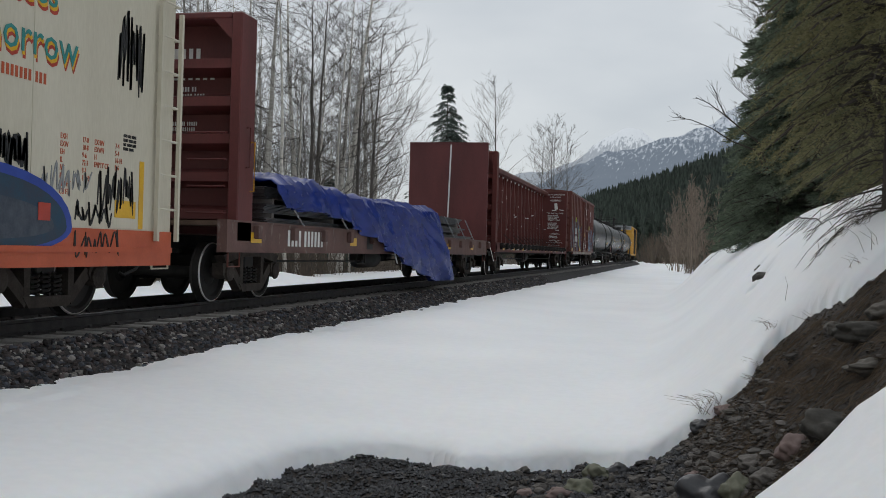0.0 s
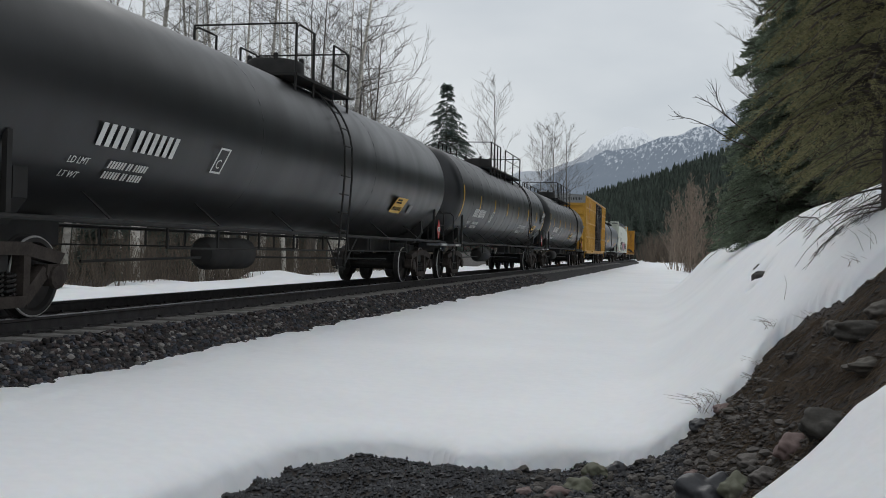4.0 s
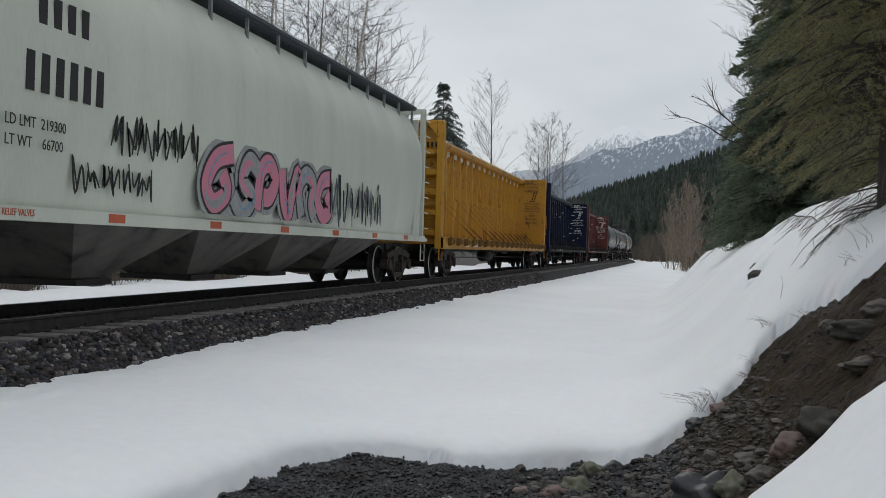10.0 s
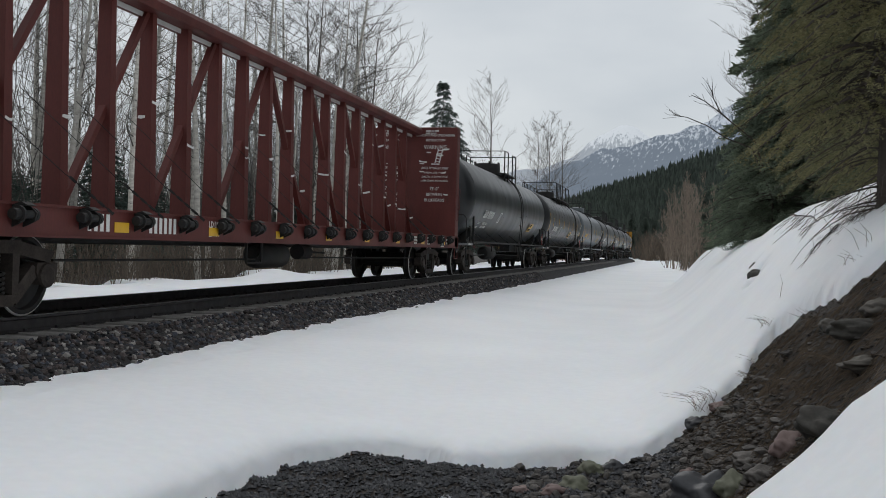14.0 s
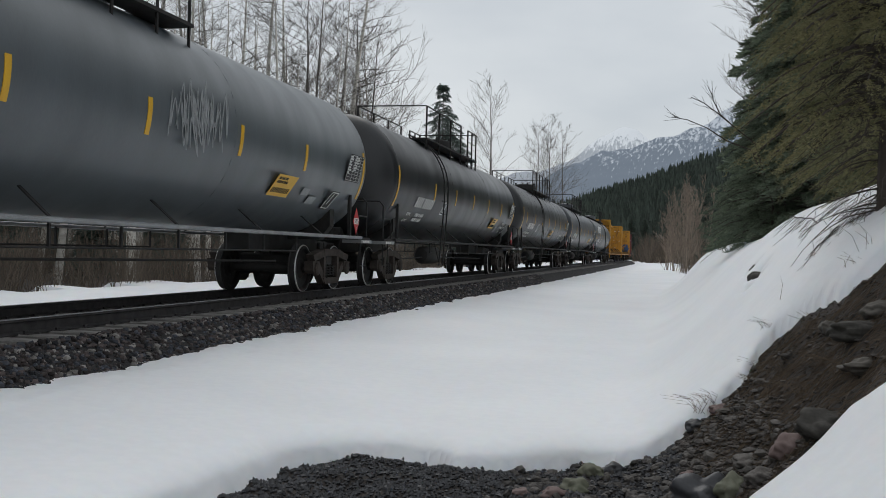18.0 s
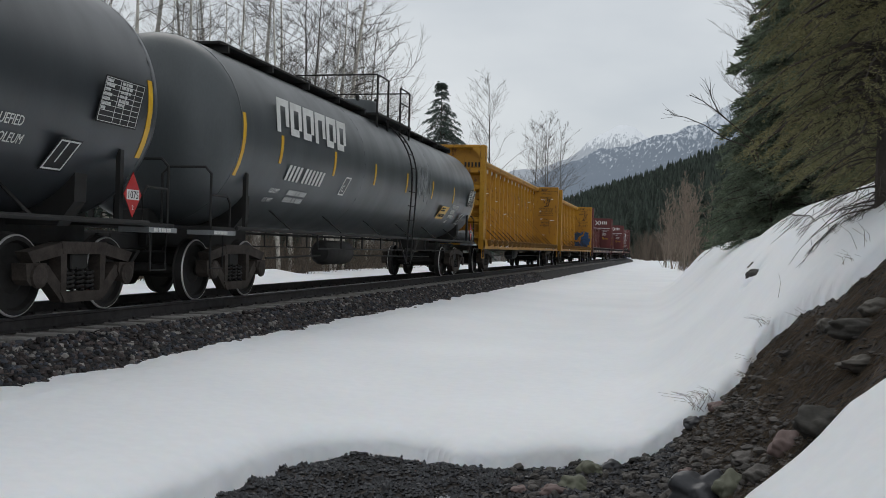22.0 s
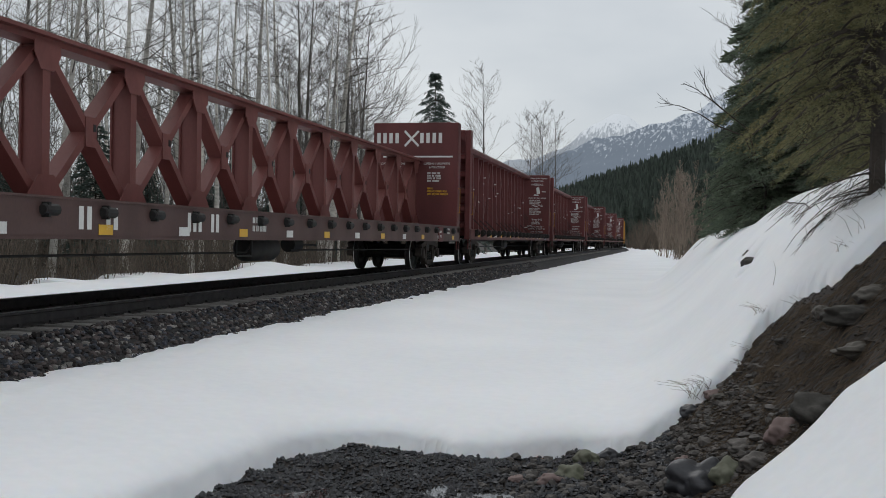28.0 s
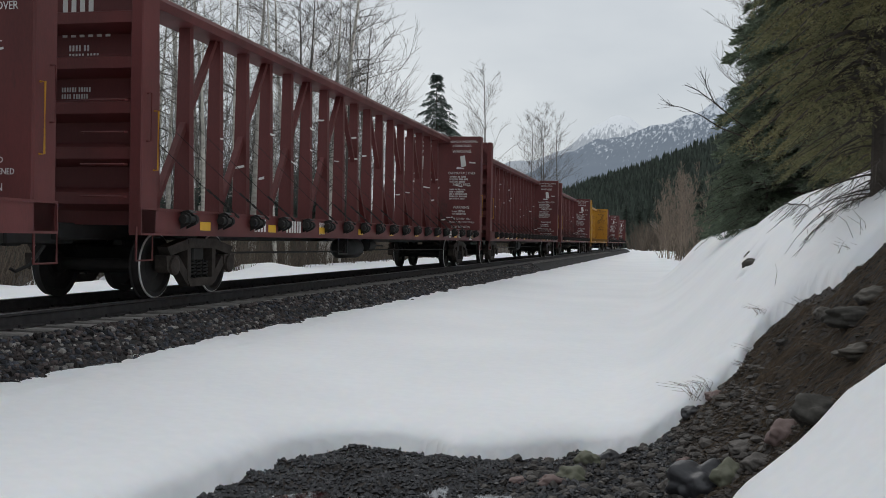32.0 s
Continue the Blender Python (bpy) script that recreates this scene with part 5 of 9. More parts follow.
tagged(part("needle_litter", s, BARK, None), "dark needles and broken twigs on the snow below the cedar", "litter", kind="stuff")

# ---- the train: running gear ----
SPEED = 17.85        # metres a second, towards the camera
HALF = 1.37          # half the width of a car
RW = 0.457           # wheel radius
CARS, WHEELS = [], []
SHARED = {}


def shared(key, make):
    """A mesh that is made once and used again by alike parts."""
    if key not in SHARED:
        SHARED[key] = make()
    return SHARED[key]


def wheelset_mesh():
    s = Shape()
    half = [(0.0, 0.085), (0.60, 0.085), (0.64, 0.14), (0.70, 0.15), (0.735, 0.20), (0.735, 0.36), (0.672, 0.385), (0.672, 0.470), (0.682, 0.483), (0.694, 0.478),
            (0.705, 0.459), (0.805, 0.455), (0.818, 0.447), (0.822, 0.434), (0.822, 0.385), (0.772, 0.36), (0.762, 0.20), (0.80, 0.14), (0.815, 0.09), (1.02, 0.085)]
    prof = [(-u, r) for u, r in reversed(half[1:])] + half
    s.lathe(prof, 40, axis="x")
    me = s.mesh("wheelset", WHEEL, True)
    me.materials.append(TREAD)
    # only the rim edge is bright; tread painted dark for the underframe it mirrors
    for p in me.polygons:
        r = math.hypot(p.center[1], p.center[2])
        p.material_index = 1 if (0.436 < r < 0.4535 and abs(p.center[0]) > 0.79 and len(p.vertices) == 4) else 0
    return me


def side_frame_mesh():
    s = Shape()
    for a in (-1, 1):
        s.plate([(a * 0.74, 0.60), (a * 1.10, 0.60), (a * 1.08, 0.42), (a * 1.01, 0.36), (a * 0.80, 0.36), (a * 0.72, 0.50)], -0.09, 0.09)
        s.plate([(a * 0.96, 0.60), (a * 1.06, 0.72), (a * 0.40, 0.84), (a * 0.36, 0.70)], -0.08, 0.08)
        s.plate([(a * 0.82, 0.50), (a * 0.68, 0.58), (a * 0.34, 0.28), (a * 0.42, 0.16)], -0.07, 0.07)
        s.plate([(a * 0.34, 0.28), (a * 0.44, 0.28), (a * 0.46, 0.74), (a * 0.34, 0.74)], -0.075, 0.075)
        s.lathe([(0.085, 0.135), (0.12, 0.13), (0.135, 0.09)], 12, (0, a * 0.889, RW), axis="x")
    s.plate([(-0.46, 0.84), (0.46, 0.84), (0.42, 0.70), (-0.42, 0.70)], -0.085, 0.085)
    s.plate([(-0.46, 0.27), (0.46, 0.27), (0.36, 0.15), (-0.36, 0.15)], -0.08, 0.08)
    return s.mesh("side_frame", SIDEFRAME)


def spring_mesh():
    s = Shape()
    for y in (-0.2, 0, 0.2):
        s.tube([(0.055 * math.cos(a * 1.05), y + 0.08 * math.sin(a * 1.05), 0.28 + a * 0.0085) for a in range(0, 30)], 0.018, 5)
    return s.mesh("spring_group", WHEEL)


def bolster_mesh():
    s = Shape()
    s.soft_box(-1.02, 1.02, -0.17, 0.17, 0.50, 0.72, 0.03)
    s.lathe([(0.72, 0.2), (0.80, 0.2)], 16, axis="z")
    for y in (-0.5, 0.5):
        s.beam((-0.8, y, 0.38), (0.8, y, 0.38), 0.10, 0.12)
        s.beam((-0.7525, y, 0.38), (-0.7525, y * 0.92, 0.5), 0.12)
        s.beam((0.7525, y, 0.38), (0.7525, y * 0.92, 0.5), 0.12)
    return s.mesh("bogie", UNDER)


def bogie(root, y):
    b = part("bogie", shared("bolster", bolster_mesh), None, root, "black cast steel bogie", pose(0, y, 0))
    for x in (1.0, -1.0):
        part("side_frame", shared("frame", side_frame_mesh), None, b, at=pose(x, 0, 0))
        part("spring_group", shared("spring", spring_mesh), None, b, at=pose(x, 0, 0))
    for dy in (-0.889, 0.889):
        w = part("wheelset", shared("wheels", wheelset_mesh), None, b, "steel wheels with bright worn rims", pose(0, dy, RW))


def coupler_mesh():
    s = Shape()
    s.soft_box(-0.10, 0.10, 0.30, 1.4, 0.74, 0.98, 0.02)
    s.soft_box(-0.17, 0.13, 0.06, 0.34, 0.72, 1.0, 0.04)
    s.soft_box(0.06, 0.19, -0.12, 0.16, 0.72, 1.0, 0.04)
    s.tube([(0.28, 0.5, 0.72), (0.30, 0.2, 0.50), (0.24, 0.0, 0.42), (0.2, -0.05, 0.46)], 0.022, 6)
    return s.mesh("coupler", UNDER)


def gear(root, length, pivot, sill=True, reservoir=True):
    """Bogies, couplers, centre sill and brake gear."""
    bogie(root, pivot)
    bogie(root, length - pivot)
    cm = shared("coupler", coupler_mesh)
    part("coupler", cm, None, root, at=pose(0, 0, 0))
    part("coupler", cm, None, root, at=pose(0, length, 0, 0, 0, 180))
    if sill:
        s = Shape()
        s.soft_box(-0.22, 0.22, 0.9, length - 0.9, 0.80, 1.02, 0.02)
        for i in range(6):
            y = pivot + 1.6 + i * (length - 2 * pivot - 3.2) / 5
            s.box(-1.2, 1.2, y - 0.05, y + 0.05, 0.90, 1.02)
        part("centre_sill", s, UNDER, root)
    if reservoir:
        y = length * 0.5 - 2.2
        s = Shape().lathe([(y, 0.05), (y + 0.03, 0.16), (y + 0.12, 0.22), (y + 1.2, 0.22), (y + 1.29, 0.16), (y + 1.32, 0.05)], 16, (0.75, 0, 0.66))
        part("air_reservoir", s, UNDER, root, "black brake air reservoir", smooth=True)
        s = Shape()
        s.lathe([(0, 0.04), (0.02, 0.15), (0.5, 0.15), (0.52, 0.05)], 14, (0.55, y + 2.6, 0.72))
        s.tube([(0.55, y + 3.1, 0.72), (0.55, y + 4.2, 0.70)], 0.022)
        part("brake_cylinder", s, UNDER, root, smooth=True)
        s = Shape()
        s.tube([(0.95, pivot + 1.2, 0.62), (0.95, y - 0.3, 0.60), (0.9, y + 0.1, 0.78)], 0.018)
        s.tube([(0.85, y + 2.0, 0.62), (0.85, length - pivot - 1.2, 0.58)], 0.018)
        part("brake_rod", s, UNDER, root)
        s = Shape()
        for yy in (y - 0.9, y - 0.3):
            s.beam((1.05, yy, 0.95), (1.05, yy, 0.55), 0.03)
        s.beam((1.05, y - 0.9, 0.55), (1.05, y - 0.3, 0.55), 0.03)
        part("rod_hanger", s, UNDER, root)


def rungs(name, root, x, y0, y1, zs, material, across="y", r=0.014):
    """Grab irons: a bent round bar for each height."""
    for z in zs:
        if across == "y":
            pts = [(x, y0, z), (x + 0.06, y0, z), (x + 0.06, y1, z), (x, y1, z)]
        else:
            pts = [(y0, x, z), (y0, x - 0.06, z), (y1, x - 0.06, z), (y1, x, z)]
        part(name, Shape().tube(pts, r, 5), material, root)


def stirrup(root, x, y, material):
    s = Shape()
    s.tube([(x, y - 0.2, 0.98), (x, y - 0.2, 0.56), (x, y + 0.2, 0.56), (x, y + 0.2, 0.98)], 0.016, 5)
    part("step", s, material, root)


# ---- lumber flats with a centre beam ----
INSTR_A = [("LOADING AND UNLOADING", 0.105, 4.22), ("INSTRUCTION", 0.105, 4.07), ("WARNING", 0.17, 3.84), ("AVOID TIPPING ACCIDENT", 0.11, 3.23), ("BY KEEPING LOAD AT ABOUT", 0.08, 3.10),
           ("SAME LEVEL ON EACH SIDE OF CAR", 0.08, 2.98), ("DURING LOADING AND UNLOADING", 0.08, 2.86), ("73'-0\"", 0.14, 2.60), ("BETWEEN", 0.13, 2.43), ("BULKHEADS", 0.13, 2.26)]
INSTR_B = [("LOADING & UNLOADING", 0.11, 4.28), ("INSTRUCTIONS", 0.11, 4.13), ("WARNING", 0.16, 3.92), ("CAR MAY FALL OVER", 0.12, 3.18), ("SAFETY FIRST", 0.12, 2.78), ("WARNING", 0.14, 1.98),
           ("ARE SECURED AND", 0.09, 1.60), ("WINCHES ARE TIGHTENED", 0.09, 1.48), ("73'-0\" BETWEEN", 0.11, 1.31), ("BULKHEADS", 0.11, 1.16)]


def ladder_icon(root, x, y, z, material, solid):
    s = Shape()
    if solid:
        s.plate([(x - 0.02, z), (x + 0.16, z + 0.05), (x + 0.1, z + 0.42), (x - 0.06, z + 0.38)], y, y + 0.004, "xz")
        s.plate([(x - 0.2, z - 0.06), (x + 0.1, z - 0.06), (x + 0.05, z - 0.02), (x - 0.16, z + 0.02)], y, y + 0.004, "xz")
    else:
        for dx in (0, 0.13):
            s.beam((x + dx, y, z), (x + dx + 0.10, y, z + 0.42), 0.03, 0.006, (0, 1, 0))
        for i in range(5):
            s.beam((x + 0.01 + i * 0.022, y, z + 0.06 + i * 0.08), (x + 0.15 + i * 0.022, y, z + 0.04 + i * 0.08), 0.02, 0.006, (0, 1, 0))
        s.beam((x - 0.12, y, z - 0.03), (x + 0.14, y, z - 0.03), 0.03, 0.006, (0, 1, 0))
    part("warning_sign", s, material, root)


def bulkhead(root, y, lead, material, top=4.50, depth=0.42, floor=1.0, words=None, ink=WHITE, solid_icon=False, mark=None, mark_ink=WHITE):
    """An end wall: flat towards the load, ribbed on the outside. lead: it stands at the lead end."""
    o = -1 if lead else 1                       # outward direction along the car
    yi, yo = y, y + o * depth                   # inner face, outer face
    lo, hi = sorted((yi, yi + o * 0.03))
    b = part("bulkhead", Shape().box(-HALF + 0.01, HALF - 0.01, lo, hi, floor, top - 0.02), material, root, "steel end bulkhead, ribbed outside")
    a, c = sorted((yi + o * 0.032, yo))
    for x in (-1, 1):
        s = Shape()
        x0, x1 = sorted((x * (HALF - 0.17), x * HALF))
        s.soft_box(x0, x1, a, c, floor - 0.12, top, 0.025)
        part("corner_post", s, material, b)
        s = Shape()
        s.plate([(x * (HALF - 0.175), top - 0.42), (x * (HALF - 0.175), top - 0.1), (x * (HALF - 0.48), top - 0.1)], yo - o * 0.02, yo - o * 0.06, "xz")
        part("gusset", s, material, b)
    s = Shape()
    s.soft_box(-HALF + 0.175, HALF - 0.175, a, c, top - 0.10, top, 0.02)
    part("top_cap", s, material, b)
    for z in (1.28, 1.85, 2.42, 2.99, 3.56):
        s = Shape()
        q = yi + o * depth * 0.8
        l2, h2 = sorted((yi + o * 0.034, q))
        s.quadbox([(-HALF + 0.175, yi + o * 0.034, z - 0.1), (HALF - 0.175, yi + o * 0.034, z - 0.1), (HALF - 0.175, q, z - 0.02), (-HALF + 0.175, q, z - 0.02)],
                  [(-HALF + 0.175, yi + o * 0.034, z + 0.2), (HALF - 0.175, yi + o * 0.034, z + 0.2), (HALF - 0.175, q, z + 0.12), (-HALF + 0.175, q, z + 0.12)])
        part("rib", s, material, b)
    s = Shape()
    l2, h2 = sorted((yi + o * depth * 0.8, yo - o * 0.01))
    s.box(-0.62, -0.52, l2, h2, floor + 0.1, top - 0.1)
    part("ladder_post", s, material, b)
    rungs("rung", b, yo, HALF - 0.8, HALF - 0.2, (1.35, 1.75, 2.15, 2.55), material, "x") if lead else rungs("rung", b, yo + 0.06, HALF - 0.8, HALF - 0.2, (1.35, 1.75, 2.15, 2.55), material, "x")
    for z0 in (1.7, 2.05):
        s = Shape().tube([(HALF, y + o * 0.12, z0), (HALF + 0.06, y + o * 0.12, z0), (HALF + 0.06, y + o * 0.12, z0 + 0.75), (HALF, y + o * 0.12, z0 + 0.75)] if z0 < 2 else
                         [(HALF, y + o * 0.3, z0), (HALF + 0.06, y + o * 0.3, z0), (HALF + 0.06, y + o * 0.3, z0 + 0.6), (HALF, y + o * 0.3, z0 + 0.6)], 0.013, 5)
        part("grab_iron", s, YELLOW if material in (MAROON, OXIDE) and z0 < 2 else material, b)
    if mark and lead:
        bars("car_mark", mark, 0.20, mark_ink, b, facing_lead(0.0, yi - 0.036 - 0.0, 3.72))
        bars("data_lines", [[4, 2], [5, 4], [4, 3]], 0.075, mark_ink, b, facing_lead(0.1, yi - 0.036, 3.25))
        bars("data_lines", [[6, 5], [4, 6], [3, 5]], 0.06, mark_ink, b, facing_lead(0.0, yi - 0.036, 2.72))
    if lead and words is INSTR_A and mark_ink is INK:
        lettering("caution_words", "CAUTION", 0.11, INK, b, facing_lead(-1.2, yo - 0.012, top - 0.085))
    if words and not lead:
        face = yi - 0.006
        for cx in (-0.70, 0.70):
            for text, size, z in words:
                lettering("instruction_words", text, size, ink, b, facing_lead(cx, face, z), "CENTER", 0.86 if len(text) < 22 else 0.62)
            ladder_icon(b, cx, face, 3.42, ink, solid_icon)
            if words is INSTR_B:
                bars("instruction_lines", [[3, 4, 2, 5], [6, 2, 4, 4], [5, 3, 6]], 0.06, ink, b, facing_lead(cx - 0.42, face, 3.06))
                bars("instruction_lines", [[5, 3, 2, 5], [4, 2, 8], [3, 2, 8, 4], [5, 4, 4, 4], [3, 7, 5]], 0.055, ink, b, facing_lead(cx - 0.42, face, 2.62))
                bars("instruction_lines", [[2, 3, 4, 3], [4, 6, 4]], 0.055, ink, b, facing_lead(cx - 0.32, face, 1.85))
            else:
                bars("instruction_lines", [[5, 3, 4], [4, 6]], 0.05, ink, b, facing_lead(cx - 0.3, face, 4.36))
    return b


def scrap_mesh(i):
    rng = random.Random(i)
    s = Shape()
    w, h = rng.uniform(0.10, 0.26), rng.uniform(0.02, 0.045)
    t = rng.uniform(-0.03, 0.03)
    s.plate([(0, 0), (w * 0.5, t * 0.4 - 0.01), (w, t), (w * 0.97, t + h), (w * 0.6, t + h * 0.8), (0.01, h)], 0, 0.004, "xz")
    return s.mesh("wrap_scrap", WHITE)


def winch_mesh(material):
    """A strap winch: bracket plates, a hollow-ended drum and a ratchet ring."""
    s = Shape()
    s.lathe([(-0.20, 0.052), (-0.195, 0.058), (-0.12, 0.058), (-0.115, 0.085), (-0.085, 0.085), (-0.08, 0.045), (0.12, 0.045), (0.125, 0.066), (0.16, 0.066)], 14, (0.02, 0, 0))
    s.lathe([(-0.202, 0.03), (-0.2005, 0.03)], 10, (0.02, 0, 0))
    for y in (-0.075, 0.10):
        s.plate([(-0.075, 0.10), (0.0, 0.09), (0.085, 0.02), (0.06, -0.07), (-0.075, -0.13)], y, y + 0.018, "xz")
    s.plate([(-0.075, 0.10), (0.02, 0.125), (0.09, 0.09), (0.02, 0.085)], -0.06, 0.09, "xz")
    return s.mesh("strap_winch", material)


def centre_beam(name, length, material, label, words, ink, scraps=WHITE, tape=STRIPE, mark=None, seed=1, solid=False, cables=True, smear=False):
    """A lumber flat: end bulkheads and a truss of posts down its middle."""
    rng = random.Random(seed)
    root = tagged(new(name), label, "railcar", "cars of the freight train")
    gear(root, length, 3.16)
    ya, yb = 1.28, length - 1.28
    m = [[4], [6]]
    bulkhead(root, ya, True, material, words=words, mark=[[4, 6]] if ink is INK else m, mark_ink=ink)
    rear = bulkhead(root, yb, False, material, words=words, ink=ink, solid_icon=solid)
    s = Shape()
    s.box(-HALF + 0.1, HALF - 0.1, ya + 0.01, yb - 0.01, 1.10, 1.15)
    s.box(-0.42, 0.42, ya + 0.02, yb - 0.02, 1.15, 1.19)
    part("deck", s, material, root, "scuffed steel deck")
    for x in (-1, 1):
        s = Shape()
        s.channel(x * HALF, 0.86, length - 0.86, 0.875, 1.225)
        sill = part("side_sill", s, material, root)
        wm = shared(("winch", material.name), lambda: winch_mesh(UNDER if material is not YELLOW else mat("rusty_winch", (0.27, 0.15, 0.03), (0.085, 0.045, 0.025), rough=0.8, scale=9)))
        for i in range(19):
            part("strap_winch", wm, None, sill, at=pose(x * (HALF + 0.075), ya + 0.7 + i * 1.155, 1.10))
        if x > 0:
            for i in range(9):
                y = ya + 1.2 + i * 2.45
                if tape is not None:
                    part("reflector", Shape().box(HALF + 0.003, HALF + 0.007, y, y + 0.32, 0.955, 1.075), tape, sill, "yellow reflective square")
            bars("car_mark", [[4]], 0.20, WHITE, sill, side(HALF + 0.004, ya + 3.1, 0.96))
            bars("car_number", [[6]], 0.20, WHITE, sill, side(HALF + 0.004, ya + 4.45, 0.96))
            for text, z in (("LD LMT  225100", 1.075), ("LT WT    60900", 0.945)):
                lettering("weight_words", text if seed == 1 else text[:6], 0.13, WHITE if ink is WHITE else INK, sill, side(HALF + 0.004, ya + 6.1, z), squeeze=0.9)
            bars("data_lines", [[5, 4], [4, 6], [5, 3]], 0.05, WHITE, sill, side(HALF + 0.004, ya + 17.6, 1.10))
            bars("data_lines", [[5, 4], [4, 6], [5, 3]], 0.05, WHITE, sill, side(HALF + 0.004, ya + 19.0, 1.10))
            q = part("test_plate", Shape().box(HALF + 0.004, HALF + 0.012, length - 3.2, length - 2.75, 0.86, 1.20), INK, sill, "black test data plate")
            part("plate_border", Shape().box(HALF + 0.012, HALF + 0.015, length - 3.17, length - 2.78, 0.90, 0.93).box(HALF + 0.012, HALF + 0.015, length - 3.17, length - 2.78, 1.15, 1.17)
                 .box(HALF + 0.012, HALF + 0.015, length - 3.0, length - 2.98, 0.90, 1.16), WHITE, q)
            lettering("jack_words", "JACK", 0.075, WHITE if ink is WHITE else INK, sill, side(HALF + 0.004, length - 2.45, 1.08))
            lettering("jack_words", "HERE", 0.075, WHITE if ink is WHITE else INK, sill, side(HALF + 0.004, length - 2.45, 0.98))
    for y in (1.0, length - 1.0):
        stirrup(root, HALF - 0.02, y, material)
    # truss
    n = 20
    step = (yb - ya) / n
    top = Shape()
    top.plate([(-0.27, 4.26), (-0.30, 4.38), (-0.27, 4.45), (-0.18, 4.50), (0.18, 4.50), (0.27, 4.45), (0.30, 4.38), (0.27, 4.26)], ya + 0.004, yb - 0.004, "xz")
    chord = part("top_chord", top, material, root)
    # snow light on the chord's far flange, added as pale strips between posts
    if material is not MAROON:
        high = 0.15 if material in (YELLOW, NAVY) else 0.07
        lm = shared(("flange_light", high), lambda: Shape().box(-0.02, 0.0, 0.14, step - 0.14, 4.256 - high, 4.256).mesh("chord_liner", SNOWLIT))
        for i in range(n):
            part("chord_liner", lm, None, chord, "pale strip put in for snow light on the chord flange", pose(0, ya + i * step, 0))
    pm = shared(("post", material.name), lambda: Shape().quadbox([(-0.14, -0.085, 0), (0.14, -0.085, 0), (0.14, 0.085, 0), (-0.14, 0.085, 0)], [(-0.095, -0.062, 3.12), (0.095, -0.062, 3.12), (0.095, 0.062, 3.12), (-0.095, 0.062, 3.12)]).mesh("post", material))
    for i in range(1, n):
        p = part("post", pm, None, root, at=pose(0, ya + i * step, 1.188))
        for k in range(2 if scraps is not None else 0):
            if rng.random() < 0.6:
                z = rng.uniform(0.7, 2.4)
                part("wrap_scrap", shared(("scrap", (i + k) % 6), lambda: scrap_mesh((i + k) % 6)), None, p, "torn white plastic scrap", pose(-0.1, -0.089, z, 0, rng.uniform(-8, 8), 0) if rng.random() < 0.5 else
                     pose(0.142 - z * 0.014, -0.06, z, 0, rng.uniform(-8, 8), 90))
    for i in range(0, n, 2):
        front = i < n / 2
        a, c = (i, i + 2) if front else (i + 2, i)
        y0, y1 = ya + a * step, ya + c * step
        d = 0.10 if front else -0.10
        part("brace", Shape().beam((0, y0 + d, 1.26), (0, y1 - d, 4.25), 0.09, 0.11, (1, 0, 0)), material, root)
    if cables:
        def cable():
            c = Shape().tube([(0.16, -1.15, 1.45), (HALF - 0.35, -0.34, 0.40), (HALF - 0.3, -0.30, 0.36)], 0.005, 4)
            a, b = Vector((HALF - 0.3, -0.30, 0.36)), Vector((HALF + 0.06, 0.0, -0.03))
            for q in range(9):
                c.beam(a.lerp(b, q / 9 - 0.02), a.lerp(b, (q + 1) / 9 + 0.02), 0.032 if q % 2 else 0.012, 0.012 if q % 2 else 0.032)
            return c.mesh("tie_down_cable", UNDER)
        cm = shared("cable", cable)
        for i in range(1, 17):
            if rng.random() < 0.8:
                part("tie_down_cable", cm, None, root, at=pose(0, ya + 1.2 + i * 1.155, 1.20))
    if scraps is not None:
        for k in range(16):
            part("wrap_scrap", shared(("scrap", k % 6), lambda: scrap_mesh(k % 6)), None, rear, at=pose(rng.uniform(-1.25, 1.0), yb - 0.007, rng.uniform(1.5, 3.9), 0, rng.uniform(-6, 6), 0))
    if smear:
        for k in range(60):
            x0, z0 = rng.uniform(-1.3, 1.0), 1.25 + rng.random() ** 1.6 * 0.95
            part("spray_paint", Shape().plate([(x0, z0), (x0 + rng.uniform(0.1, 0.35), z0 + rng.uniform(-0.1, 0.1)), (x0 + rng.uniform(0.2, 0.4), z0 + rng.uniform(0.1, 0.4)), (x0 + 0.04, z0 + rng.uniform(0.2, 0.4))],
                 yb - 0.006 - 0.0004 * k, yb - 0.002, "xz"), SPRAY_BLUE if k % 5 else SPRAY_NAVY, rear)
    return root, length


SPRAY_BLUE = mat("blue_spray_paint", (0.02, 0.085, 0.22), (0.015, 0.04, 0.11), rough=0.6, scale=8, bump=0)
SPRAY_PALE = mat("pale_blue_spray_paint", (0.16, 0.32, 0.45), (0.08, 0.2, 0.34), rough=0.6, scale=8, bump=0)
SPRAY_SLATE = mat("slate_spray_paint", (0.06, 0.075, 0.10), (0.03, 0.04, 0.06), rough=0.6, scale=8, bump=0)
SPRAY_NAVY = mat("dark_navy_spray_paint", (0.02, 0.03, 0.055), (0.01, 0.05, 0.09), rough=0.55, scale=5, bump=0)
SPRAY_WASH = mat("washed_grey_paint", (0.34, 0.32, 0.29), (0.16, 0.08, 0.06), rough=0.7, scale=2.5, fine=12, bump=0)
SPRAY_GREY = mat("grey_spray_paint", (0.30, 0.31, 0.31), (0.22, 0.23, 0.24), rough=0.6, scale=8, bump=0)
SPRAY_LIME = mat("lime_spray_paint", (0.45, 0.52, 0.06), rough=0.6, bump=0)
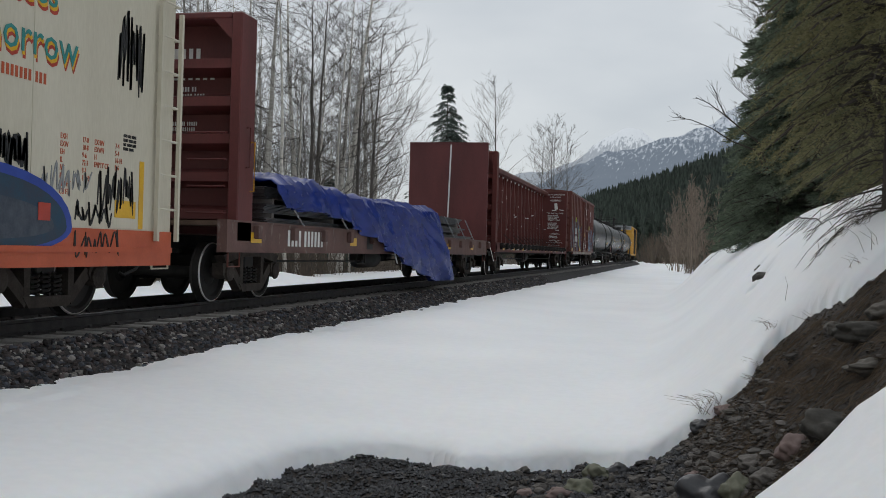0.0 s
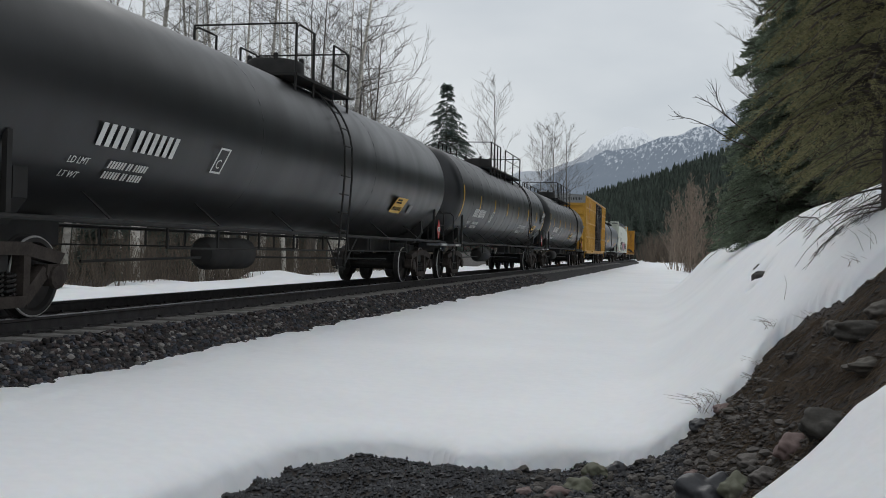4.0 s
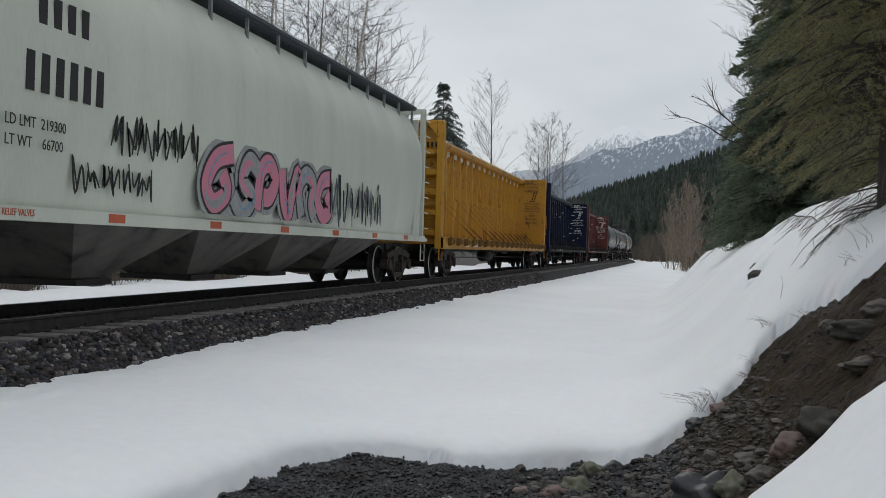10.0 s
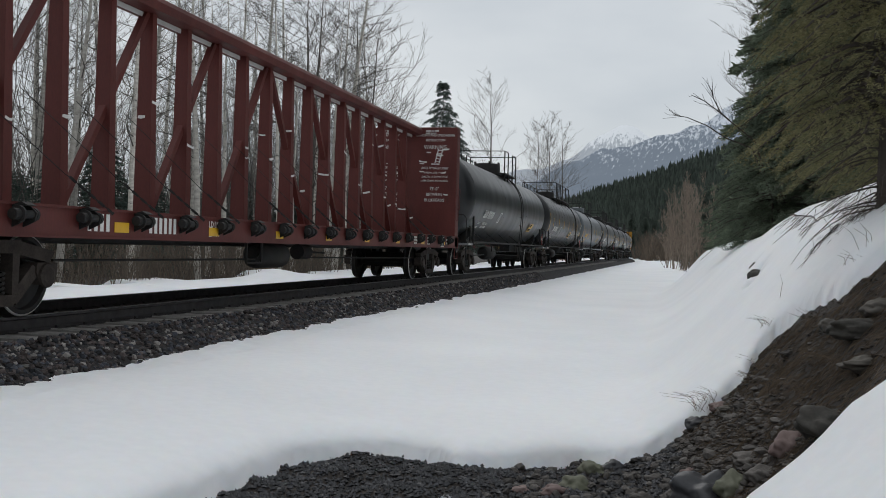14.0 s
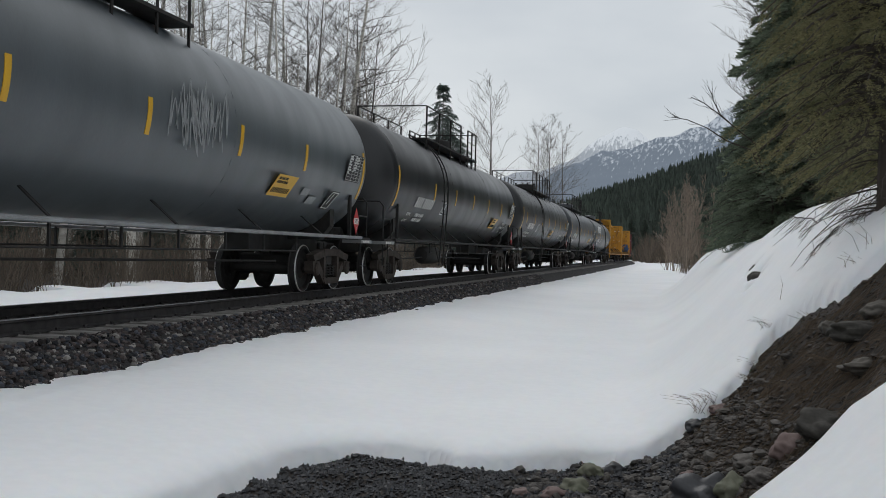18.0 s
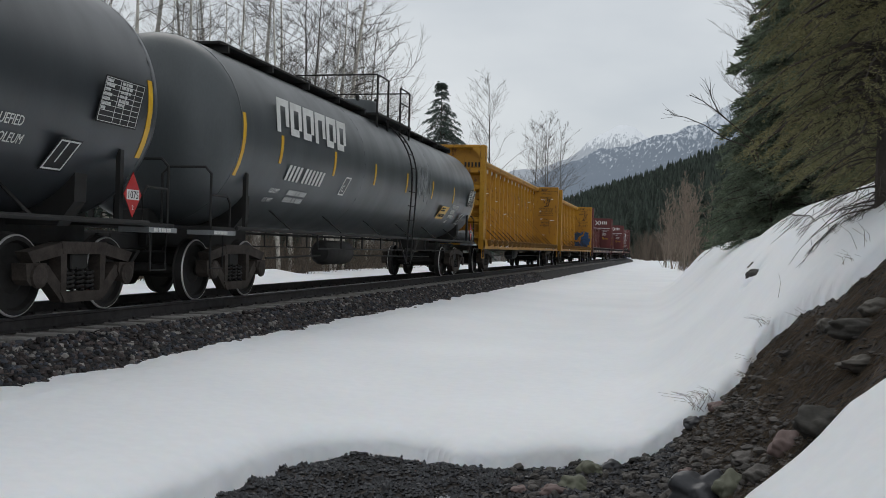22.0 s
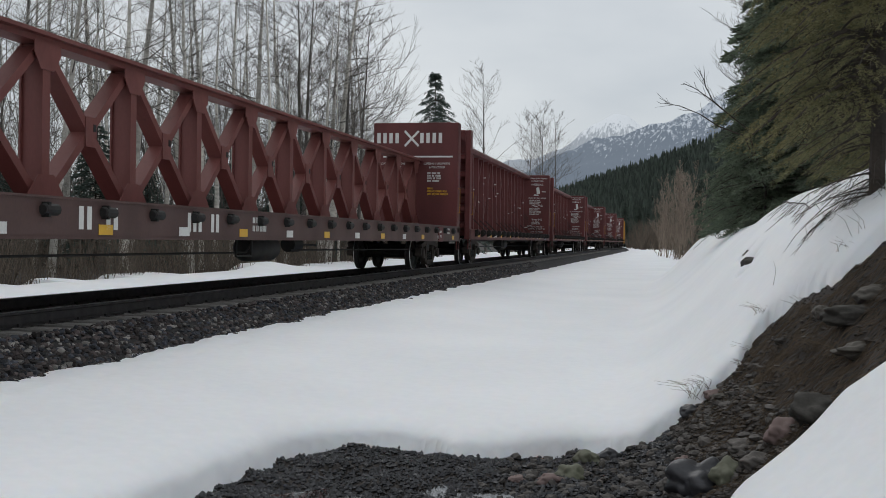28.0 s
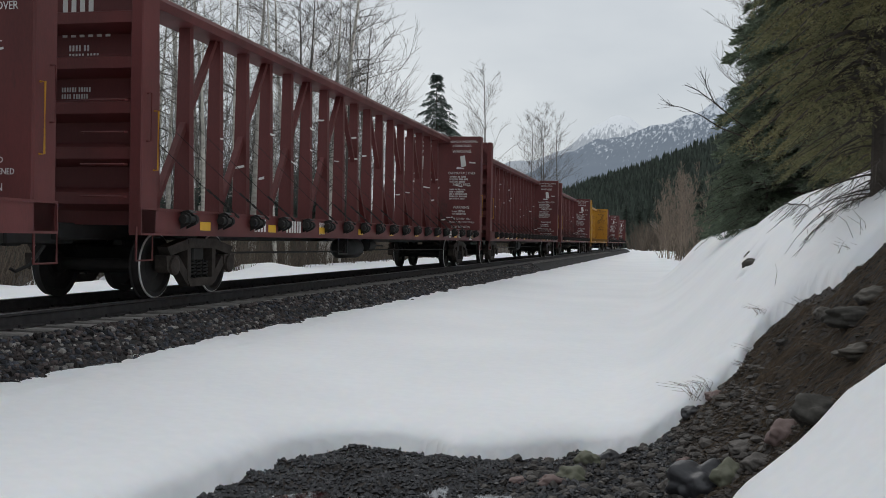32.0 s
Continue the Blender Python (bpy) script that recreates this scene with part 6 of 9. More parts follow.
SPRAY_PINK = mat("pink_spray_paint", (0.55, 0.16, 0.24), (0.45, 0.2, 0.26), rough=0.6, scale=8, bump=0)
SPRAY_TEAL = mat("teal_spray_paint", (0.03, 0.25, 0.24), rough=0.6, bump=0)


def curve(points, n=7):
    """A smooth line through points in a plane."""
    p = [points[0]] + list(points) + [points[-1]]
    out = []
    for a, b, c, d in zip(p, p[1:], p[2:], p[3:]):
        for i in range(n):
            t = i / n
            out.append(tuple(0.5 * (2 * b[k] + (c[k] - a[k]) * t + (2 * a[k] - 5 * b[k] + 4 * c[k] - d[k]) * t * t + (3 * b[k] - a[k] - 3 * c[k] + d[k]) * t ** 3) for k in (0, 1)))
    return out + [tuple(points[-1])]


def ribbon(shape, line, half, x0, x1, lowest=-9.0, taper=0.0):
    """A flat painted line on a car's side, from depth x0 out to x1."""
    k, m = len(shape.v), len(line)
    for i, (y, z) in enumerate(line):
        a, b = line[max(0, i - 1)], line[min(m - 1, i + 1)]
        dy, dz = b[0] - a[0], b[1] - a[1]
        d = math.hypot(dy, dz) or 1
        w = half * (1 - taper * abs(2 * i / (m - 1) - 1) ** 3)
        ny, nz = -dz / d * w, dy / d * w
        for s_, x in ((1, x0), (1, x1), (-1, x1), (-1, x0)):
            shape.v.append((x, y + s_ * ny, max(lowest, z + s_ * nz)))
    for i in range(m - 1):
        a = k + 4 * i
        for j in range(4):
            shape.f.append((a + j, a + (j + 1) % 4, a + 4 + (j + 1) % 4, a + 4 + j))
    shape.f += [(k, k + 1, k + 2, k + 3), (k + 4 * m - 4, k + 4 * m - 1, k + 4 * m - 2, k + 4 * m - 3)]
    return shape


def strokes(root, colour, y0, z0, w, h, n, x, seed, width=0.05, name="graffiti"):
    """A sprayed tag: quick looping strokes on a car's side."""
    rng = random.Random(seed)
    for i in range(n):
        a, c = y0 + w * i / n, w / n * 1.05
        pts = [(a + c * (0.1 + 0.16 * k) + rng.uniform(-0.3, 0.3) * c, z0 + h * ((0.08, 0.92)[(k + i) % 2] + rng.uniform(-0.3, 0.3) * (1 if k % 3 else 0.4))) for k in range(6)]
        part(name, ribbon(Shape(), curve(pts, 5), width / 2, x - 0.004, x + 0.002 + 0.0006 * (i % 3), taper=0.5), colour, root)


LETTER_LINES = (
    ((0.1, 0.05), (0.2, 0.8), (0.5, 1.0), (0.78, 0.7), (0.6, 0.35), (0.35, 0.3)), ((0.15, 0.95), (0.28, 0.3), (0.5, 0.05), (0.62, 0.45), (0.85, 0.98), (0.92, 0.5)),
    ((0.2, 0.0), (0.12, 0.6), (0.45, 0.95), (0.82, 0.75), (0.68, 0.3), (0.85, 0.0)), ((0.88, 0.98), (0.35, 0.85), (0.12, 0.4), (0.4, 0.05), (0.78, 0.25), (0.58, 0.6)),
    ((0.1, 0.25), (0.45, 0.0), (0.78, 0.3), (0.38, 0.6), (0.55, 1.0), (0.92, 0.85)))


def blobs(root, colours, y0, z0, w, h, n, x, seed, name="graffiti", halo=None, line=None, glint=None):
    """A sprayed piece: fat overlapping letters with a dark line, a pale halo, glints and inner strokes."""
    rng = random.Random(seed)
    for i in range(n):
        a, c = y0 + w * i / n, w / n * 1.12
        lean, swing = rng.uniform(-0.12, 0.18), rng.uniform(-0.06, 0.06)
        pts = [(a + c * u + lean * c * v, z0 + 0.10 * h + h * (0.82 * v + swing * u)) for u, v in LETTER_LINES[(i + seed) % 5]]
        path = curve(pts, 6)
        fat = min(c * 0.19, h * 0.15)
        d = x + 0.0012 * (i % 2)
        part(name, ribbon(Shape(), path, fat + 0.13, x - 0.006, d + 0.001, z0), halo or SPRAY_GREY, root)
        part(name, ribbon(Shape(), path, fat + 0.045, x - 0.006, d + 0.004, z0), line or INK, root)
        fill = part(name, ribbon(Shape(), path, fat, x - 0.006, d + 0.007, z0), colours[i % len(colours)], root)
        m = len(path)
        cut = path[int(m * 0.1):int(m * 0.5)]
        part("graffiti_shade", ribbon(Shape(), [(p - 0.3 * fat, q - 0.2 * fat) for p, q in path[int(m * 0.45):int(m * 0.92)]], fat * 0.42, x, d + 0.009, z0, 0.7), colours[(i + 1) % len(colours)], fill)
        part("graffiti_glint", ribbon(Shape(), [(p + 0.45 * fat, q + 0.25 * fat) for p, q in cut], fat * 0.10, x, d + 0.0105, z0, 0.8), glint or SPRAY_PALE, fill)


# ---- tank cars ----
def tank_car(name, length, material, label, bands=True, table=True, seed=1, stripe=STRIPE, mark=([4, 6],), mark_ink=WHITE, words=(), placard=True, board=False, logo=None, tags=0, dome_at=0.54, long_walk=True, walk_to="front", first_stripe=2.9, gap=2.68, ladder_at=None, scribble=None):
    R, ZC = 1.47, 2.58
    rng = random.Random(seed)
    root = tagged(new(name), label, "tank car", "cars of the freight train")
    gear(root, length, 2.12, sill=False, reservoir=False)
    ya, yb = 0.58, length - 0.58
    prof = [(ya + 0.74 * (1 - math.cos(math.pi / 2 * k / 9)), max(0.03, R * math.sin(math.pi / 2 * k / 9))) for k in range(10)]
    body = prof + [(length - u, r) for u, r in reversed(prof)]
    shell = part("tank_shell", Shape().lathe(body, 64, (0, 0, ZC)), material, root, smooth=True)

    def on(y, z, lift=0.012):
        """A pose that lies on the near side of the shell."""
        a = math.asin(max(-1, min(1, (z - ZC) / R)))
        up = Vector((-math.sin(a), 0, math.cos(a)))
        out = Vector((math.cos(a), 0, math.sin(a)))
        p = Vector((0, y, ZC)) + out * (R + lift)
        return Matrix(((0, up.x, out.x, p.x), (1, up.y, out.y, p.y), (0, up.z, out.z, p.z), (0, 0, 0, 1)))

    def arc(y0, y1, a0, a1, lift, n=8):
        """A curved patch on the shell between two angles."""
        s = Shape()
        for i in range(n):
            b0, b1 = radians(a0 + (a1 - a0) * i / n), radians(a0 + (a1 - a0) * (i + 1) / n)
            q = []
            for b in (b0, b1):
                q.append([(math.cos(b) * (R + d), yy, ZC + math.sin(b) * (R + d)) for d in (0.0, lift) for yy in (y0, y1)])
            k = len(s.v)
            if i == 0:
                s.v += [q[0][0], q[0][1], q[0][3], q[0][2]]
                s.f.append((0, 1, 2, 3))
                k = 4
            s.v += [q[1][0], q[1][1], q[1][3], q[1][2]]
            s.f += [(k - 4 + j, k - 4 + (j + 1) % 4, k + (j + 1) % 4, k + j) for j in range(4)]
        s.f.append(tuple(len(s.v) - 4 + j for j in range(4)))
        return s
    seams = [ya + 0.74 + i * (yb - ya - 1.48) / 12 for i in range(13)] if bands else [ya + 0.74, length * 0.36, length * 0.64, yb - 0.74]
    for y in seams:
        part("weld_band", arc(y - 0.02, y + 0.02, -100, 100, 0.007 if bands else 0.004, 20), material, shell)
    if stripe is not None:
        inner = [first_stripe + gap * i for i in range(8) if first_stripe + gap * i < length - 2.2]
        for y in [1.4] + inner + [length - 1.4]:
            part("reflector_stripe", arc(y - 0.05, y + 0.05, -15 if y in inner else -28, 3 if y in inner else 10, 0.008, 5), stripe, shell, "yellow reflective stripe")
    # saddles and stub sills
    for y in (2.3, length - 2.3):
        s = Shape()
        s.plate([(-1.12, 1.68), (-1.12, 1.30), (-0.9, 1.02), (0.9, 1.02), (1.12, 1.30), (1.12, 1.68), (0.8, 1.5), (-0.8, 1.5)], y - 0.12, y + 0.12, "xz")
        part("saddle", s, UNDER, root)
        a, c = (0.8, 4.3) if y < 5 else (length - 4.3, length - 0.8)
        part("stub_sill", Shape().soft_box(-0.24, 0.24, a, c, 0.78, 1.35, 0.03), UNDER, root)
    # end platforms, hoops, side rails
    for e, o in ((0.55, 1), (length - 0.55, -1)):
        p = part("end_platform", Shape().box(-1.38, 1.38, min(e, e + o * 0.8), max(e, e + o * 0.8), 1.05, 1.10), UNDER, root)
        part("platform_edge", Shape().box(1.0, 1.42, min(e, e + o * 0.72), max(e, e + o * 0.72), 0.98, 1.045), STEEL, p)
        for x in (1.32, -1.32):
            part("hand_rail", Shape().tube([(x, e + o * 0.08, 1.1), (x, e + o * 0.08, 1.85), (x * 0.93, e + o * 0.08, 1.95), (x * 0.5, e + o * 0.08, 1.95), (x * 0.42, e + o * 0.08, 1.85), (x * 0.42, e + o * 0.08, 1.1)], 0.02, 6), UNDER, p)
            part("hand_rail", Shape().tube([(x, e + o * 0.1, 1.55), (x, e + o * 0.62, 1.55), (x, e + o * 0.72, 1.45), (x, e + o * 0.72, 1.1)], 0.018, 6), UNDER, p)
            part("step", Shape().tube([(x, e + o * 0.1, 1.05), (x, e + o * 0.1, 0.5), (x, e + o * 0.5, 0.5), (x, e + o * 0.5, 1.05)], 0.016, 5), UNDER, p)
            part("jacket_post", Shape().box(x - 0.03, x + 0.03, min(e + o * 1.22, e + o * 1.30), max(e + o * 1.22, e + o * 1.30), 1.1, 1.95), UNDER, p)
        bars("data_lines", [[4, 2, 4, 4]], 0.045, WHITE, p, side(1.424, e if o > 0 else e - 0.6, 0.99))
    for x in (1.42, -1.42):
        part("side_rail", Shape().tube([(x, 1.3, 1.09), (x, length - 1.3, 1.09)], 0.032, 8), STEEL if material is GREY else UNDER, root)
        part("lower_rail", Shape().tube([(x * 0.98, 4.9, 0.80), (x * 0.98, length - 4.9, 0.80)], 0.014, 5), UNDER, root)
        for i in range(9):
            y = 4.9 + i * (length - 9.8) / 8
            part("rail_post", Shape().beam((x * 0.98, y, 0.80), (x * 0.98, y, 1.08), 0.03), UNDER, root)
        for i in range(6):
            y = 3.6 + i * (length - 7.2) / 5
            part("rail_bracket", Shape().beam((x, y, 1.09), (x * 0.62, y + 0.1, 1.49), 0.05, 0.012), UNDER, root)
    # bottom fittings
    y = length * 0.5 - 3.6
    part("air_reservoir", Shape().lathe([(y, 0.05), (y + 0.04, 0.18), (y + 0.15, 0.25), (y + 1.5, 0.25), (y + 1.61, 0.18), (y + 1.65, 0.05)], 16, (0.75, 0, 0.72)), UNDER, root, smooth=True)
    part("brake_rod", Shape().tube([(0.8, 3.9, 0.62), (0.8, y - 0.1, 0.66)], 0.02).tube([(0.6, y + 1.7, 0.66), (0.6, length - 3.9, 0.60)], 0.02), UNDER, root)
    # dome, platform and railings on top
    yc, zt = length * dome_at, ZC + R
    lo, hi, yl = {"front": (4.3, 2.6, yc - 4.1), "far_front": (5.2, 2.0, yc - 4.9), "back": (2.6, 4.4, yc + 4.15)}[walk_to] if long_walk else (1.5, 1.5, ladder_at or yc)
    dome = part("dome", Shape().lathe([(zt - 0.1, 0.56), (zt + 0.34, 0.56), (zt + 0.40, 0.52), (zt + 0.44, 0.30), (zt + 0.46, 0.1)], 24, (0, yc, 0), axis="z"), UNDER if material is BLACK else material, root, "round valve housing", smooth=True)
    for k in range(4):
        a = k * math.pi / 2 + 0.4
        part("lid_bolt", Shape().lathe([(zt + 0.32, 0.05), (zt + 0.48, 0.05), (zt + 0.5, 0.03)], 8, (0.5 * math.cos(a), yc + 0.5 * math.sin(a), 0), axis="z"), UNDER, dome)
    pf = part("top_platform", Shape().box(-1.05, 1.05, yc - lo, yc - 0.62, zt - 0.12, zt - 0.07).box(-1.05, 1.05, yc + 0.62, yc + hi, zt - 0.12, zt - 0.07).box(0.62, 1.05, yc - 0.62, yc + 0.62, zt - 0.12, zt - 0.07).box(-1.05, -0.62, yc - 0.62, yc + 0.62, zt - 0.12, zt - 0.07), UNDER, root)
    for x in (1.0, -1.0):
        for dy in ([-lo + 0.05 + (lo - 0.6) * k / 3 for k in range(4)] + [0.55 + (hi - 0.6) * k / 2 for k in range(3)] if long_walk else (-1.45, -0.55, 0.55, 1.45)):
            part("rail_post", Shape().tube([(x, yc + dy, zt - 0.5), (x, yc + dy, zt + 0.82)], 0.026, 6), UNDER, pf)
        part("hand_rail", Shape().tube([(x, yc + 0.55, zt + 0.45), (x, yc + hi - 0.05, zt + 0.45)], 0.018, 5), UNDER, pf)
        part("hand_rail", Shape().tube([(x, yc + 0.55, zt + 0.82), (x, yc + hi - 0.2, zt + 0.82), (x, yc + hi - 0.05, zt + 0.74)], 0.02, 6), UNDER, pf)
        part("hand_rail", Shape().tube([(x, yc - lo + 0.05, zt + 0.74), (x, yc - lo + 0.2, zt + 0.82), (x, yc - 0.55, zt + 0.82)], 0.02, 6), UNDER, pf)
    part("hand_rail", Shape().tube([(-1.0, yc - lo + 0.05, zt + 0.82), (1.0, yc - lo + 0.05, zt + 0.82)], 0.018, 5), UNDER, pf)
    part("hand_rail", Shape().tube([(-1.0, yc + hi - 0.05, zt + 0.82), (1.0, yc + hi - 0.05, zt + 0.82)], 0.018, 5), UNDER, pf)
    part("grab_hoop", Shape().tube([(0.0, yc + 1.5, zt), (0.0, yc + 1.7, zt + 0.3), (0.0, yc + 2.1, zt + 0.3), (0.0, yc + 2.2, zt)], 0.018, 5), UNDER, root)
    if board:
        part("running_board", Shape().box(0.15, 0.75, yc + hi, length - 2.0, zt - 0.04, zt + 0.0).box(0.15, 0.75, 2.0, yc - lo, zt - 0.04, zt), UNDER, root)
        for i in range(10):
            y = 2.2 + i * (length - 4.4) / 9
            part("board_bracket", Shape().box(0.1, 0.8, y - 0.03, y + 0.03, zt - 0.16, zt - 0.04), UNDER, root)
    # ladder at the middle of the near side
    for dy in (-0.22, 0.22):
        pts = [(math.cos(radians(b)) * (R + 0.09), yl + dy, ZC + math.sin(radians(b)) * (R + 0.09)) for b in range(72, -1, -8)] + [(R + 0.09, yl + dy, 2.2), (R + 0.02, yl + dy, 1.1), (R - 0.02, yl + dy, 0.45)]
        part("ladder_rail", Shape().tube(pts, 0.02, 5), UNDER, root)
    for k in range(11):
        b = 60 - k * 13
        x, z = (math.cos(radians(b)) * (R + 0.09), ZC + math.sin(radians(b)) * (R + 0.09)) if b > 0 else (R + 0.06 - 0.02 * (k - 4), ZC - 0.35 * (k - 4))
        if z > 0.42:
            part("ladder_rung", Shape().tube([(x, yl - 0.26, z), (x, yl + 0.26, z)], 0.014, 5), UNDER, root)
    for dy in (-0.9, 0.9):
        part("ladder_brace", Shape().tube([(R, yl + dy, 1.05), (R - 0.02, yl + dy * 0.2, 0.5)], 0.016, 5), UNDER, root)
    # lettering
    bars("car_mark", mark, 0.28, mark_ink, shell, on(ya + 2.7, ZC - 0.62, 0.02))
    for k, text in enumerate(("LD LMT   162000 LB  73500 KG", "LT WT    101000 LB  45800 KG", "CPTY LOAD") if seed in (6, 9) else ("LD LMT", "LT WT")):
        lettering("weight_words", text, 0.13, mark_ink, shell, on(ya + 2.35, ZC - 0.84 - 0.15 * k, 0.022), squeeze=0.9)
    if seed not in (6, 9):
        bars("data_lines", [[6, 2, 5], [6, 2, 5]], 0.10, mark_ink, shell, on(ya + 3.15, ZC - 0.84, 0.022))
    plate_box = part("plate_sign", Shape().box(0, 0.32, 0, 0.03, 0, 0.004).box(0, 0.32, 0.37, 0.4, 0, 0.004).box(0, 0.03, 0.03, 0.37, 0, 0.004).box(0.29, 0.32, 0.03, 0.37, 0, 0.004), mark_ink, shell, at=on(ya + 5.6, ZC - 0.7, 0.02))
    lettering("plate_letter", "C", 0.2, mark_ink, shell, on(ya + 5.68, ZC - 0.63, 0.024))
    if logo:
        for k in range(6):
            a, w = k * 0.60, 0.52
            bold = Shape().box(a, a + 0.15, 0.0, 0.56, 0, 0.006).box(a + 0.15, a + w, 0.44, 0.56, 0, 0.006).box(a + w - 0.14, a + w, 0.12, 0.44, 0, 0.006)
            if k % 3:
                bold.box(a + 0.15, a + w - 0.14, 0.0, 0.12, 0, 0.006)
            part("company_mark", bold, WHITE, shell, at=on(ya + 2.05, ZC + 0.12, 0.02))
    if scribble:
        for k in range(3):
            strokes(root, SPRAY_GREY, scribble + 0.25 * k, 2.15 + 0.12 * k, 1.3, 0.6, 4, R + 0.006, seed * 5 + k, 0.022, "sprayed_scribble")
    if logo:
        part("air_cylinder", Shape().lathe([(0.1, 0.05), (0.14, 0.14), (0.24, 0.18), (1.16, 0.18), (1.26, 0.14), (1.3, 0.05)], 16, (0, length - 0.42, 1.30), axis="x"), STEEL, root, "pale steel air cylinder", smooth=True)
    for text, y, z, size in words:
        lettering("contents_words", text, size, WHITE, shell, on(y, z, 0.02), squeeze=0.75)
    yp = length - 4.85 if seed == 2 else length - 5.9 if not long_walk or walk_to == "far_front" else 11.7
    sign = part("emergency_sign", Shape().box(0, 0.86, 0, 0.42, 0, 0.006), STRIPE, shell, "yellow emergency sign", on(yp, ZC - 0.85, 0.03))
    bars("sign_lines", [[3, 4, 4], [8, 6]], 0.05, INK, sign, pose(0.09, 0.33, 0.007))
    bars("sign_number", [[12]], 0.10, INK, sign, pose(0.06, 0.07, 0.007))
    if table:
        t = part("test_table", Shape().box(-0.02, 0.84, -0.02, 0.52, 0, 0.004), INK, shell, "black and white test table", on(length - 2.55, ZC - 0.36, 0.03))
        s = Shape()
        for r in range(9):
            s.box(0, 0.82, r * 0.062, r * 0.062 + 0.006, 0.004, 0.007)
        for c in (0, 0.3, 0.47, 0.64, 0.81):
            s.box(c, c + 0.006, 0, 0.5, 0.004, 0.007)
        part("table_lines", s, WHITE, t)
        bars("table_text", [[6], [8], [5], [7], [6], [8], [4]], 0.036, WHITE, t, pose(0.02, 0.45, 0.005))
        bars("table_text", [[3, 2, 4], [4, 3, 3], [3, 4, 2], [4, 3], [2, 4, 3], [4, 2]], 0.034, WHITE, t, pose(0.34, 0.45, 0.005))
        q = part("inspection_box", Shape().box(0, 0.4, 0, 0.44, 0, 0.005), INK, shell, at=on(length - 3.15, ZC - 0.95, 0.03))
        part("box_lines", Shape().box(0.02, 0.38, 0.02, 0.04, 0.005, 0.008).box(0.02, 0.38, 0.4, 0.42, 0.005, 0.008).box(0.02, 0.04, 0.04, 0.4, 0.005, 0.008).box(0.36, 0.38, 0.04, 0.4, 0.005, 0.008).box(0.17, 0.19, 0.12, 0.4, 0.005, 0.008), WHITE, q)
    if placard:
        for y in (length - 1.7,):
            d = Shape().plate([(y, 1.15), (y + 0.20, 1.42), (y, 1.69), (y - 0.20, 1.42)], 1.43, 1.437)
            d = part("hazard_placard", d, RED, root, "red diamond placard with a white number band")
            part("number_band", Shape().box(1.437, 1.440, y - 0.14, y + 0.14, 1.36, 1.48), WHITE, d)
            lettering("placard_number", "1075", 0.13, INK, d, side(1.4405, y, 1.375), "CENTER")
            lettering("placard_class", "2", 0.08, WHITE, d, side(1.4375, y, 1.24), "CENTER")
    for k in range(tags):
        s = Shape().box(0, rng.uniform(0.25, 0.5), 0, rng.uniform(0.12, 0.25), 0, 0.005)
        part("worn_sticker", s, SPRAY_GREY, shell, at=on(length - 4.6 + k * 0.55 + rng.uniform(0, 0.2), ZC - 0.75 - rng.uniform(0, 0.3), 0.018))
    return root, length


# ---- box cars ----
def ladder(root, x, y0, y1, z0, z1, n, material):
    for i in range(n):
        z = z0 + (z1 - z0) * i / (n - 1)
        part("rung", Shape().tube([(x, y0, z), (x + 0.07, y0, z), (x + 0.07, y1, z), (x, y1, z)], 0.015, 5), material, root)


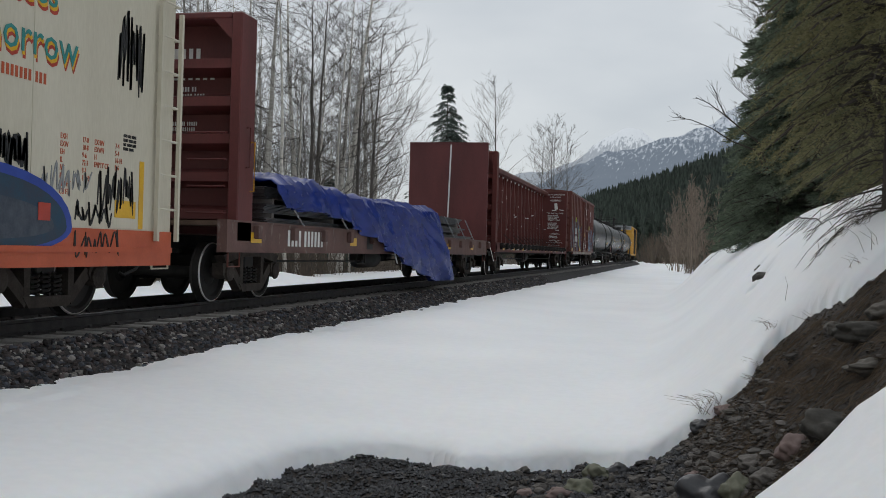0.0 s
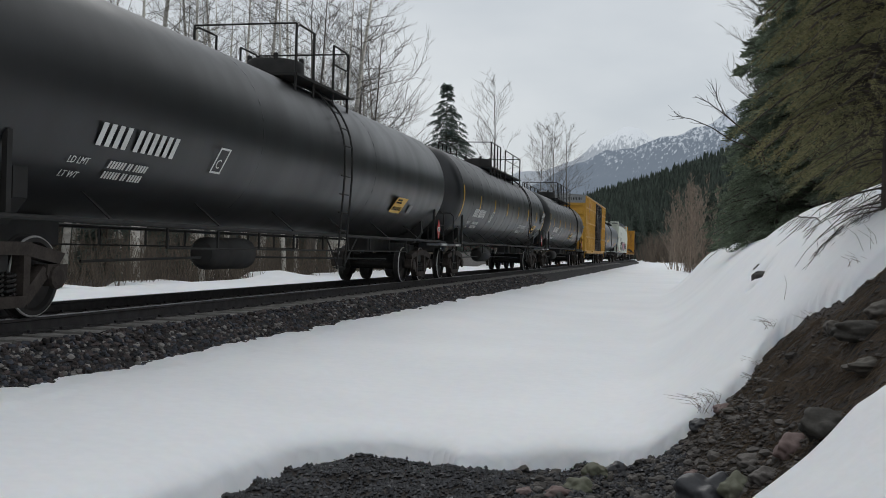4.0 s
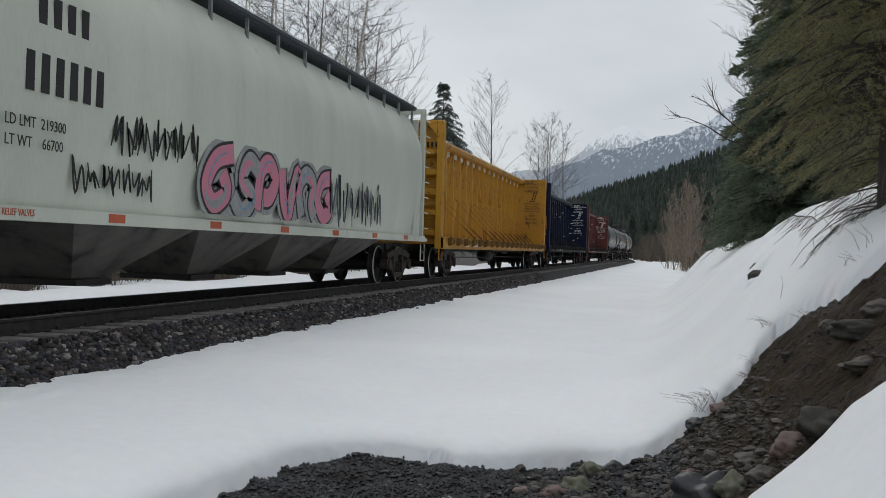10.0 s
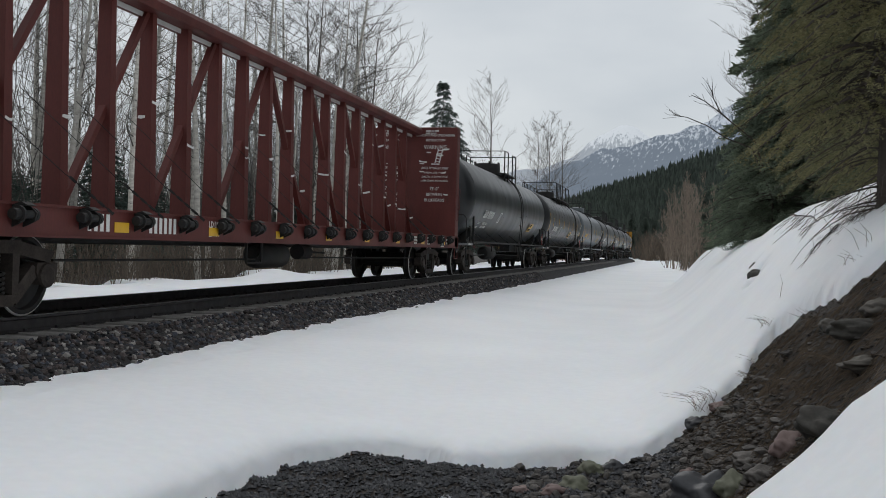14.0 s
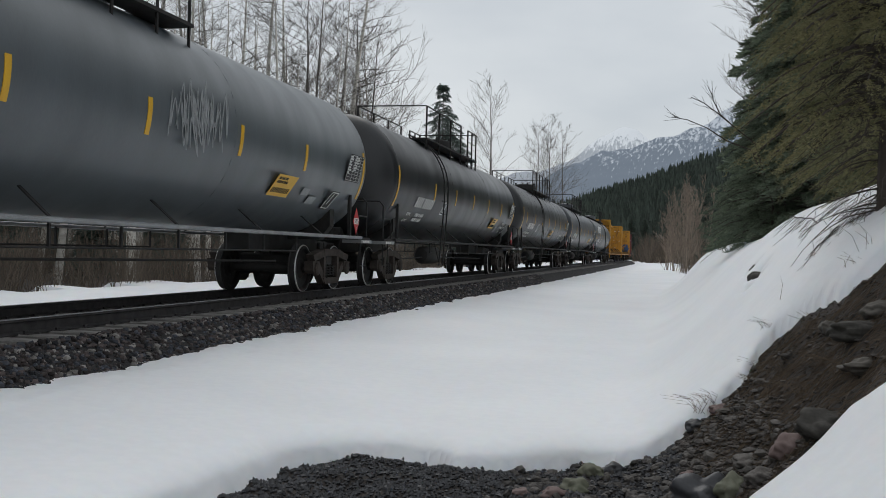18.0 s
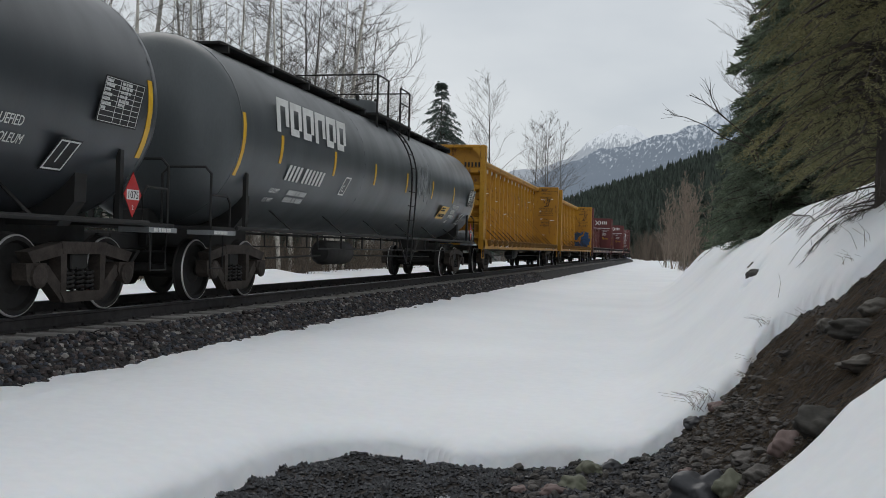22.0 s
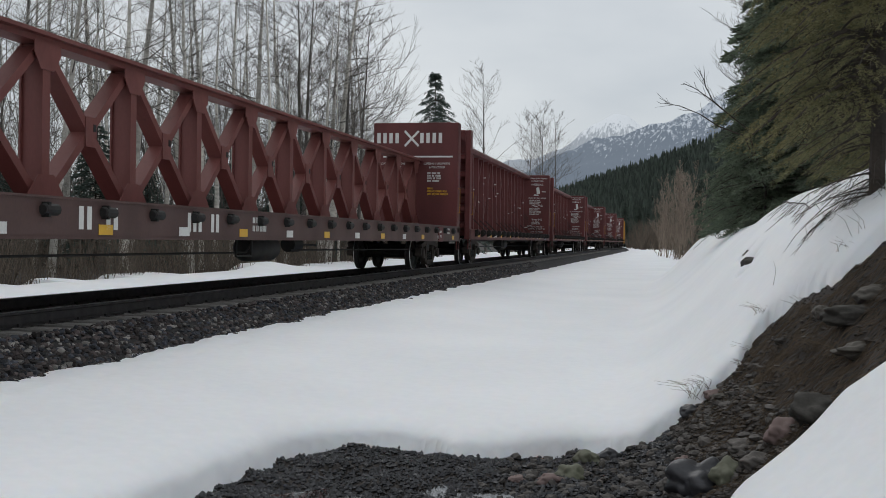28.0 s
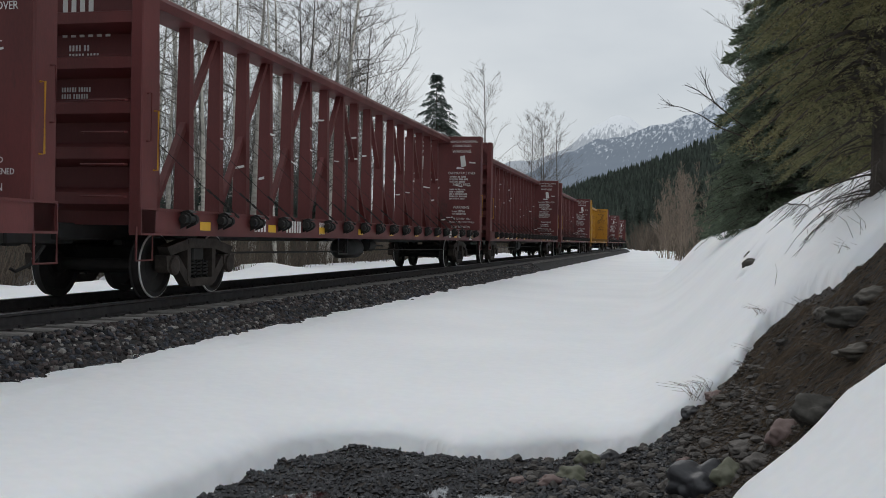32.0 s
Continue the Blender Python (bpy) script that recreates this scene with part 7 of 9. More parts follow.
def box_body(root, length, material, ya, yb, top, roof, ribs, floor=1.02, hw=1.42, end_ribs=7, rail=None):
    """Walls, corrugated ends, roof and side sill of a box car."""
    part("wall", Shape().box(hw - 0.05, hw, ya, yb, floor, top), material, root)
    part("wall", Shape().box(-hw, -hw + 0.05, ya, yb, floor, top), material, root)
    for y, o in ((ya, -1), (yb, 1)):
        lo, hi = sorted((y, y - o * 0.05))
        e = part("end_wall", Shape().box(-hw + 0.05, hw - 0.05, lo, hi, floor, top), material, root)
        for k in range(end_ribs):
            z = floor + 0.25 + k * (top - floor - 0.45) / end_ribs
            h = (top - floor - 0.45) / end_ribs
            s = Shape().quadbox([(-hw + 0.12, y, z), (hw - 0.12, y, z), (hw - 0.12, y, z + h * 0.8), (-hw + 0.12, y, z + h * 0.8)],
                                [(-hw + 0.2, y + o * 0.12, z + h * 0.15), (hw - 0.2, y + o * 0.12, z + h * 0.15), (hw - 0.2, y + o * 0.12, z + h * 0.6), (-hw + 0.2, y + o * 0.12, z + h * 0.6)])
            part("end_rib", s, material, e)
    r = part("roof", Shape().plate([(-hw - 0.02, top), (-hw - 0.02, top + 0.05), (0, top + 0.16), (hw + 0.02, top + 0.05), (hw + 0.02, top)], ya - 0.02, yb + 0.02, "xz"), roof, root)
    part("side_sill", Shape().box(hw - 0.08, hw + 0.015, ya + 1.5, yb - 1.5, floor - 0.16, floor), material, root)
    part("side_sill", Shape().box(-hw - 0.015, -hw + 0.08, ya + 1.5, yb - 1.5, floor - 0.16, floor), material, root)
    part("floor_pan", Shape().box(-hw + 0.05, hw - 0.05, ya, yb, floor - 0.06, floor), UNDER, root)
    rm = shared(("rib", material.name, top), lambda: Shape().quadbox([(0, -0.07, 0), (0, 0.07, 0), (0, 0.07, top - floor - 0.12), (0, -0.07, top - floor - 0.12)],
                                                                     [(0.055, -0.04, 0), (0.055, 0.04, 0), (0.055, 0.04, top - floor - 0.12), (0.055, -0.04, top - floor - 0.12)]).mesh("wall_rib", material))
    for y in ribs:
        part("wall_rib", rm, None, root, at=pose(hw, y, floor + 0.06))
    part("top_rail", Shape().box(hw, hw + 0.05, ya, yb, top - 0.09, top - 0.002), material, root)
    part("bottom_rail", Shape().box(hw, hw + 0.04, ya, yb, floor, floor + 0.06), rail or material, root)


def red_box_car(length):
    root = tagged(new("box_car"), "oxide red ribbed box car with blue graffiti along its side", "railcar", "cars of the freight train")
    gear(root, length, 2.6)
    ya, yb, top, hw = 0.75, length - 0.75, 4.62, 1.42
    d0, d1 = length * 0.5 - 1.0, length * 0.5 + 2.1
    ribs = [ya + 0.15 + i * 0.98 for i in range(9) if ya + 0.15 + i * 0.98 < d0 - 0.1] + [d1 + 0.5 + i * 0.98 for i in range(7) if d1 + 0.5 + i * 0.98 < yb]
    box_body(root, length, OXIDE, ya, yb, top, OXIDE, ribs)
    door = part("door", Shape().box(hw + 0.02, hw + 0.09, d0, d1, 1.12, top - 0.18), OXIDE, root, "sliding door with a grid of ribs")
    for z in (1.75, 2.5, 3.3, 4.0):
        part("door_rib", Shape().box(hw + 0.09, hw + 0.13, d0 + 0.05, d1 - 0.05, z - 0.05, z + 0.05), OXIDE, door)
    for y in (d0 + 0.06, (d0 + d1) / 2 - 0.4, (d0 + d1) / 2 + 0.8, d1 - 0.06):
        part("door_post", Shape().box(hw + 0.09, hw + 0.145, y - 0.05, y + 0.05, 1.14, top - 0.2), OXIDE, door)
    part("door_track", Shape().box(hw + 0.015, hw + 0.12, d0 - 0.4, d1 + 2.6, 1.02, 1.09), OXIDE, root)
    part("lock_bar", Shape().tube([(hw + 0.16, d0 + 0.5, 1.2), (hw + 0.16, d0 + 0.5, 3.6)], 0.02), OXIDE, door)
    x = hw + 0.008
    for a, c, z1, mt_ in ((ya + 0.55, ya + 4.5, 2.9, SPRAY_SLATE), (ya + 4.3, d0 - 1.3, 2.62, SPRAY_BLUE), (ya + 0.02, ya + 0.7, 2.75, SPRAY_GREY), (d0 - 1.5, d0 - 0.15, 2.45, SPRAY_GREY)):
        edge_ = [(a + (c - a) * k / 12, z1 + 0.12 * math.sin(k * 1.7 + a) + 0.06 * math.sin(k * 4.1)) for k in range(13)]
        part("graffiti_ground", Shape().plate([(a, 1.09)] + edge_ + [(c, 1.09)], hw + 0.001, hw + 0.0045), mt_, root)
    blobs(root, [SPRAY_NAVY, SPRAY_NAVY, SPRAY_NAVY], ya + 0.45, 1.1, 4.2, 1.85, 3, x, 10, halo=SPRAY_GREY, glint=SPRAY_GREY)
    blobs(root, [SPRAY_BLUE, SPRAY_BLUE], ya + 4.35, 1.1, 2.3, 1.6, 2, x + 0.004, 12, halo=SPRAY_LIME, line=SPRAY_NAVY)
    for k in range(26):
        part("paint_dot", Shape().plate([(ya + 0.8 + 3.4 * ((k * 0.618) % 1) + 0.05 * math.cos(a), 1.25 + 1.4 * ((k * 0.367) % 1) + 0.06 * math.sin(a)) for a in (0, 1.05, 2.1, 3.14, 4.2, 5.25)], x + 0.001, x + 0.013), SPRAY_BLUE if k % 2 else SPRAY_TEAL, root)
    strokes(root, INK, ya + 6.0, 1.9, 0.6, 0.35, 5, x, 23, 0.03)
    strokes(root, WHITE, d0 - 0.2, 1.15, 1.3, 0.5, 4, x + 0.13, 24, 0.025)
    edge_ = [(d1 + 0.15 + (yb - d1 - 0.25) * k / 14, 2.45 - 0.4 * k / 14 + 0.14 * math.sin(k * 1.9) + 0.06 * math.sin(k * 4.3)) for k in range(15)]
    part("graffiti_ground", Shape().plate([(d1 + 0.15, 1.09)] + edge_ + [(yb - 0.1, 1.09)], hw + 0.001, hw + 0.0045), SPRAY_GREY, root)
    blobs(root, [SPRAY_PALE, SPRAY_PALE], d1 + 0.3, 1.1, yb - d1 - 0.5, 1.4, 5, x, 12, glint=WHITE)
    part("paint_out", Shape().box(hw + 0.001, hw + 0.003, ya + 0.1, d0 - 0.15, 1.1, 1.75), SPRAY_WASH, root, "grey painted-over strip")
    part("paint_out", Shape().box(hw + 0.001, hw + 0.003, d1 + 0.1, yb - 0.1, 1.1, 1.6), SPRAY_WASH, root, "grey painted-over strip")
    for k, (yy, zz) in enumerate(((ya + 3.0, 3.05), (d1 + 2.0, 2.75))):
        part("graffiti_ring", Shape().plate([(yy + 0.16 * math.cos(a * 0.63), zz + 0.15 * math.sin(a * 0.63)) for a in range(10)], x, x + 0.06), SPRAY_LIME, root)
        part("graffiti_hole", Shape().plate([(yy + 0.09 * math.cos(a * 0.63), zz + 0.08 * math.sin(a * 0.63)) for a in range(10)], x, x + 0.064), OXIDE, root)
    s = Shape()
    pts = [(ya + 4.2, 1.3), (ya + 4.4, 2.4), (ya + 4.9, 2.5), (ya + 4.7, 1.5), (ya + 5.5, 1.2)]
    for p, q in zip(pts, pts[1:]):
        s.beam((x + 0.06, *p), (x + 0.06, *q), 0.06, 0.004, (1, 0, 0))
    part("graffiti_stroke", s, SPRAY_LIME, root)
    bars("car_mark", [[2, 2], [3, 3]], 0.34, WHITE, root, side(hw + 0.062, ya + 2.1, 2.15), gap=0.9)
    bars("data_lines", [[2, 3, 5], [2, 2, 5]], 0.09, WHITE, root, side(hw + 0.062, ya + 2.1, 1.45))
    bars("door_lines", [[4, 5], [5, 4], [4, 4]], 0.09, WHITE, door, side(hw + 0.092, d0 + 1.75, 3.85))
    bars("door_lines", [[3, 5], [6]], 0.08, WHITE, door, side(hw + 0.092, d0 + 0.2, 1.5))
    bars("door_lines", [[4, 3], [5, 4]], 0.08, WHITE, door, side(hw + 0.092, d0 + 1.7, 1.45))
    part("door_sticker", Shape().box(hw + 0.09, hw + 0.094, d0 + 0.75, d0 + 0.95, 2.05, 2.3), STRIPE, door)
    part("door_sticker", Shape().box(hw + 0.09, hw + 0.094, d0 + 0.75, d0 + 0.95, 1.75, 2.0), WHITE, door)
    c = Vector((0, d1 + 3.2, 3.6))
    def disc(r):
        return [(c.y + 0.28 * r * math.cos(a * math.pi / 12), c.z + 0.4 * r * math.sin(a * math.pi / 12)) for a in range(24)]
    emblem = part("round_emblem", Shape().plate(disc(1), hw + 0.001, hw + 0.004), WHITE, root, "white round emblem")
    part("emblem_ring", Shape().plate(disc(0.66), hw + 0.002, hw + 0.006), OXIDE, emblem)
    part("emblem_disc", Shape().plate(disc(0.58), hw + 0.003, hw + 0.008), WHITE, emblem)
    part("emblem_cross", Shape().box(hw + 0.004, hw + 0.010, c.y - 0.03, c.y + 0.03, c.z - 0.22, c.z + 0.22).box(hw + 0.004, hw + 0.010, c.y - 0.16, c.y - 0.031, c.z - 0.04, c.z + 0.04).box(hw + 0.004, hw + 0.010, c.y + 0.031, c.y + 0.16, c.z - 0.04, c.z + 0.04), OXIDE, emblem)
    part("paint_out", Shape().box(hw + 0.0155, hw + 0.019, ya + 1.5, yb - 1.5, 0.87, 1.02), SPRAY_WASH, root, "grey dirty sill strip")
    for i, y in enumerate((ya + 0.35, ya + 5.0, d0 + 1.2, d1 + 1.0)):
        part("reflector", Shape().box(hw + 0.062, hw + 0.066, y, y + 0.5, 1.08, 1.25), STRIPE, root)
    bars("car_number", [[2, 6]], 0.17, WHITE, root, facing_lead(-0.1, ya - 0.128, top - 0.22))
    ladder(root, hw, ya + 0.15, ya + 0.6, 1.2, 2.6, 4, OXIDE)
    ladder(root, hw, yb - 0.6, yb - 0.15, 1.2, 2.6, 4, OXIDE)
    for y in (ya + 0.3, yb - 0.3):
        stirrup(root, hw - 0.03, y, UNDER)
    return root, length


def yellow_box_car(length):
    root = tagged(new("box_car"), "tall yellow box car with black plug doors", "railcar", "cars of the freight train")
    gear(root, length, 3.29)
    ya, yb, top, hw = 0.8, length - 0.8, 4.92, 1.42
    d0, d1 = 9.6, 14.4
    ribs = [ya + 0.12 + i * 0.98 for i in range(9)] + [d1 + 0.45 + i * 0.85 for i in range(8) if d1 + 0.45 + i * 0.85 < yb]
    box_body(root, length, BOXYELLOW, ya, yb, top, SPRAY_GREY, ribs, end_ribs=6)
    for z in (2.05, 3.05, 4.1):
        for a, c in ((ya, d0 - 0.1), (d1 + 0.1, yb)):
            part("wall_band", Shape().box(hw, hw + 0.045, a, c, z - 0.05, z + 0.05), BOXYELLOW, root)
    for a, c in ((d0, (d0 + d1) / 2 - 0.01), ((d0 + d1) / 2 + 0.01, d1)):
        door = part("plug_door", Shape().box(hw + 0.01, hw + 0.075, a, c, 1.10, top - 0.12), NIGHT, root, "glossy black plug door with lock rods")
        for k in range(5):
            for j in range(2):
                y0 = a + 0.12 + j * (c - a) / 2
                part("door_panel", Shape().box(hw + 0.075, hw + 0.10, y0, y0 + (c - a) / 2 - 0.2, 1.25 + k * 0.71, 1.25 + k * 0.71 + 0.58), NIGHT, door)
        for y in (a + 0.06, (a + c) / 2, c - 0.06):
            part("lock_rod", Shape().tube([(hw + 0.13, y, 1.05), (hw + 0.13, y, top - 0.2)], 0.026, 6), NIGHT, door)
        bars("door_lines", [[3, 2, 2, 4], [4, 4, 4], [3, 6], [4, 4]], 0.09, WHITE, door, side(hw + 0.104, a + 0.3, 4.45))
        bars("door_lines", [[2, 3, 4, 3], [2, 5, 2], [3, 5]], 0.09, WHITE, door, side(hw + 0.104, a + 0.3, 3.8))
        bars("door_lines", [[4, 2], [5], [3, 3]], 0.07, WHITE, door, side(hw + 0.104, a + 0.35, 1.7))
        part("door_sticker", Shape().box(hw + 0.101, hw + 0.105, a + 1.35, a + 1.6, 2.0, 2.3), WHITE, door)
        part("door_sticker", Shape().box(hw + 0.101, hw + 0.105, a + 1.55, a + 1.68, 1.6, 1.85), ORANGE, door)
        part("crossed_arrows", Shape().beam((hw + 0.103, a + 1.3, 2.4), (hw + 0.103, a + 1.75, 2.85), 0.09, 0.004, (1, 0, 0)).beam((hw + 0.105, a + 1.75, 2.4), (hw + 0.105, a + 1.3, 2.85), 0.09, 0.004, (1, 0, 0)), WHITE, door)
        part("reflector", Shape().box(hw + 0.101, hw + 0.105, a + 0.15, a + 0.3, 1.5, 2.0), STRIPE, door)
    part("door_rail", Shape().box(hw + 0.02, hw + 0.14, d0 - 3.2, d1 + 3.0, 0.98, 1.06), BOXYELLOW, root)
    x = hw + 0.007
    lettering("slogan_words", "next", 0.34, INK, root, side(x, ya + 1.35, 4.0), squeeze=0.9)
    lettering("slogan_words", "load", 0.34, INK, root, side(x, ya + 1.35, 3.72), squeeze=0.9)
    lettering("slogan_words", "any", 0.34, INK, root, side(x, ya + 4.15, 3.72), squeeze=0.9)
    lettering("slogan_words", "road", 0.34, INK, root, side(x, ya + 4.15, 3.44), squeeze=0.9)
    part("road_emblem", Shape().beam((x, ya + 2.5, 4.5), (x, ya + 3.75, 3.15), 0.26, 0.006, (1, 0, 0)), EMBLEM_BLUE, root, "blue and red crossed roads emblem")
    part("road_emblem", Shape().beam((x + 0.004, ya + 3.8, 4.4), (x + 0.004, ya + 2.5, 3.2), 0.26, 0.006, (1, 0, 0)), EMBLEM_RED, root)
    bars("car_mark", [[2, 2], [2, 2, 2]], 0.42, INK, root, side(x, ya + 1.25, 2.75), gap=1.1)
    bars("data_lines", [[2, 3, 6], [2, 2, 5]], 0.13, INK, root, side(x, ya + 1.3, 1.80))
    bars("data_lines", [[4, 3], [3, 4]], 0.06, INK, root, side(x, ya + 4.5, 1.4))
    lettering("slogan_words", "RAILCAR POOLING EXPERTS", 0.36, INK, root, side(x, d1 + 0.75, 3.3), squeeze=0.78)
    part("company_mark", Shape().beam((x, d1 + 2.6, 4.2), (x, d1 + 4.4, 4.0), 0.16, 0.006, (1, 0, 0)).beam((x, d1 + 3.3, 4.1), (x, d1 + 3.3, 3.65), 0.18, 0.006, (1, 0, 0)).beam((x + 0.003, d1 + 3.7, 4.1), (x + 0.003, d1 + 4.3, 3.6), 0.14, 0.006, (1, 0, 0)).beam((x + 0.006, d1 + 4.3, 4.1), (x + 0.006, d1 + 3.7, 3.6), 0.14, 0.006, (1, 0, 0)), EMBLEM_RED, root)
    for y in (ya + 0.7, ya + 3.9, d0 - 0.6, yb - 1.0):
        part("reflector", Shape().box(hw + 0.001, hw + 0.006, y, y + 0.16, 1.35, 1.85), STRIPE, root)
    part("yellow_label", Shape().box(hw + 0.001, hw + 0.006, ya + 1.0, ya + 1.65, 1.12, 1.35), STRIPE, root)
    part("data_plate", Shape().box(hw + 0.001, hw + 0.006, yb - 1.9, yb - 1.4, 1.3, 1.75), INK, root)
    band = part("height_band", Shape().box(-hw + 0.02, hw - 0.02, ya - 0.135, ya - 0.128, top - 0.5, top + 0.02), SPRAY_GREY, root, "white band across the top of the end")
    lettering("height_words", "EXCESS HEIGHT CAR", 0.17, INK, band, facing_lead(-1.25, ya - 0.138, top - 0.30), squeeze=0.8)
    bars("car_number", [[4, 6]], 0.17, INK, band, facing_lead(0.05, ya - 0.138, top - 0.30))
    ladder(root, hw, ya + 0.12, ya + 0.55, 1.2, 2.7, 4, BOXYELLOW)
    ladder(root, hw, yb - 0.55, yb - 0.12, 1.2, 2.9, 5, BOXYELLOW)
    rungs("rung", root, ya - 0.12, 0.75, 1.25, (1.3, 1.7, 2.1, 2.5), BOXYELLOW, "x")
    part("end_platform", Shape().box(-0.7, 0.7, ya - 0.55, ya - 0.14, 1.0, 1.05), BOXYELLOW, root)
    for y in (ya + 0.3, yb - 0.3):
        stirrup(root, hw - 0.03, y, BOXYELLOW)
    return root, length


NIGHT = mat("black_door_paint", (0.012, 0.013, 0.017), rough=0.35, scale=2, wear=(0.05, 0.05, 0.055), wear_at=0.68, bump=0.05)
EMBLEM_BLUE = mat("emblem_blue", (0.02, 0.06, 0.35), rough=0.5, bump=0)
EMBLEM_RED = mat("emblem_red", (0.45, 0.05, 0.03), rough=0.5, bump=0)


def reefer(length):
    root = tagged(new("refrigerator_car"), "cream refrigerator car with an orange lower stripe and graffiti", "railcar", "cars of the freight train")
    gear(root, length, 2.9)
    ya, yb, top, hw = 0.8, length - 0.95, 4.95, 1.44
    box_body(root, length, CREAM, ya, yb, top, CREAM, [], floor=0.76, hw=hw, rail=ORANGE)
    part("stripe", Shape().box(hw + 0.001, hw + 0.020, ya, yb, 0.60, 1.02), ORANGE, root, "faded orange stripe")
    for y in (4.2, 8.0, 15.8, 19.6):
        part("wall_seam", Shape().box(hw, hw + 0.006, y, y + 0.03, 1.04, top - 0.1), CREAM, root)
    for text, yy, zz in (("places", yb - 3.6, 3.2), ("tomorrow", yb - 4.1, 2.66)):
        lettering("slogan_words", text, 0.5, EMBLEM_RED, root, side(hw + 0.002, yy, zz), squeeze=0.95)
        lettering("slogan_words", text, 0.5, STRIPE, root, side(hw + 0.005, yy - 0.015, zz + 0.035), squeeze=0.95)
        lettering("slogan_words", text, 0.5, SPRAY_TEAL, root, side(hw + 0.008, yy - 0.03, zz + 0.07), squeeze=0.95)
    bars("address_shape", [[8, 3]], 0.11, ORANGE, root, side(hw + 0.003, yb - 3.4, 2.46))
    for k, row in enumerate((("EXH", "17-0", "EXHW", "7-4"), ("EXW", "10-8", "EXWH", "5-4"), ("EH", "9-6", "H", "16-10"), ("IL", "72-3", "EMPTY CG", "8-6"), ("IW", "9-1", "", ""), ("IH", "11-10", "", ""), ("FLR HT", "", "", ""), ("CU FT", "", "", ""))):
        for text, dy in zip(row, (0, 0.4, 0.63, 1.05)):
            if text:
                lettering("dimension_words", text, 0.085, ORANGE, root, side(hw + 0.003, yb - 2.37 + dy, 1.95 - k * 0.083), squeeze=0.75)
    bars("data_lines", [[4, 3, 5], [5, 4, 3], [3, 5, 4], [5, 5]], 0.035, INK, root, side(hw + 0.003, yb - 1.15, 2.1))
    strokes(root, INK, yb - 1.65, 1.25, 0.75, 0.42, 6, hw + 0.006, 3, 0.03)
    strokes(root, INK, yb - 1.3, 2.75, 0.55, 0.75, 5, hw + 0.006, 4, 0.04)
    strokes(root, INK, yb - 2.1, 1.08, 0.7, 0.2, 5, hw + 0.006, 5, 0.03)
    strokes(root, INK, yb - 3.4, 1.6, 0.5, 0.3, 5, hw + 0.006, 6)
    strokes(root, SPRAY_GREY, yb - 2.7, 1.4, 0.9, 0.25, 5, hw + 0.006, 7, 0.025)
    strokes(root, INK, yb - 2.1, 0.72, 0.9, 0.26, 4, hw + 0.024, 8, 0.02)
    for k, (g, c_) in enumerate(((0.10, EMBLEM_BLUE), (0.0, SPRAY_NAVY), (-0.22, SPRAY_SLATE))):
        ring = [(math.cos(radians(a)), math.sin(radians(a))) for a in range(0, 360, 10)]
        part("graffiti", Shape().plate([(yb - 4.2 + (1.95 + g) * (abs(p) ** 0.7) * (1 if p > 0 else -1), max(0.80 + 0.02 * k, 1.02 + (0.52 + g) * (q if q > 0 else q * 0.5))) for p, q in ring], hw + 0.020, hw + 0.022 + 0.002 * k), c_, root)
    part("red_patch", Shape().box(hw + 0.028, hw + 0.032, yb - 2.75, yb - 2.55, 1.08, 1.26), EMBLEM_RED, root)
    part("yellow_label", Shape().box(hw + 0.001, hw + 0.006, yb - 0.78, yb - 0.68, 1.04, 1.85), STRIPE, root)
    part("yellow_label", Shape().box(hw + 0.001, hw + 0.005, yb - 1.3, yb - 0.85, 1.16, 1.36), STRIPE, root)
    ladder(root, hw, yb - 0.42, yb - 0.02, 1.3, 4.3, 8, CREAM)
    for y, c in ((yb - 0.44, CREAM), (yb + 0.06, CREAM)):
        part("ladder_rail", Shape().beam((hw + 0.06, y, 0.9), (hw + 0.06, y, 3.8), 0.05), c, root)
    part("ladder_rail", Shape().beam((hw - 0.25, yb + 0.22, 0.9), (hw - 0.25, yb + 0.22, 3.85), 0.05), ORANGE, root)
    for k in range(7):
        part("rung", Shape().tube([(hw - 0.75, yb + 0.22, 1.2 + k * 0.4), (hw - 0.25, yb + 0.22, 1.2 + k * 0.4)], 0.015, 5), ORANGE, root)
    stirrup(root, hw - 0.02, yb - 0.2, CREAM)
    return root, length


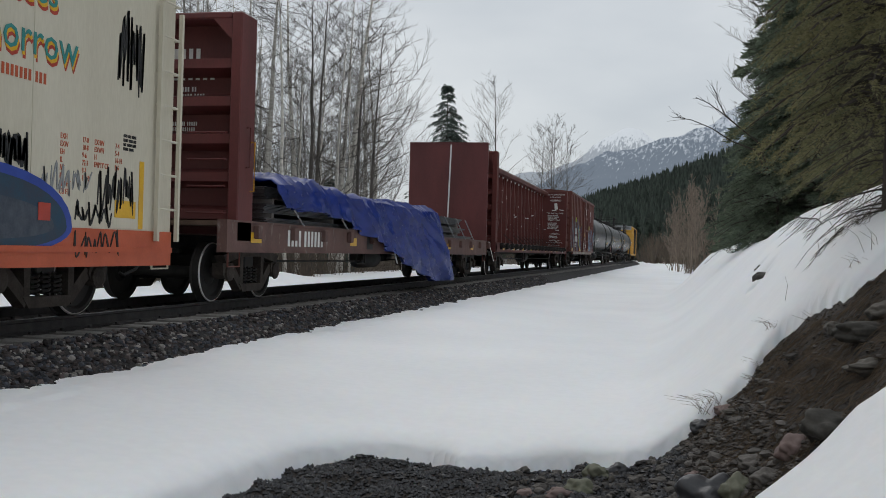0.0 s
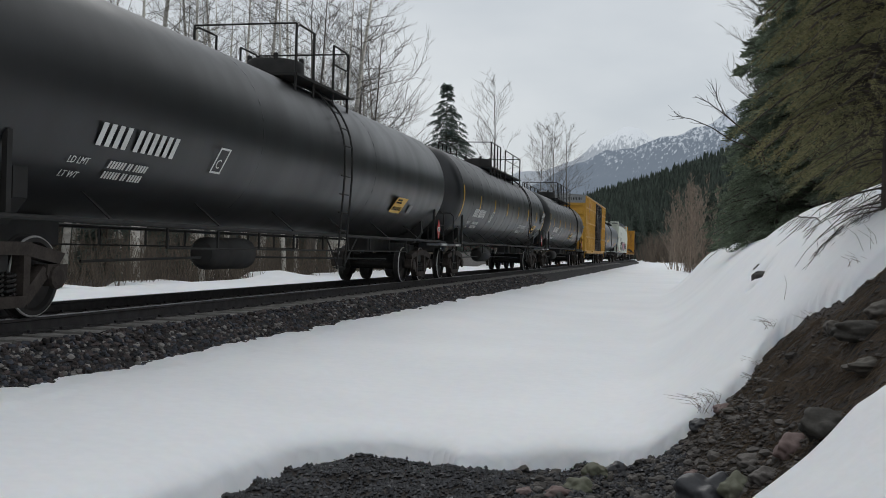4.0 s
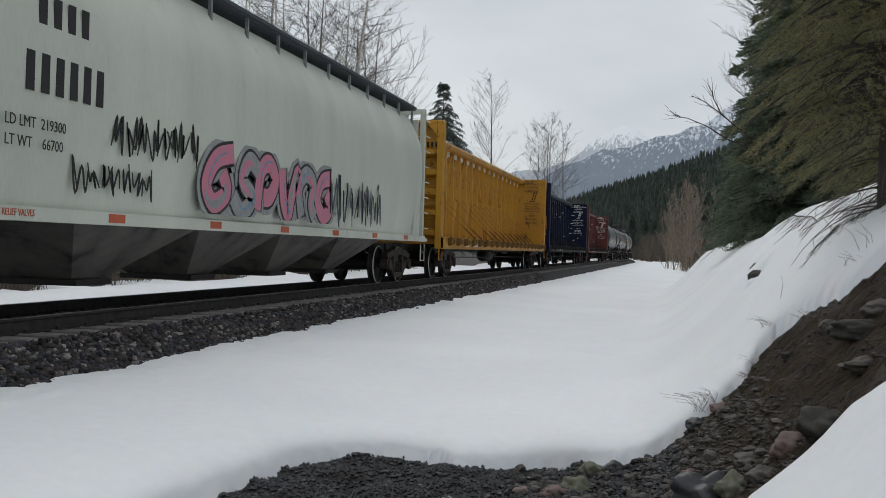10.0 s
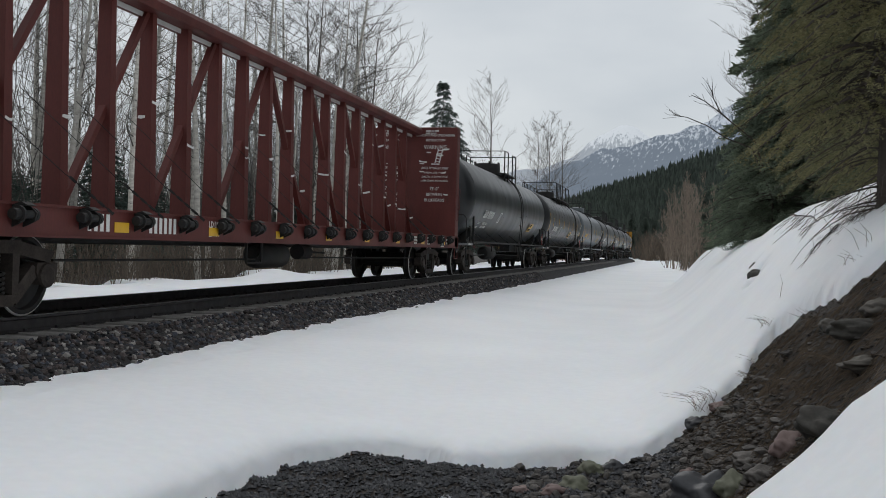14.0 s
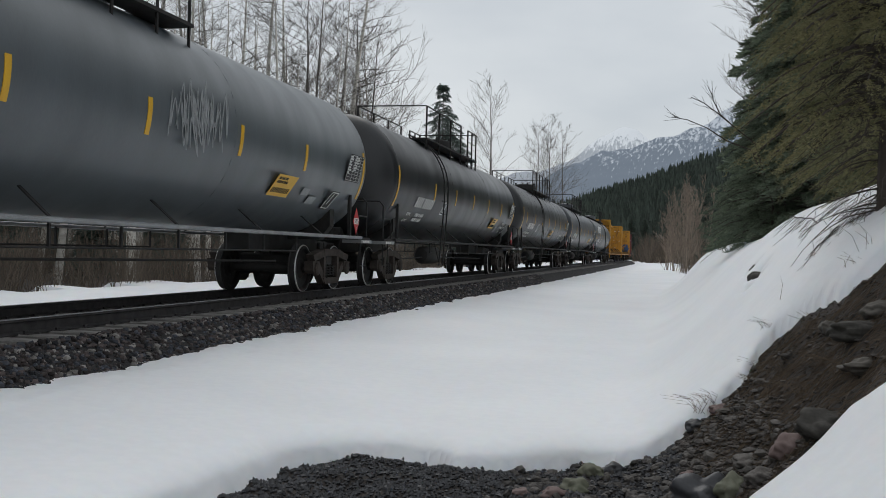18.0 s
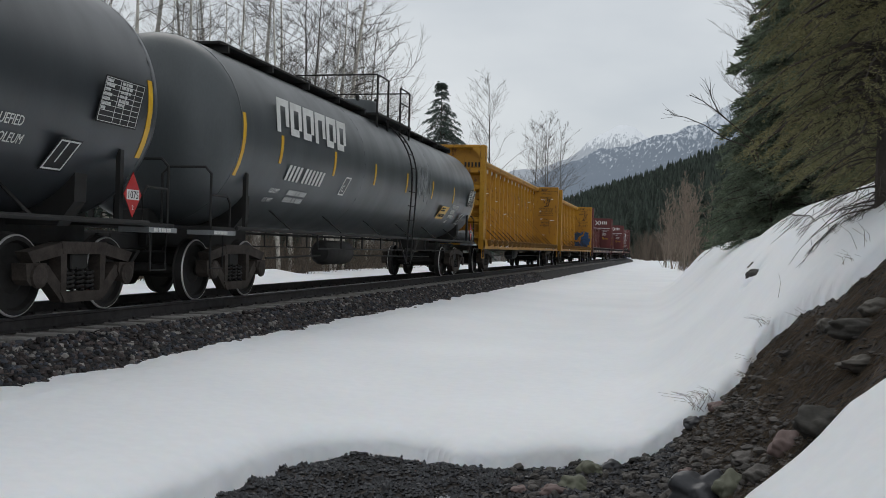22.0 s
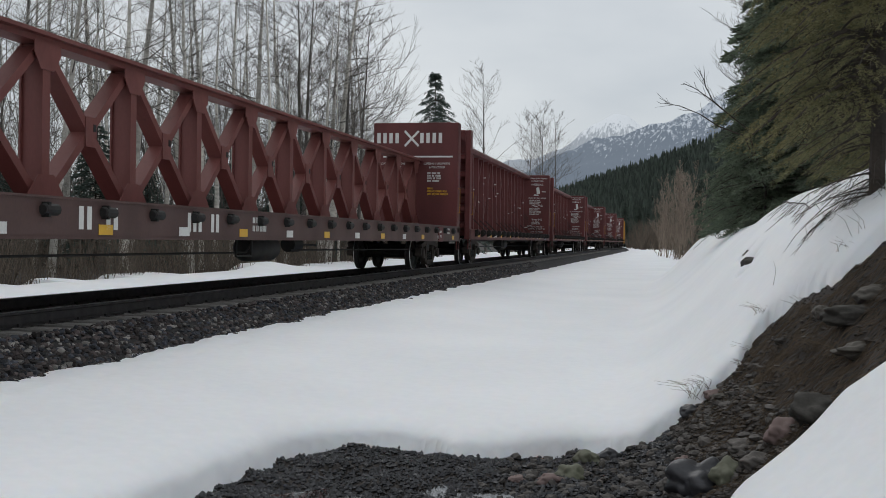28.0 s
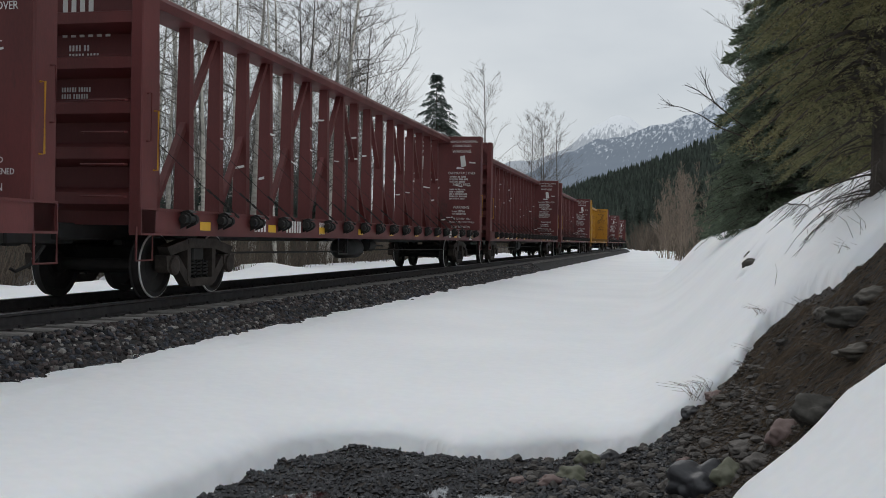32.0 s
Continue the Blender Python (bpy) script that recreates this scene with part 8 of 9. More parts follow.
# ---- covered hopper ----
GRATING = mat("dark_grating", (0.06, 0.07, 0.085), (0.035, 0.04, 0.05), rough=0.7, scale=30, fine=90, bump=0.6)
def hopper(length):
    root = tagged(new("covered_hopper"), "off-white covered hopper with bulging sides and pink graffiti", "railcar", "cars of the freight train")
    gear(root, length, 2.35, sill=False, reservoir=False)
    ya, yb = 1.9, length - 1.9
    # barrel-sided body: sections along the car, pinched at the ends
    def ring(w):
        pts = []
        for k in range(13):
            t = k / 12
            z = 1.18 + t * 3.1
            x = (1.33 + 0.16 * math.sin(math.pi * min(1, t * 1.0)) - 0.55 * max(0, t - 0.72) ** 1.4 * 3.2)
            pts.append((x, z))
        return [(x * w, z) for x, z in pts] + [(-x * w, z) for x, z in reversed(pts)]
    s = Shape()
    spans = [(ya - 0.5, 0.9), (ya - 0.25, 0.97), (ya + 0.0, 0.993), (ya + 0.3, 1.0), (yb - 0.3, 1.0), (yb, 0.993), (yb + 0.25, 0.97), (yb + 0.5, 0.9)]
    n = 26
    for y, w in spans:
        s.v += [(x, y, z) for x, z in ring(w)]
    for i in range(len(spans) - 1):
        for j in range(n):
            a, b = i * n + j, i * n + (j + 1) % n
            s.f.append((a, b, b + n, a + n))
    s.f.append(tuple(range(n)))
    s.f.append(tuple((len(spans) - 1) * n + j for j in range(n)))
    body = part("body", s, HOPPER, root, smooth=True)
    for x in (-1, 1):
        part("side_sill", Shape().box(*sorted((x * 1.30, x * 1.40)), 1.0, length - 1.0, 1.05, 1.20), HOPPER, root)
        for i in range(15):
            y = 1.6 + i * (length - 3.2) / 14
            part("board_post", Shape().beam((x * 1.12, y, 4.0), (x * 1.12, y, 4.44), 0.05), STEEL, root)
        part("running_board", Shape().box(*sorted((x * 0.5, x * 1.16)), 1.4, length - 1.4, 4.42, 4.46), GRATING, root, "dark grated running board")
        part("board_rail", Shape().beam((x * 1.16, 1.4, 4.48), (x * 1.16, length - 1.4, 4.48), 0.06), GRATING, root)
    part("hatch_cover", Shape().plate([(-0.35, 4.24), (-0.3, 4.42), (0.3, 4.42), (0.35, 4.24)], ya + 0.4, yb - 0.4, "xz"), HOPPER, root)
    for y, o in ((1.1, 1), (length - 1.1, -1)):
        for x in (1.30, 0.6, -0.6, -1.30):
            part("end_post", Shape().beam((x, y, 1.2), (x, y, 4.45 if abs(x) > 1 else 4.2), 0.13, 0.13), HOPPER, root)
        part("end_beam", Shape().box(-1.36, 1.36, y - 0.07, y + 0.07, 4.38, 4.50), HOPPER, root)
        for z in (2.0, 2.9, 3.6):
            part("end_beam", Shape().box(-1.24, 1.24, y - 0.05, y + 0.05, z - 0.06, z + 0.06), HOPPER, root)
        part("end_sheet", Shape().quadbox([(-1.2, y + o * 0.35, 1.3), (1.2, y + o * 0.35, 1.3), (1.2, y + o * 0.4, 1.3), (-1.2, y + o * 0.4, 1.3)], [(-1.2, y + o * 0.1, 4.2), (1.2, y + o * 0.1, 4.2), (1.2, y + o * 0.15, 4.2), (-1.2, y + o * 0.15, 4.2)]), HOPPER, root)
        part("end_platform", Shape().box(-1.36, 1.36, *sorted((y - o * 0.5, y + o * 0.9)), 1.06, 1.14), HOPPER, root)
        for k in range(8):
            part("rung", Shape().tube([(0.75, y - o * 0.1, 1.4 + k * 0.4), (1.25, y - o * 0.1, 1.4 + k * 0.4)], 0.015, 5), HOPPER, root)
            part("rung", Shape().tube([(1.40, y - 0.1, 1.4 + k * 0.4), (1.40, y + 0.35, 1.4 + k * 0.4)], 0.015, 5), HOPPER, root)
        part("air_reservoir", Shape().lathe([(y - 0.35, 0.05), (y - 0.33, 0.2), (y + 0.33, 0.2), (y + 0.35, 0.05)], 14, (0.4, 0, 1.6)), HOPPER, root, smooth=True)
        part("side_bracket", Shape().box(1.30, 1.42, y + o * 0.9 - 0.3, y + o * 0.9 + 0.3, 1.2, 1.85), HOPPER, root)
        stirrup(root, 1.36, y, HOPPER)
    bays = 4
    w = (length - 9.0) / bays
    for i in range(bays):
        a = 4.5 + i * w
        q = Shape().quadbox([(-1.25, a + 0.05, 1.06), (1.25, a + 0.05, 1.06), (1.25, a + w - 0.05, 1.06), (-1.25, a + w - 0.05, 1.06)], [(-0.5, a + w / 2 - 0.35, 0.38), (0.5, a + w / 2 - 0.35, 0.38), (0.5, a + w / 2 + 0.35, 0.38), (-0.5, a + w / 2 + 0.35, 0.38)])
        hp = part("hopper_bay", q, GRIME, root, "dirty sloped hopper outlet")
        part("outlet_gate", Shape().box(-0.6, 0.6, a + w / 2 - 0.4, a + w / 2 + 0.4, 0.30, 0.378), UNDER, hp)
    for i in range(7):
        y = 2.4 + i * 2.6
        part("reflector", Shape().box(1.401, 1.406, y, y + 0.35, 1.08, 1.18), ORANGE, root)
    x = 1.478
    bars("car_mark", [[4]], 0.40, INK, body, side(x, ya + 1.6, 2.95))
    bars("car_number", [[6]], 0.40, INK, body, side(x + 0.012, ya + 1.4, 2.35))
    for text, z in (("LD LMT  219300", 1.98), ("LT WT    66700", 1.78)):
        lettering("weight_words", text, 0.16, INK, body, side(x + 0.006, ya + 1.1, z), squeeze=0.9)
    lettering("valve_words", "EQUIPPED WITH SAFETY RELIEF VALVES", 0.10, ORANGE, root, side(1.404, ya + 0.3, 1.10), squeeze=0.8)
    strokes(body, INK, ya + 3.0, 1.9, 2.1, 0.45, 8, x + 0.004, 21, 0.035)
    strokes(body, INK, ya + 2.3, 1.42, 1.7, 0.3, 7, 1.44, 22, 0.03)
    blobs(root, [SPRAY_PINK, SPRAY_GREY, SPRAY_PINK], ya + 5.2, 1.28, 5.4, 0.95, 6, 1.475, 23)
    strokes(body, SPRAY_SLATE, ya + 10.4, 1.35, 3.4, 0.75, 9, 1.485, 24, 0.05)
    part("plate_sign", Shape().box(1.476, 1.482, ya + 4.3, ya + 4.34, 2.5, 2.85).box(1.476, 1.482, ya + 4.56, ya + 4.6, 2.5, 2.85).box(1.476, 1.482, ya + 4.34, ya + 4.56, 2.5, 2.54).box(1.476, 1.482, ya + 4.34, ya + 4.56, 2.81, 2.85), INK, body)
    return root, length


GRIME = mat("dirty_hopper_paint", (0.16, 0.15, 0.135), (0.08, 0.075, 0.07), rough=0.7, scale=2, wear=(0.04, 0.036, 0.03), wear_at=0.55)


# ---- bulkhead flats ----
def truss_flat(length, seed):
    """A longer flat whose centre truss is lower than its bulkheads."""
    root = tagged(new("truss_flat_car"), "dark red flat car with a low crossed centre truss between bulkheads", "railcar", "cars of the freight train")
    gear(root, length, 3.6)
    ya, yb = 1.25, length - 1.25
    bulkhead(root, ya, True, MAROON, top=4.52, mark=[[6]], mark_ink=WHITE, floor=1.16)
    rear = bulkhead(root, yb, False, MAROON, top=4.52, floor=1.16)
    f = yb - 0.006
    part("company_mark", Shape().beam((-0.35, f, 3.78), (0.1, f, 4.25), 0.07, 0.004, (0, 1, 0)).beam((0.1, f - 0.002, 3.78), (-0.35, f - 0.002, 4.25), 0.07, 0.004, (0, 1, 0)), WHITE, rear, "white product mark of bold shapes")
    bars("company_mark", [[4]], 0.32, WHITE, rear, facing_lead(-1.25, f, 3.87))
    bars("company_mark", [[4]], 0.32, WHITE, rear, facing_lead(0.15, f, 3.87))
    part("reflective_line", Shape().box(-1.05, 1.2, f - 0.003, f, 3.42, 3.47), WHITE, rear)
    for cx in (-0.7, 0.7):
        lettering("instruction_words", "LOADING & UNLOADING", 0.09, WHITE, rear, facing_lead(cx, f, 3.2), "CENTER", 0.8)
        lettering("instruction_words", "INSTRUCTIONS", 0.09, WHITE, rear, facing_lead(cx, f, 3.08), "CENTER", 0.8)
        bars("instruction_lines", [[4, 4, 3], [4, 2, 6], [5, 2, 5], [4, 7]], 0.055, WHITE, rear, facing_lead(cx - 0.3, f, 2.9))
        bars("instruction_lines", [[5], [6, 7, 3], [4, 6, 7]], 0.06, STRIPE, rear, facing_lead(cx - 0.3, f, 2.42))
    s = Shape().box(-HALF + 0.1, HALF - 0.1, 0.9, length - 0.9, 1.18, 1.24)
    part("deck", s, MAROON, root, "scuffed red steel deck")
    for x in (-1, 1):
        s = Shape()
        s.channel(x * HALF, 0.85, length - 0.85, 0.81, 1.27)
        sill = part("side_sill", s, SILLBROWN, root)
        for i in range(22):
            part("strap_winch", shared(("winch", "flat"), lambda: Shape().lathe([(-0.14, 0.05), (-0.12, 0.065), (0.10, 0.065), (0.12, 0.05)], 10, (-0.03, 0, 0)).box(-0.07, 0.02, -0.10, -0.06, -0.08, 0.08).mesh("strap_winch", UNDER)), None, sill, at=pose(x * (HALF + 0.07), ya + 0.6 + i * 1.14, 1.12))
        if x > 0:
            for i in range(13):
                y = ya + 1.1 + i * 1.95
                part("reflector", Shape().box(HALF + 0.003, HALF + 0.007, y, y + 0.3, 0.86, 0.98), STRIPE if i % 2 == 0 else WHITE, sill)
            bars("car_mark", [[2, 2]], 0.26, WHITE, sill, side(HALF + 0.004, ya + 4.6, 0.92), gap=0.9)
            bars("car_number", [[3, 2]], 0.26, WHITE, sill, side(HALF + 0.004, ya + 7.2, 0.92), gap=0.9)
            bars("data_lines", [[2, 3, 5], [2, 2, 5]], 0.09, WHITE, sill, side(HALF + 0.004, ya + 9.4, 1.08))
            for y in (ya + 2.0, yb - 2.6):
                pl = part("jack_plate", Shape().box(HALF, HALF + 0.03, y, y + 0.55, 0.80, 1.22), MAROON, sill)
                lettering("jack_words", "JACK LIFT", 0.09, WHITE, pl, side(HALF + 0.032, y + 0.05, 1.05), squeeze=0.75)
                lettering("jack_words", "HERE", 0.09, WHITE, pl, side(HALF + 0.032, y + 0.15, 0.92), squeeze=0.75)
            lettering("jack_words", "EMPTY LOAD", 0.07, WHITE, sill, side(HALF + 0.004, yb - 1.4, 1.14), squeeze=0.8)
            lettering("jack_words", "1/4 ADJ BLOCK", 0.07, WHITE, sill, side(HALF + 0.004, yb - 1.4, 1.03), squeeze=0.8)
    zt, n, step, p0 = 3.3, 12, 2.1, 2.8
    part("top_chord", Shape().box(-0.27, 0.27, ya + 0.004, yb - 0.004, zt, zt + 0.05).box(-0.16, 0.16, ya + 0.004, yb - 0.004, zt - 0.07, zt), TRUSSRED, root)
    pm = shared("truss_post", lambda: Shape().plate([(-0.165, -0.08), (-0.14, -0.08), (-0.14, -0.045), (0.14, -0.045), (0.14, -0.08), (0.165, -0.08), (0.165, 0.08), (0.14, 0.08), (0.14, 0.045), (-0.14, 0.045), (-0.14, 0.08), (-0.165, 0.08)], 0, zt - 1.314, "xy").mesh("post", TRUSSRED))
    gm = shared("truss_gusset", lambda: Shape().plate([(-0.27, -0.06), (0.27, -0.06), (0.27, -0.2), (0.14, -0.4), (-0.14, -0.4), (-0.27, -0.2)], -0.008, 0.008).mesh("gusset", TRUSSRED))
    fm = shared("truss_foot", lambda: Shape().plate([(-0.36, 0), (0.36, 0), (0.36, 0.12), (0.16, 0.36), (-0.16, 0.36), (-0.36, 0.12)], -0.008, 0.008).mesh("gusset", TRUSSRED))
    cm = shared("truss_cross", lambda: Shape().plate([(-0.13, -0.2), (0.13, -0.2), (0.13, 0.2), (-0.13, 0.2)], -0.008, 0.008).mesh("crossing_plate", TRUSSRED))
    # the plate is uncut: a black patch paints the hole's darkness
    hm = shared("truss_hole", lambda: Shape().box(0, 0.003, -0.035, 0.035, -0.05, 0.05).mesh("hole", INK))
    for i in range(-1, n):
        y0, y1 = p0 + i * step, p0 + (i + 1) * step
        if i >= 0:
            p = part("post", pm, None, root, at=pose(0, y0, 1.24))
            part("gusset", gm, None, p, at=pose(0.175, 0, zt - 1.24))
            part("gusset", fm, None, p, at=pose(0.175, 0, 0))
        y0, y1 = max(y0, ya), min(y1, yb)
        if y1 - y0 < 1.0:
            continue
        part("brace", Shape().beam((0, y0 + 0.12, zt - 0.16), (0, y1 - 0.12, 1.34), 0.11, 0.25, (1, 0, 0)), TRUSSRED, root)
        part("brace", Shape().beam((0, y0 + 0.12, 1.34), (0, y1 - 0.12, zt - 0.16), 0.11, 0.24, (1, 0, 0)), TRUSSRED, root)
        c = part("crossing_plate", cm, None, root, at=pose(0.134, (y0 + y1) / 2, (zt + 1.18) / 2))
        part("hole", hm, None, c, at=pose(0.009, 0.08, 0.06))
    for y in (1.0, length - 1.0):
        stirrup(root, HALF - 0.02, y, MAROON)
    return root, length


def plate_flat(length):
    """The bulkhead flat with stacked plates under a loose tarpaulin."""
    root = tagged(new("bulkhead_flat_car"), "dark red bulkhead flat car carrying stacked plates", "railcar", "cars of the freight train")
    gear(root, length, 2.45)
    ya, yb = 1.75, length - 1.0
    bulkhead(root, ya, True, MAROON, top=4.36, depth=0.55, mark=[[4], [6]], floor=1.04)
    s = Shape().box(-1.38, 1.38, yb, yb + 0.06, 1.24, 4.55)
    rear = part("bulkhead", s, MAROON, root, "plain dark red end wall with a pale strap")
    for x in (-1.25, -0.4, 0.4, 1.25):
        part("corner_post", Shape().box(x - 0.09, x + 0.09, yb + 0.062, yb + 0.32, 1.0, 4.5), MAROON, rear)
    part("top_cap", Shape().box(-1.38, 1.38, yb - 0.02, yb + 0.3, 4.552, 4.60), MAROON, rear)
    part("strap", Shape().quadbox([(-0.02, yb - 0.02, 1.24), (0.03, yb - 0.02, 1.24), (0.03, yb - 0.012, 1.24), (-0.02, yb - 0.012, 1.24)], [(0.06, yb - 0.016, 4.52), (0.11, yb - 0.016, 4.52), (0.11, yb - 0.01, 4.52), (0.06, yb - 0.01, 4.52)]), WHITE, rear, "pale webbing strap")
    part("deck", Shape().box(-HALF + 0.05, HALF - 0.05, 0.9, length - 0.9, 1.16, 1.23), mat("deck_timber", (0.16, 0.10, 0.07), (0.08, 0.05, 0.035), rough=0.85), root, "worn timber deck")
    for x in (-1, 1):
        s = Shape()
        s.channel(x * HALF, 0.85, length - 0.85, 0.77, 1.25)
        sill = part("side_sill", s, DUSTYRED, root)
        for i in range(14):
            y = 1.8 + i * 1.5
            part("stake_pocket", Shape().soft_box(*sorted((x * HALF, x * (HALF + 0.09))), y, y + 0.16, 0.98, 1.19, 0.015), DUSTYRED, sill)
        if x > 0:
            bars("car_mark", [[4, 6]], 0.27, WHITE, sill, side(HALF + 0.004, 3.2, 0.88))
            bars("data_lines", [[3, 6], [3, 5]], 0.09, WHITE, sill, side(HALF + 0.004, 9.3, 1.02))
            for i, y in enumerate((1.7, 6.5, 12.3, 15.2, 18.5)):
                part("reflector", Shape().box(HALF + 0.003, HALF + 0.007, y, y + 0.4, 0.92, 1.08), STRIPE, sill)
            part("plate_sign", Shape().box(HALF + 0.003, HALF + 0.008, 7.6, 8.0, 0.86, 1.16), INK, sill)
    # load: stacks of plates on timbers
    rng = random.Random(5)
    z = 1.235
    for k, (w, a, c, h) in enumerate(((1.22, 2.6, 19.2, 0.07), (1.20, 2.6, 19.5, 0.05), (1.1, 2.8, 18.2, 0.10), (1.15, 2.7, 18.5, 0.05), (1.12, 2.8, 17.6, 0.09), (1.14, 2.7, 17.9, 0.07), (1.16, 2.6, 18.2, 0.04))):
        pack = Shape()
        m = max(1, round(h / 0.022))
        for i in range(m):
            d = rng.uniform(-0.02, 0.02)
            pack.box(-w + d, w + d, a + rng.uniform(-0.05, 0.05), c + rng.uniform(-0.12, 0.12), z + i * 0.022, z + i * 0.022 + 0.017)
        part("plate_stack", pack, PLATE, root, "grey sheet metal plates in a stack")
        z += m * 0.022
        if k in (1, 3):
            for y in (3, 6, 9, 12, 15, 17.4):
                part("timber", Shape().box(-1.15, 1.15, y, y + 0.1, z, z + 0.08), TIE, root)
            z += 0.08
    for y in (3.2, 5.6, 15.4, 16.9, 18.2):
        s = Shape()
        for i in range(16):
            t0, t1 = i / 16, (i + 1) / 16
            p0 = (1.22 + 0.16 * t0, y + t0 * 0.7, z - (z - 1.24) * t0)
            p1 = (1.22 + 0.16 * t1, y + t1 * 0.7, z - (z - 1.24) * t1)
            s.tube([p0, p1], 0.022 if i % 2 else 0.012, 5)
        part("chain", s, STEEL, root, "steel binding chain")
    for y, c in ((9.2, 0.4), (21.4, 0.6)):
        part("loose_strap", Shape().quadbox([(HALF + 0.03, y, 1.22), (HALF + 0.036, y, 1.22), (HALF + 0.036, y + 0.1, 1.22), (HALF + 0.03, y + 0.1, 1.22)],
             [(HALF + 0.10, y + c, 0.55), (HALF + 0.106, y + c, 0.55), (HALF + 0.106, y + c + 0.1, 0.55), (HALF + 0.10, y + c + 0.1, 0.55)]), WHITE, root, "loose white strap end")
    # tarpaulin: a wrinkled cloth over the load, hanging down the near side
    nu, nv = 170, 90
    s = Shape()
    top = z + 0.03
    for i in range(nu + 1):
        u = i / nu
        y = 2.7 + u * 10.7
        drop = max(0.0, min(1.0, (u - 0.22) / 0.55)) ** 1.3          # how far the near edge hangs
        low = top - 0.35 - drop * (top - 0.35 - 0.10)
        for j in range(nv + 1):
            v = j / nv
            q = v * (2.5 + (top - low))
            slide = drop * max(0, q - 2.2) * 0.75                       # the hanging part trails back
            if q < 2.45:
                x, zz = -1.2 + q, top + 0.10 * math.sin(u * 9 + 0.5) * math.sin(math.pi * min(1, q / 2.4)) + 0.10 * math.exp(-((u - 0.18) / 0.1) ** 2)
            else:
                f = (q - 2.45)
                x, zz = 1.25 + 0.16 * math.sin(min(1.4, f * 1.2)) + 0.10 * f * drop, top - f
            w = noise.noise((y * 1.1, q * 0.5, 1.0)) * 0.18 + (0.5 - abs(noise.noise((y * 2.0 - q * 1.1, q * 0.28, 4.0)))) * 0.36 + (0.4 - abs(noise.noise((y * 4.5 - q * 2.2, q * 1.1, 2.0)))) * 0.17 + (0.4 - abs(noise.noise((y * 9.0 - q * 3.0, q * 3.0, 5.0)))) * 0.05 - 0.10
            if q < 2.45:
                zz += abs(w) * 0.9
                x += w * 0.2
            else:
                x += w * 1.1 + 0.04
                zz += w * 0.15
            s.v.append((x, y + slide + noise.noise((q * 2, y, 9)) * 0.1, max(0.08, zz)))
    for i in range(nu):
        for j in range(nv):
            a = i * (nv + 1) + j
            s.f.append((a, a + 1, a + nv + 2, a + nv + 1))
    cloth = part("tarpaulin", s, TARP, root, "wrinkled blue tarpaulin hanging over the side", smooth=True)
    sol = cloth.modifiers.new("thickness", "SOLIDIFY")
    sol.thickness = 0.006
    for y in (1.15, length - 1.15):
        stirrup(root, HALF - 0.02, y, OXIDE)
    return root, length


# ---- the train in order: where each lead end stands at the start ----
def place(car, front):
    root, length = car
    CARS.append((root, front, length))
    return root


def again(root, length, front, label=""):
    c = copy_thing(root, Matrix())
    if label:
        c["label"] = label
    CARS.append((c, front, length))


LPG = [("LIQUEFIED PETROLEUM GAS", 12.9, 1.86, 0.19), ("NON-ODORIZED", 12.9, 1.66, 0.19)]
LPG_STACK = [("NOT ODORIZED", 16.35, 2.06, 0.15), ("LIQUEFIED", 16.35, 1.92, 0.15), ("PETROLEUM", 16.35, 1.78, 0.15), ("GAS", 16.35, 1.64, 0.15)]
place(reefer(23.4), -10.8)
place(plate_flat(22.0), 12.6)
place(centre_beam("lumber_flat_car", 25.4, BEAMRED, "brown red centre beam lumber flat car with white loading instructions", INSTR_B, WHITE, seed=1, solid=True), 34.6)
place(red_box_car(18.2), 60.0)
place(tank_car("tank_car", 21.4, BLACK, "plain black tank car with a railed top platform", bands=False, stripe=None, table=False, words=(), tags=1, seed=1, long_walk=False), 78.2)
place(tank_car("tank_car", 21.35, BLACK, "black tank car for liquefied gas with yellow reflective stripes", words=LPG, seed=2, walk_to="back", dome_at=0.5, first_stripe=4.05), 99.6)
place(tank_car("tank_car", 20.7, BLACK, "black tank car for liquefied gas with a data table", words=LPG, seed=3, walk_to="back", dome_at=0.5, first_stripe=3.0), 120.95)
place(yellow_box_car(21.15), 141.65)
place(tank_car("tank_car", 21.1, GREY, "weathered grey tank car with a top walkway and peeling labels", bands=False, board=True, mark_ink=STRIPE, tags=3, seed=4, ladder_at=7.2, long_walk=False, first_stripe=2.9), 162.8)
place(hopper(21.1), 183.9)
place(centre_beam("lumber_flat_car", 25.3, YELLOW, "yellow centre beam lumber flat car with black loading instructions", INSTR_A, INK, tape=None, scraps=None, seed=2), 205.05)
place(centre_beam("lumber_flat_car", 25.2, NAVY, "navy blue centre beam lumber flat car with white loading instructions", INSTR_A, WHITE, seed=3), 230.35)
place(centre_beam("lumber_flat_car", 25.0, BEAMRED, "brown red centre beam lumber flat car with torn wrap scraps", INSTR_A, WHITE, seed=4), 255.55)
place(tank_car("tank_car", 20.45, BLACK, "plain black tank car with a narrow ladder", bands=False, stripe=None, table=False, seed=5, long_walk=False), 280.55)
place(tank_car("tank_car", 20.45, BLACK, "black tank car lettered for non-odorized liquefied gas", words=LPG, seed=6, walk_to="back", dome_at=0.505, first_stripe=2.95), 301.0)
place(tank_car("tank_car", 21.1, GREY, "pale grey tank car with yellow lettering and worn labels", bands=False, mark_ink=STRIPE, tags=2, seed=7, ladder_at=7.2, scribble=11.4, long_walk=False, first_stripe=2.9, gap=2.7), 321.45)
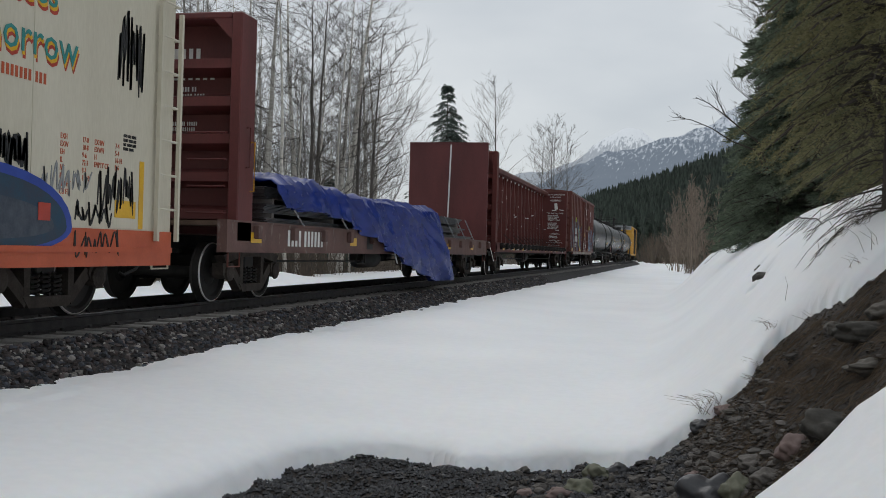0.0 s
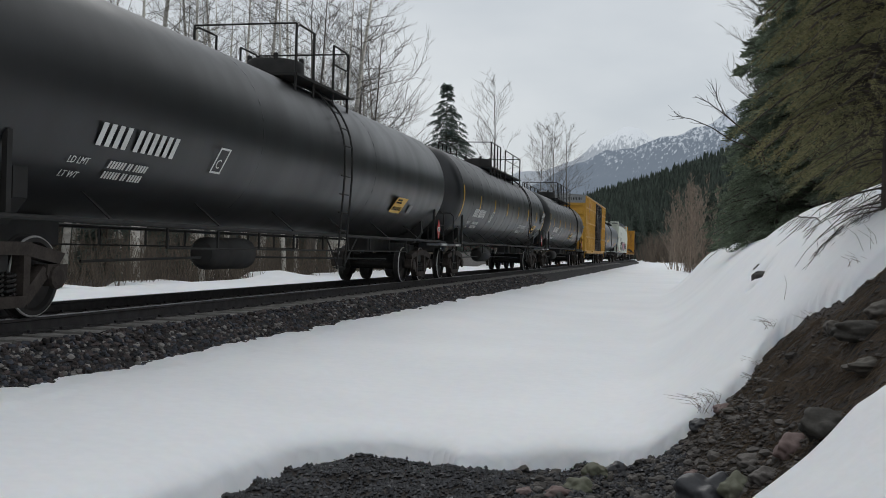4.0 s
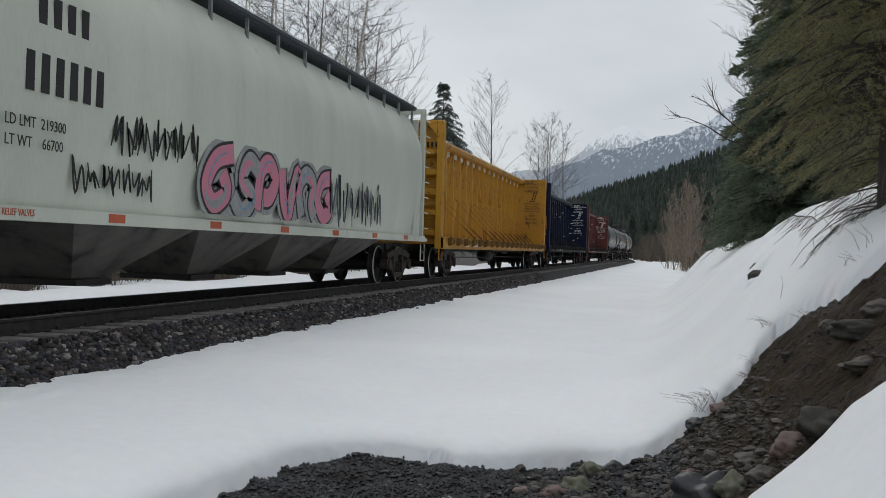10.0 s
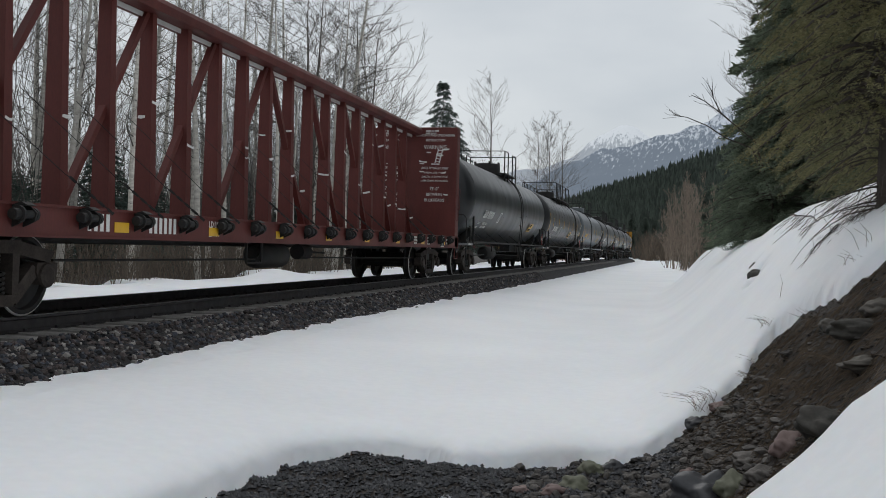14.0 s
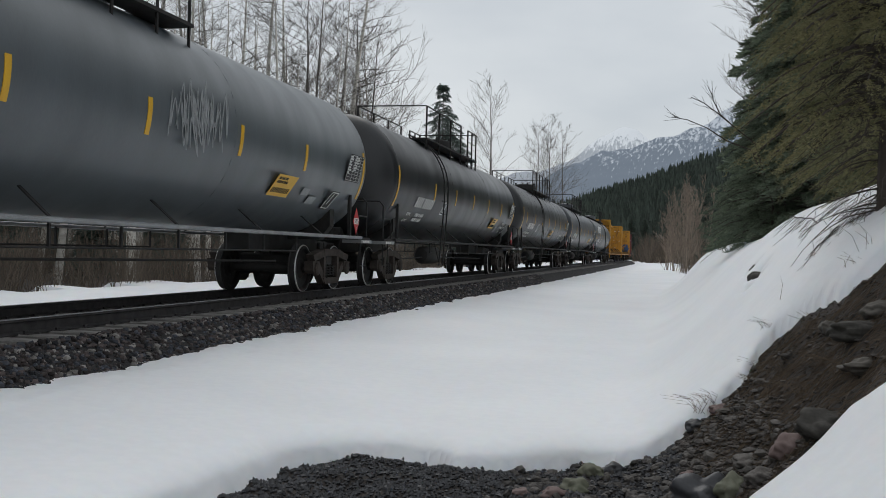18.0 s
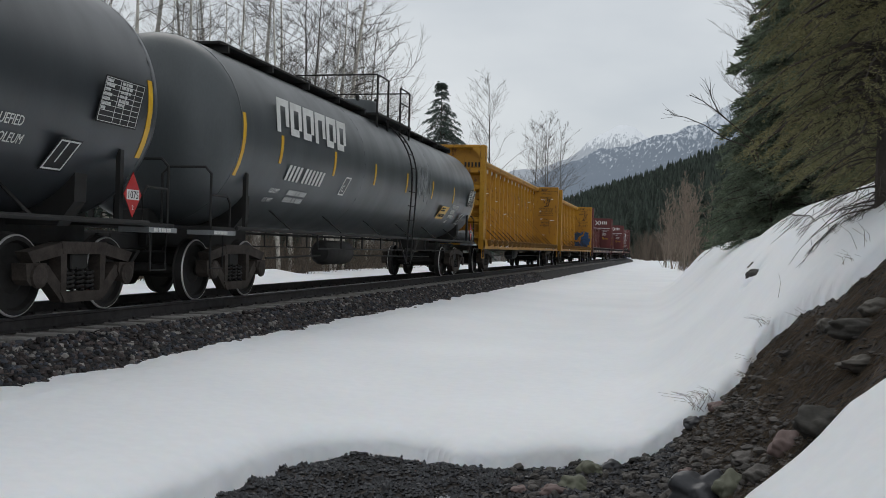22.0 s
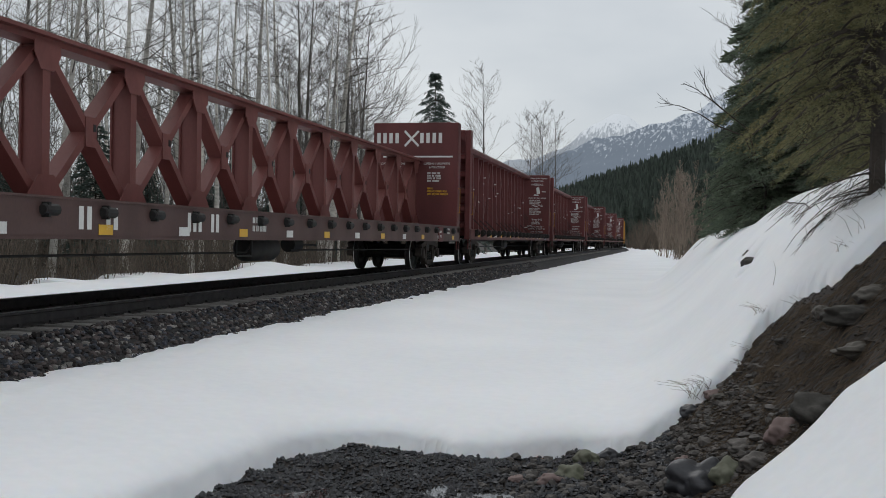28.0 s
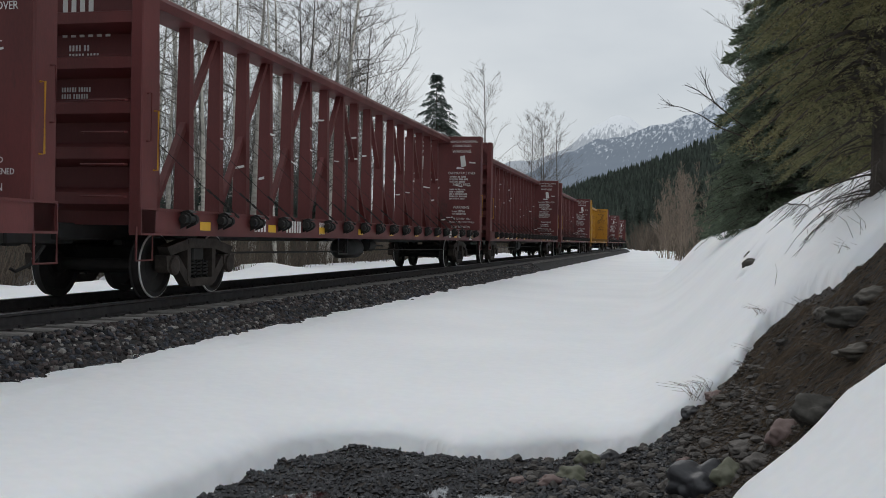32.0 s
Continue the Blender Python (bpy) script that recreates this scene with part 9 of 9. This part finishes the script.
place(tank_car("tank_car", 20.15, BLACK, "black tank car with yellow stripes and white lettering", bands=False, words=[("LIQUEFIED", 16.6, 1.9, 0.14), ("PETROLEUM", 16.6, 1.76, 0.14), ("GAS", 16.6, 1.62, 0.14)], tags=2, seed=8, walk_to="far_front", first_stripe=5.1), 342.55)
place(tank_car("tank_car", 21.3, BLACK, "black banded tank car with large white car lettering", words=[("LIQUEFIED PETROLEUM GAS", 16.4, 1.85, 0.12), ("NON-ODORIZED", 16.4, 1.72, 0.12)], seed=9, first_stripe=2.55), 362.7)
place(tank_car("tank_car", 21.3, DARKGREY, "dark grey tank car with a white test table", bands=False, words=[("LIQUEFIED", 17.0, 2.0, 0.16), ("PETROLEUM", 17.0, 1.83, 0.16), ("GAS", 17.0, 1.66, 0.16)], tags=1, seed=10, walk_to="far_front", dome_at=0.5, first_stripe=4.8, gap=3.05), 384.0)
place(tank_car("tank_car", 20.8, MIDGREY, "grey tank car with a bold white company mark", bands=False, board=True, words=LPG_STACK, logo=True, seed=11, scribble=11.6, long_walk=False), 405.3)
place(centre_beam("lumber_flat_car", 25.15, YELLOW, "worn yellow centre beam lumber flat car with slack cables", INSTR_A, INK, tape=None, seed=5), 426.1)
place(centre_beam("lumber_flat_car", 25.0, YELLOW, "yellow centre beam lumber flat car with blue sprayed bulkhead", INSTR_A, INK, tape=None, scraps=None, seed=6, smear=True), 451.25)
tf = truss_flat(27.7, 1)
place(tf, 476.25)
again(*tf, 503.95)
cb = centre_beam("lumber_flat_car", 25.1, MAROON, "dark red centre beam lumber flat car with white instructions", INSTR_B, WHITE, seed=7, solid=True)
place(cb, 531.55)
for f in (556.5, 581.65, 606.75, 631.85, 682.05, 707.15):
    again(*cb, f)
yc3 = centre_beam("lumber_flat_car", 25.1, YELLOW, "yellow centre beam lumber flat car far down the train", INSTR_A, INK, tape=None, scraps=None, seed=9, cables=False)
place(yc3, 656.95)


# ---- what moves ----
def car_pose(front, length, t):
    """The pose of a car whose lead end was front metres ahead at the start."""
    s = front - SPEED * t
    x, y, _ = along(s)
    x2, y2, _ = along(s + length)
    return pose(x, y, 0, 0, 0, math.degrees(math.atan2(-(x2 - x), y2 - y)))


def motions():
    for root, front, length in CARS:
        walk(root, [(float(t), car_pose(front, length, t)) for t in range(0, 33)])
        for b in [o for o in root.children if o.name.startswith("bogie")]:
            for w in [o for o in b.children if o.name.startswith("wheelset")]:
                at = front + b.location.y + w.location.y
                base = Vector(w.location)
                first = max(0, math.ceil((at - 42) / SPEED * FPS))
                last = min(960, math.floor((at - 5) / SPEED * FPS))
                rows = []
                ids = sorted({0, 960, *range(first, last + 1)}) if last > first else [0, 960]
                for i in ids:
                    k = min(max(i, first), last) if last > first else 0
                    rows.append((i / FPS, pose(*base, math.degrees(SPEED * k / FPS / RW) % 360, 0, 0)))
                walk(w, rows)


motions()
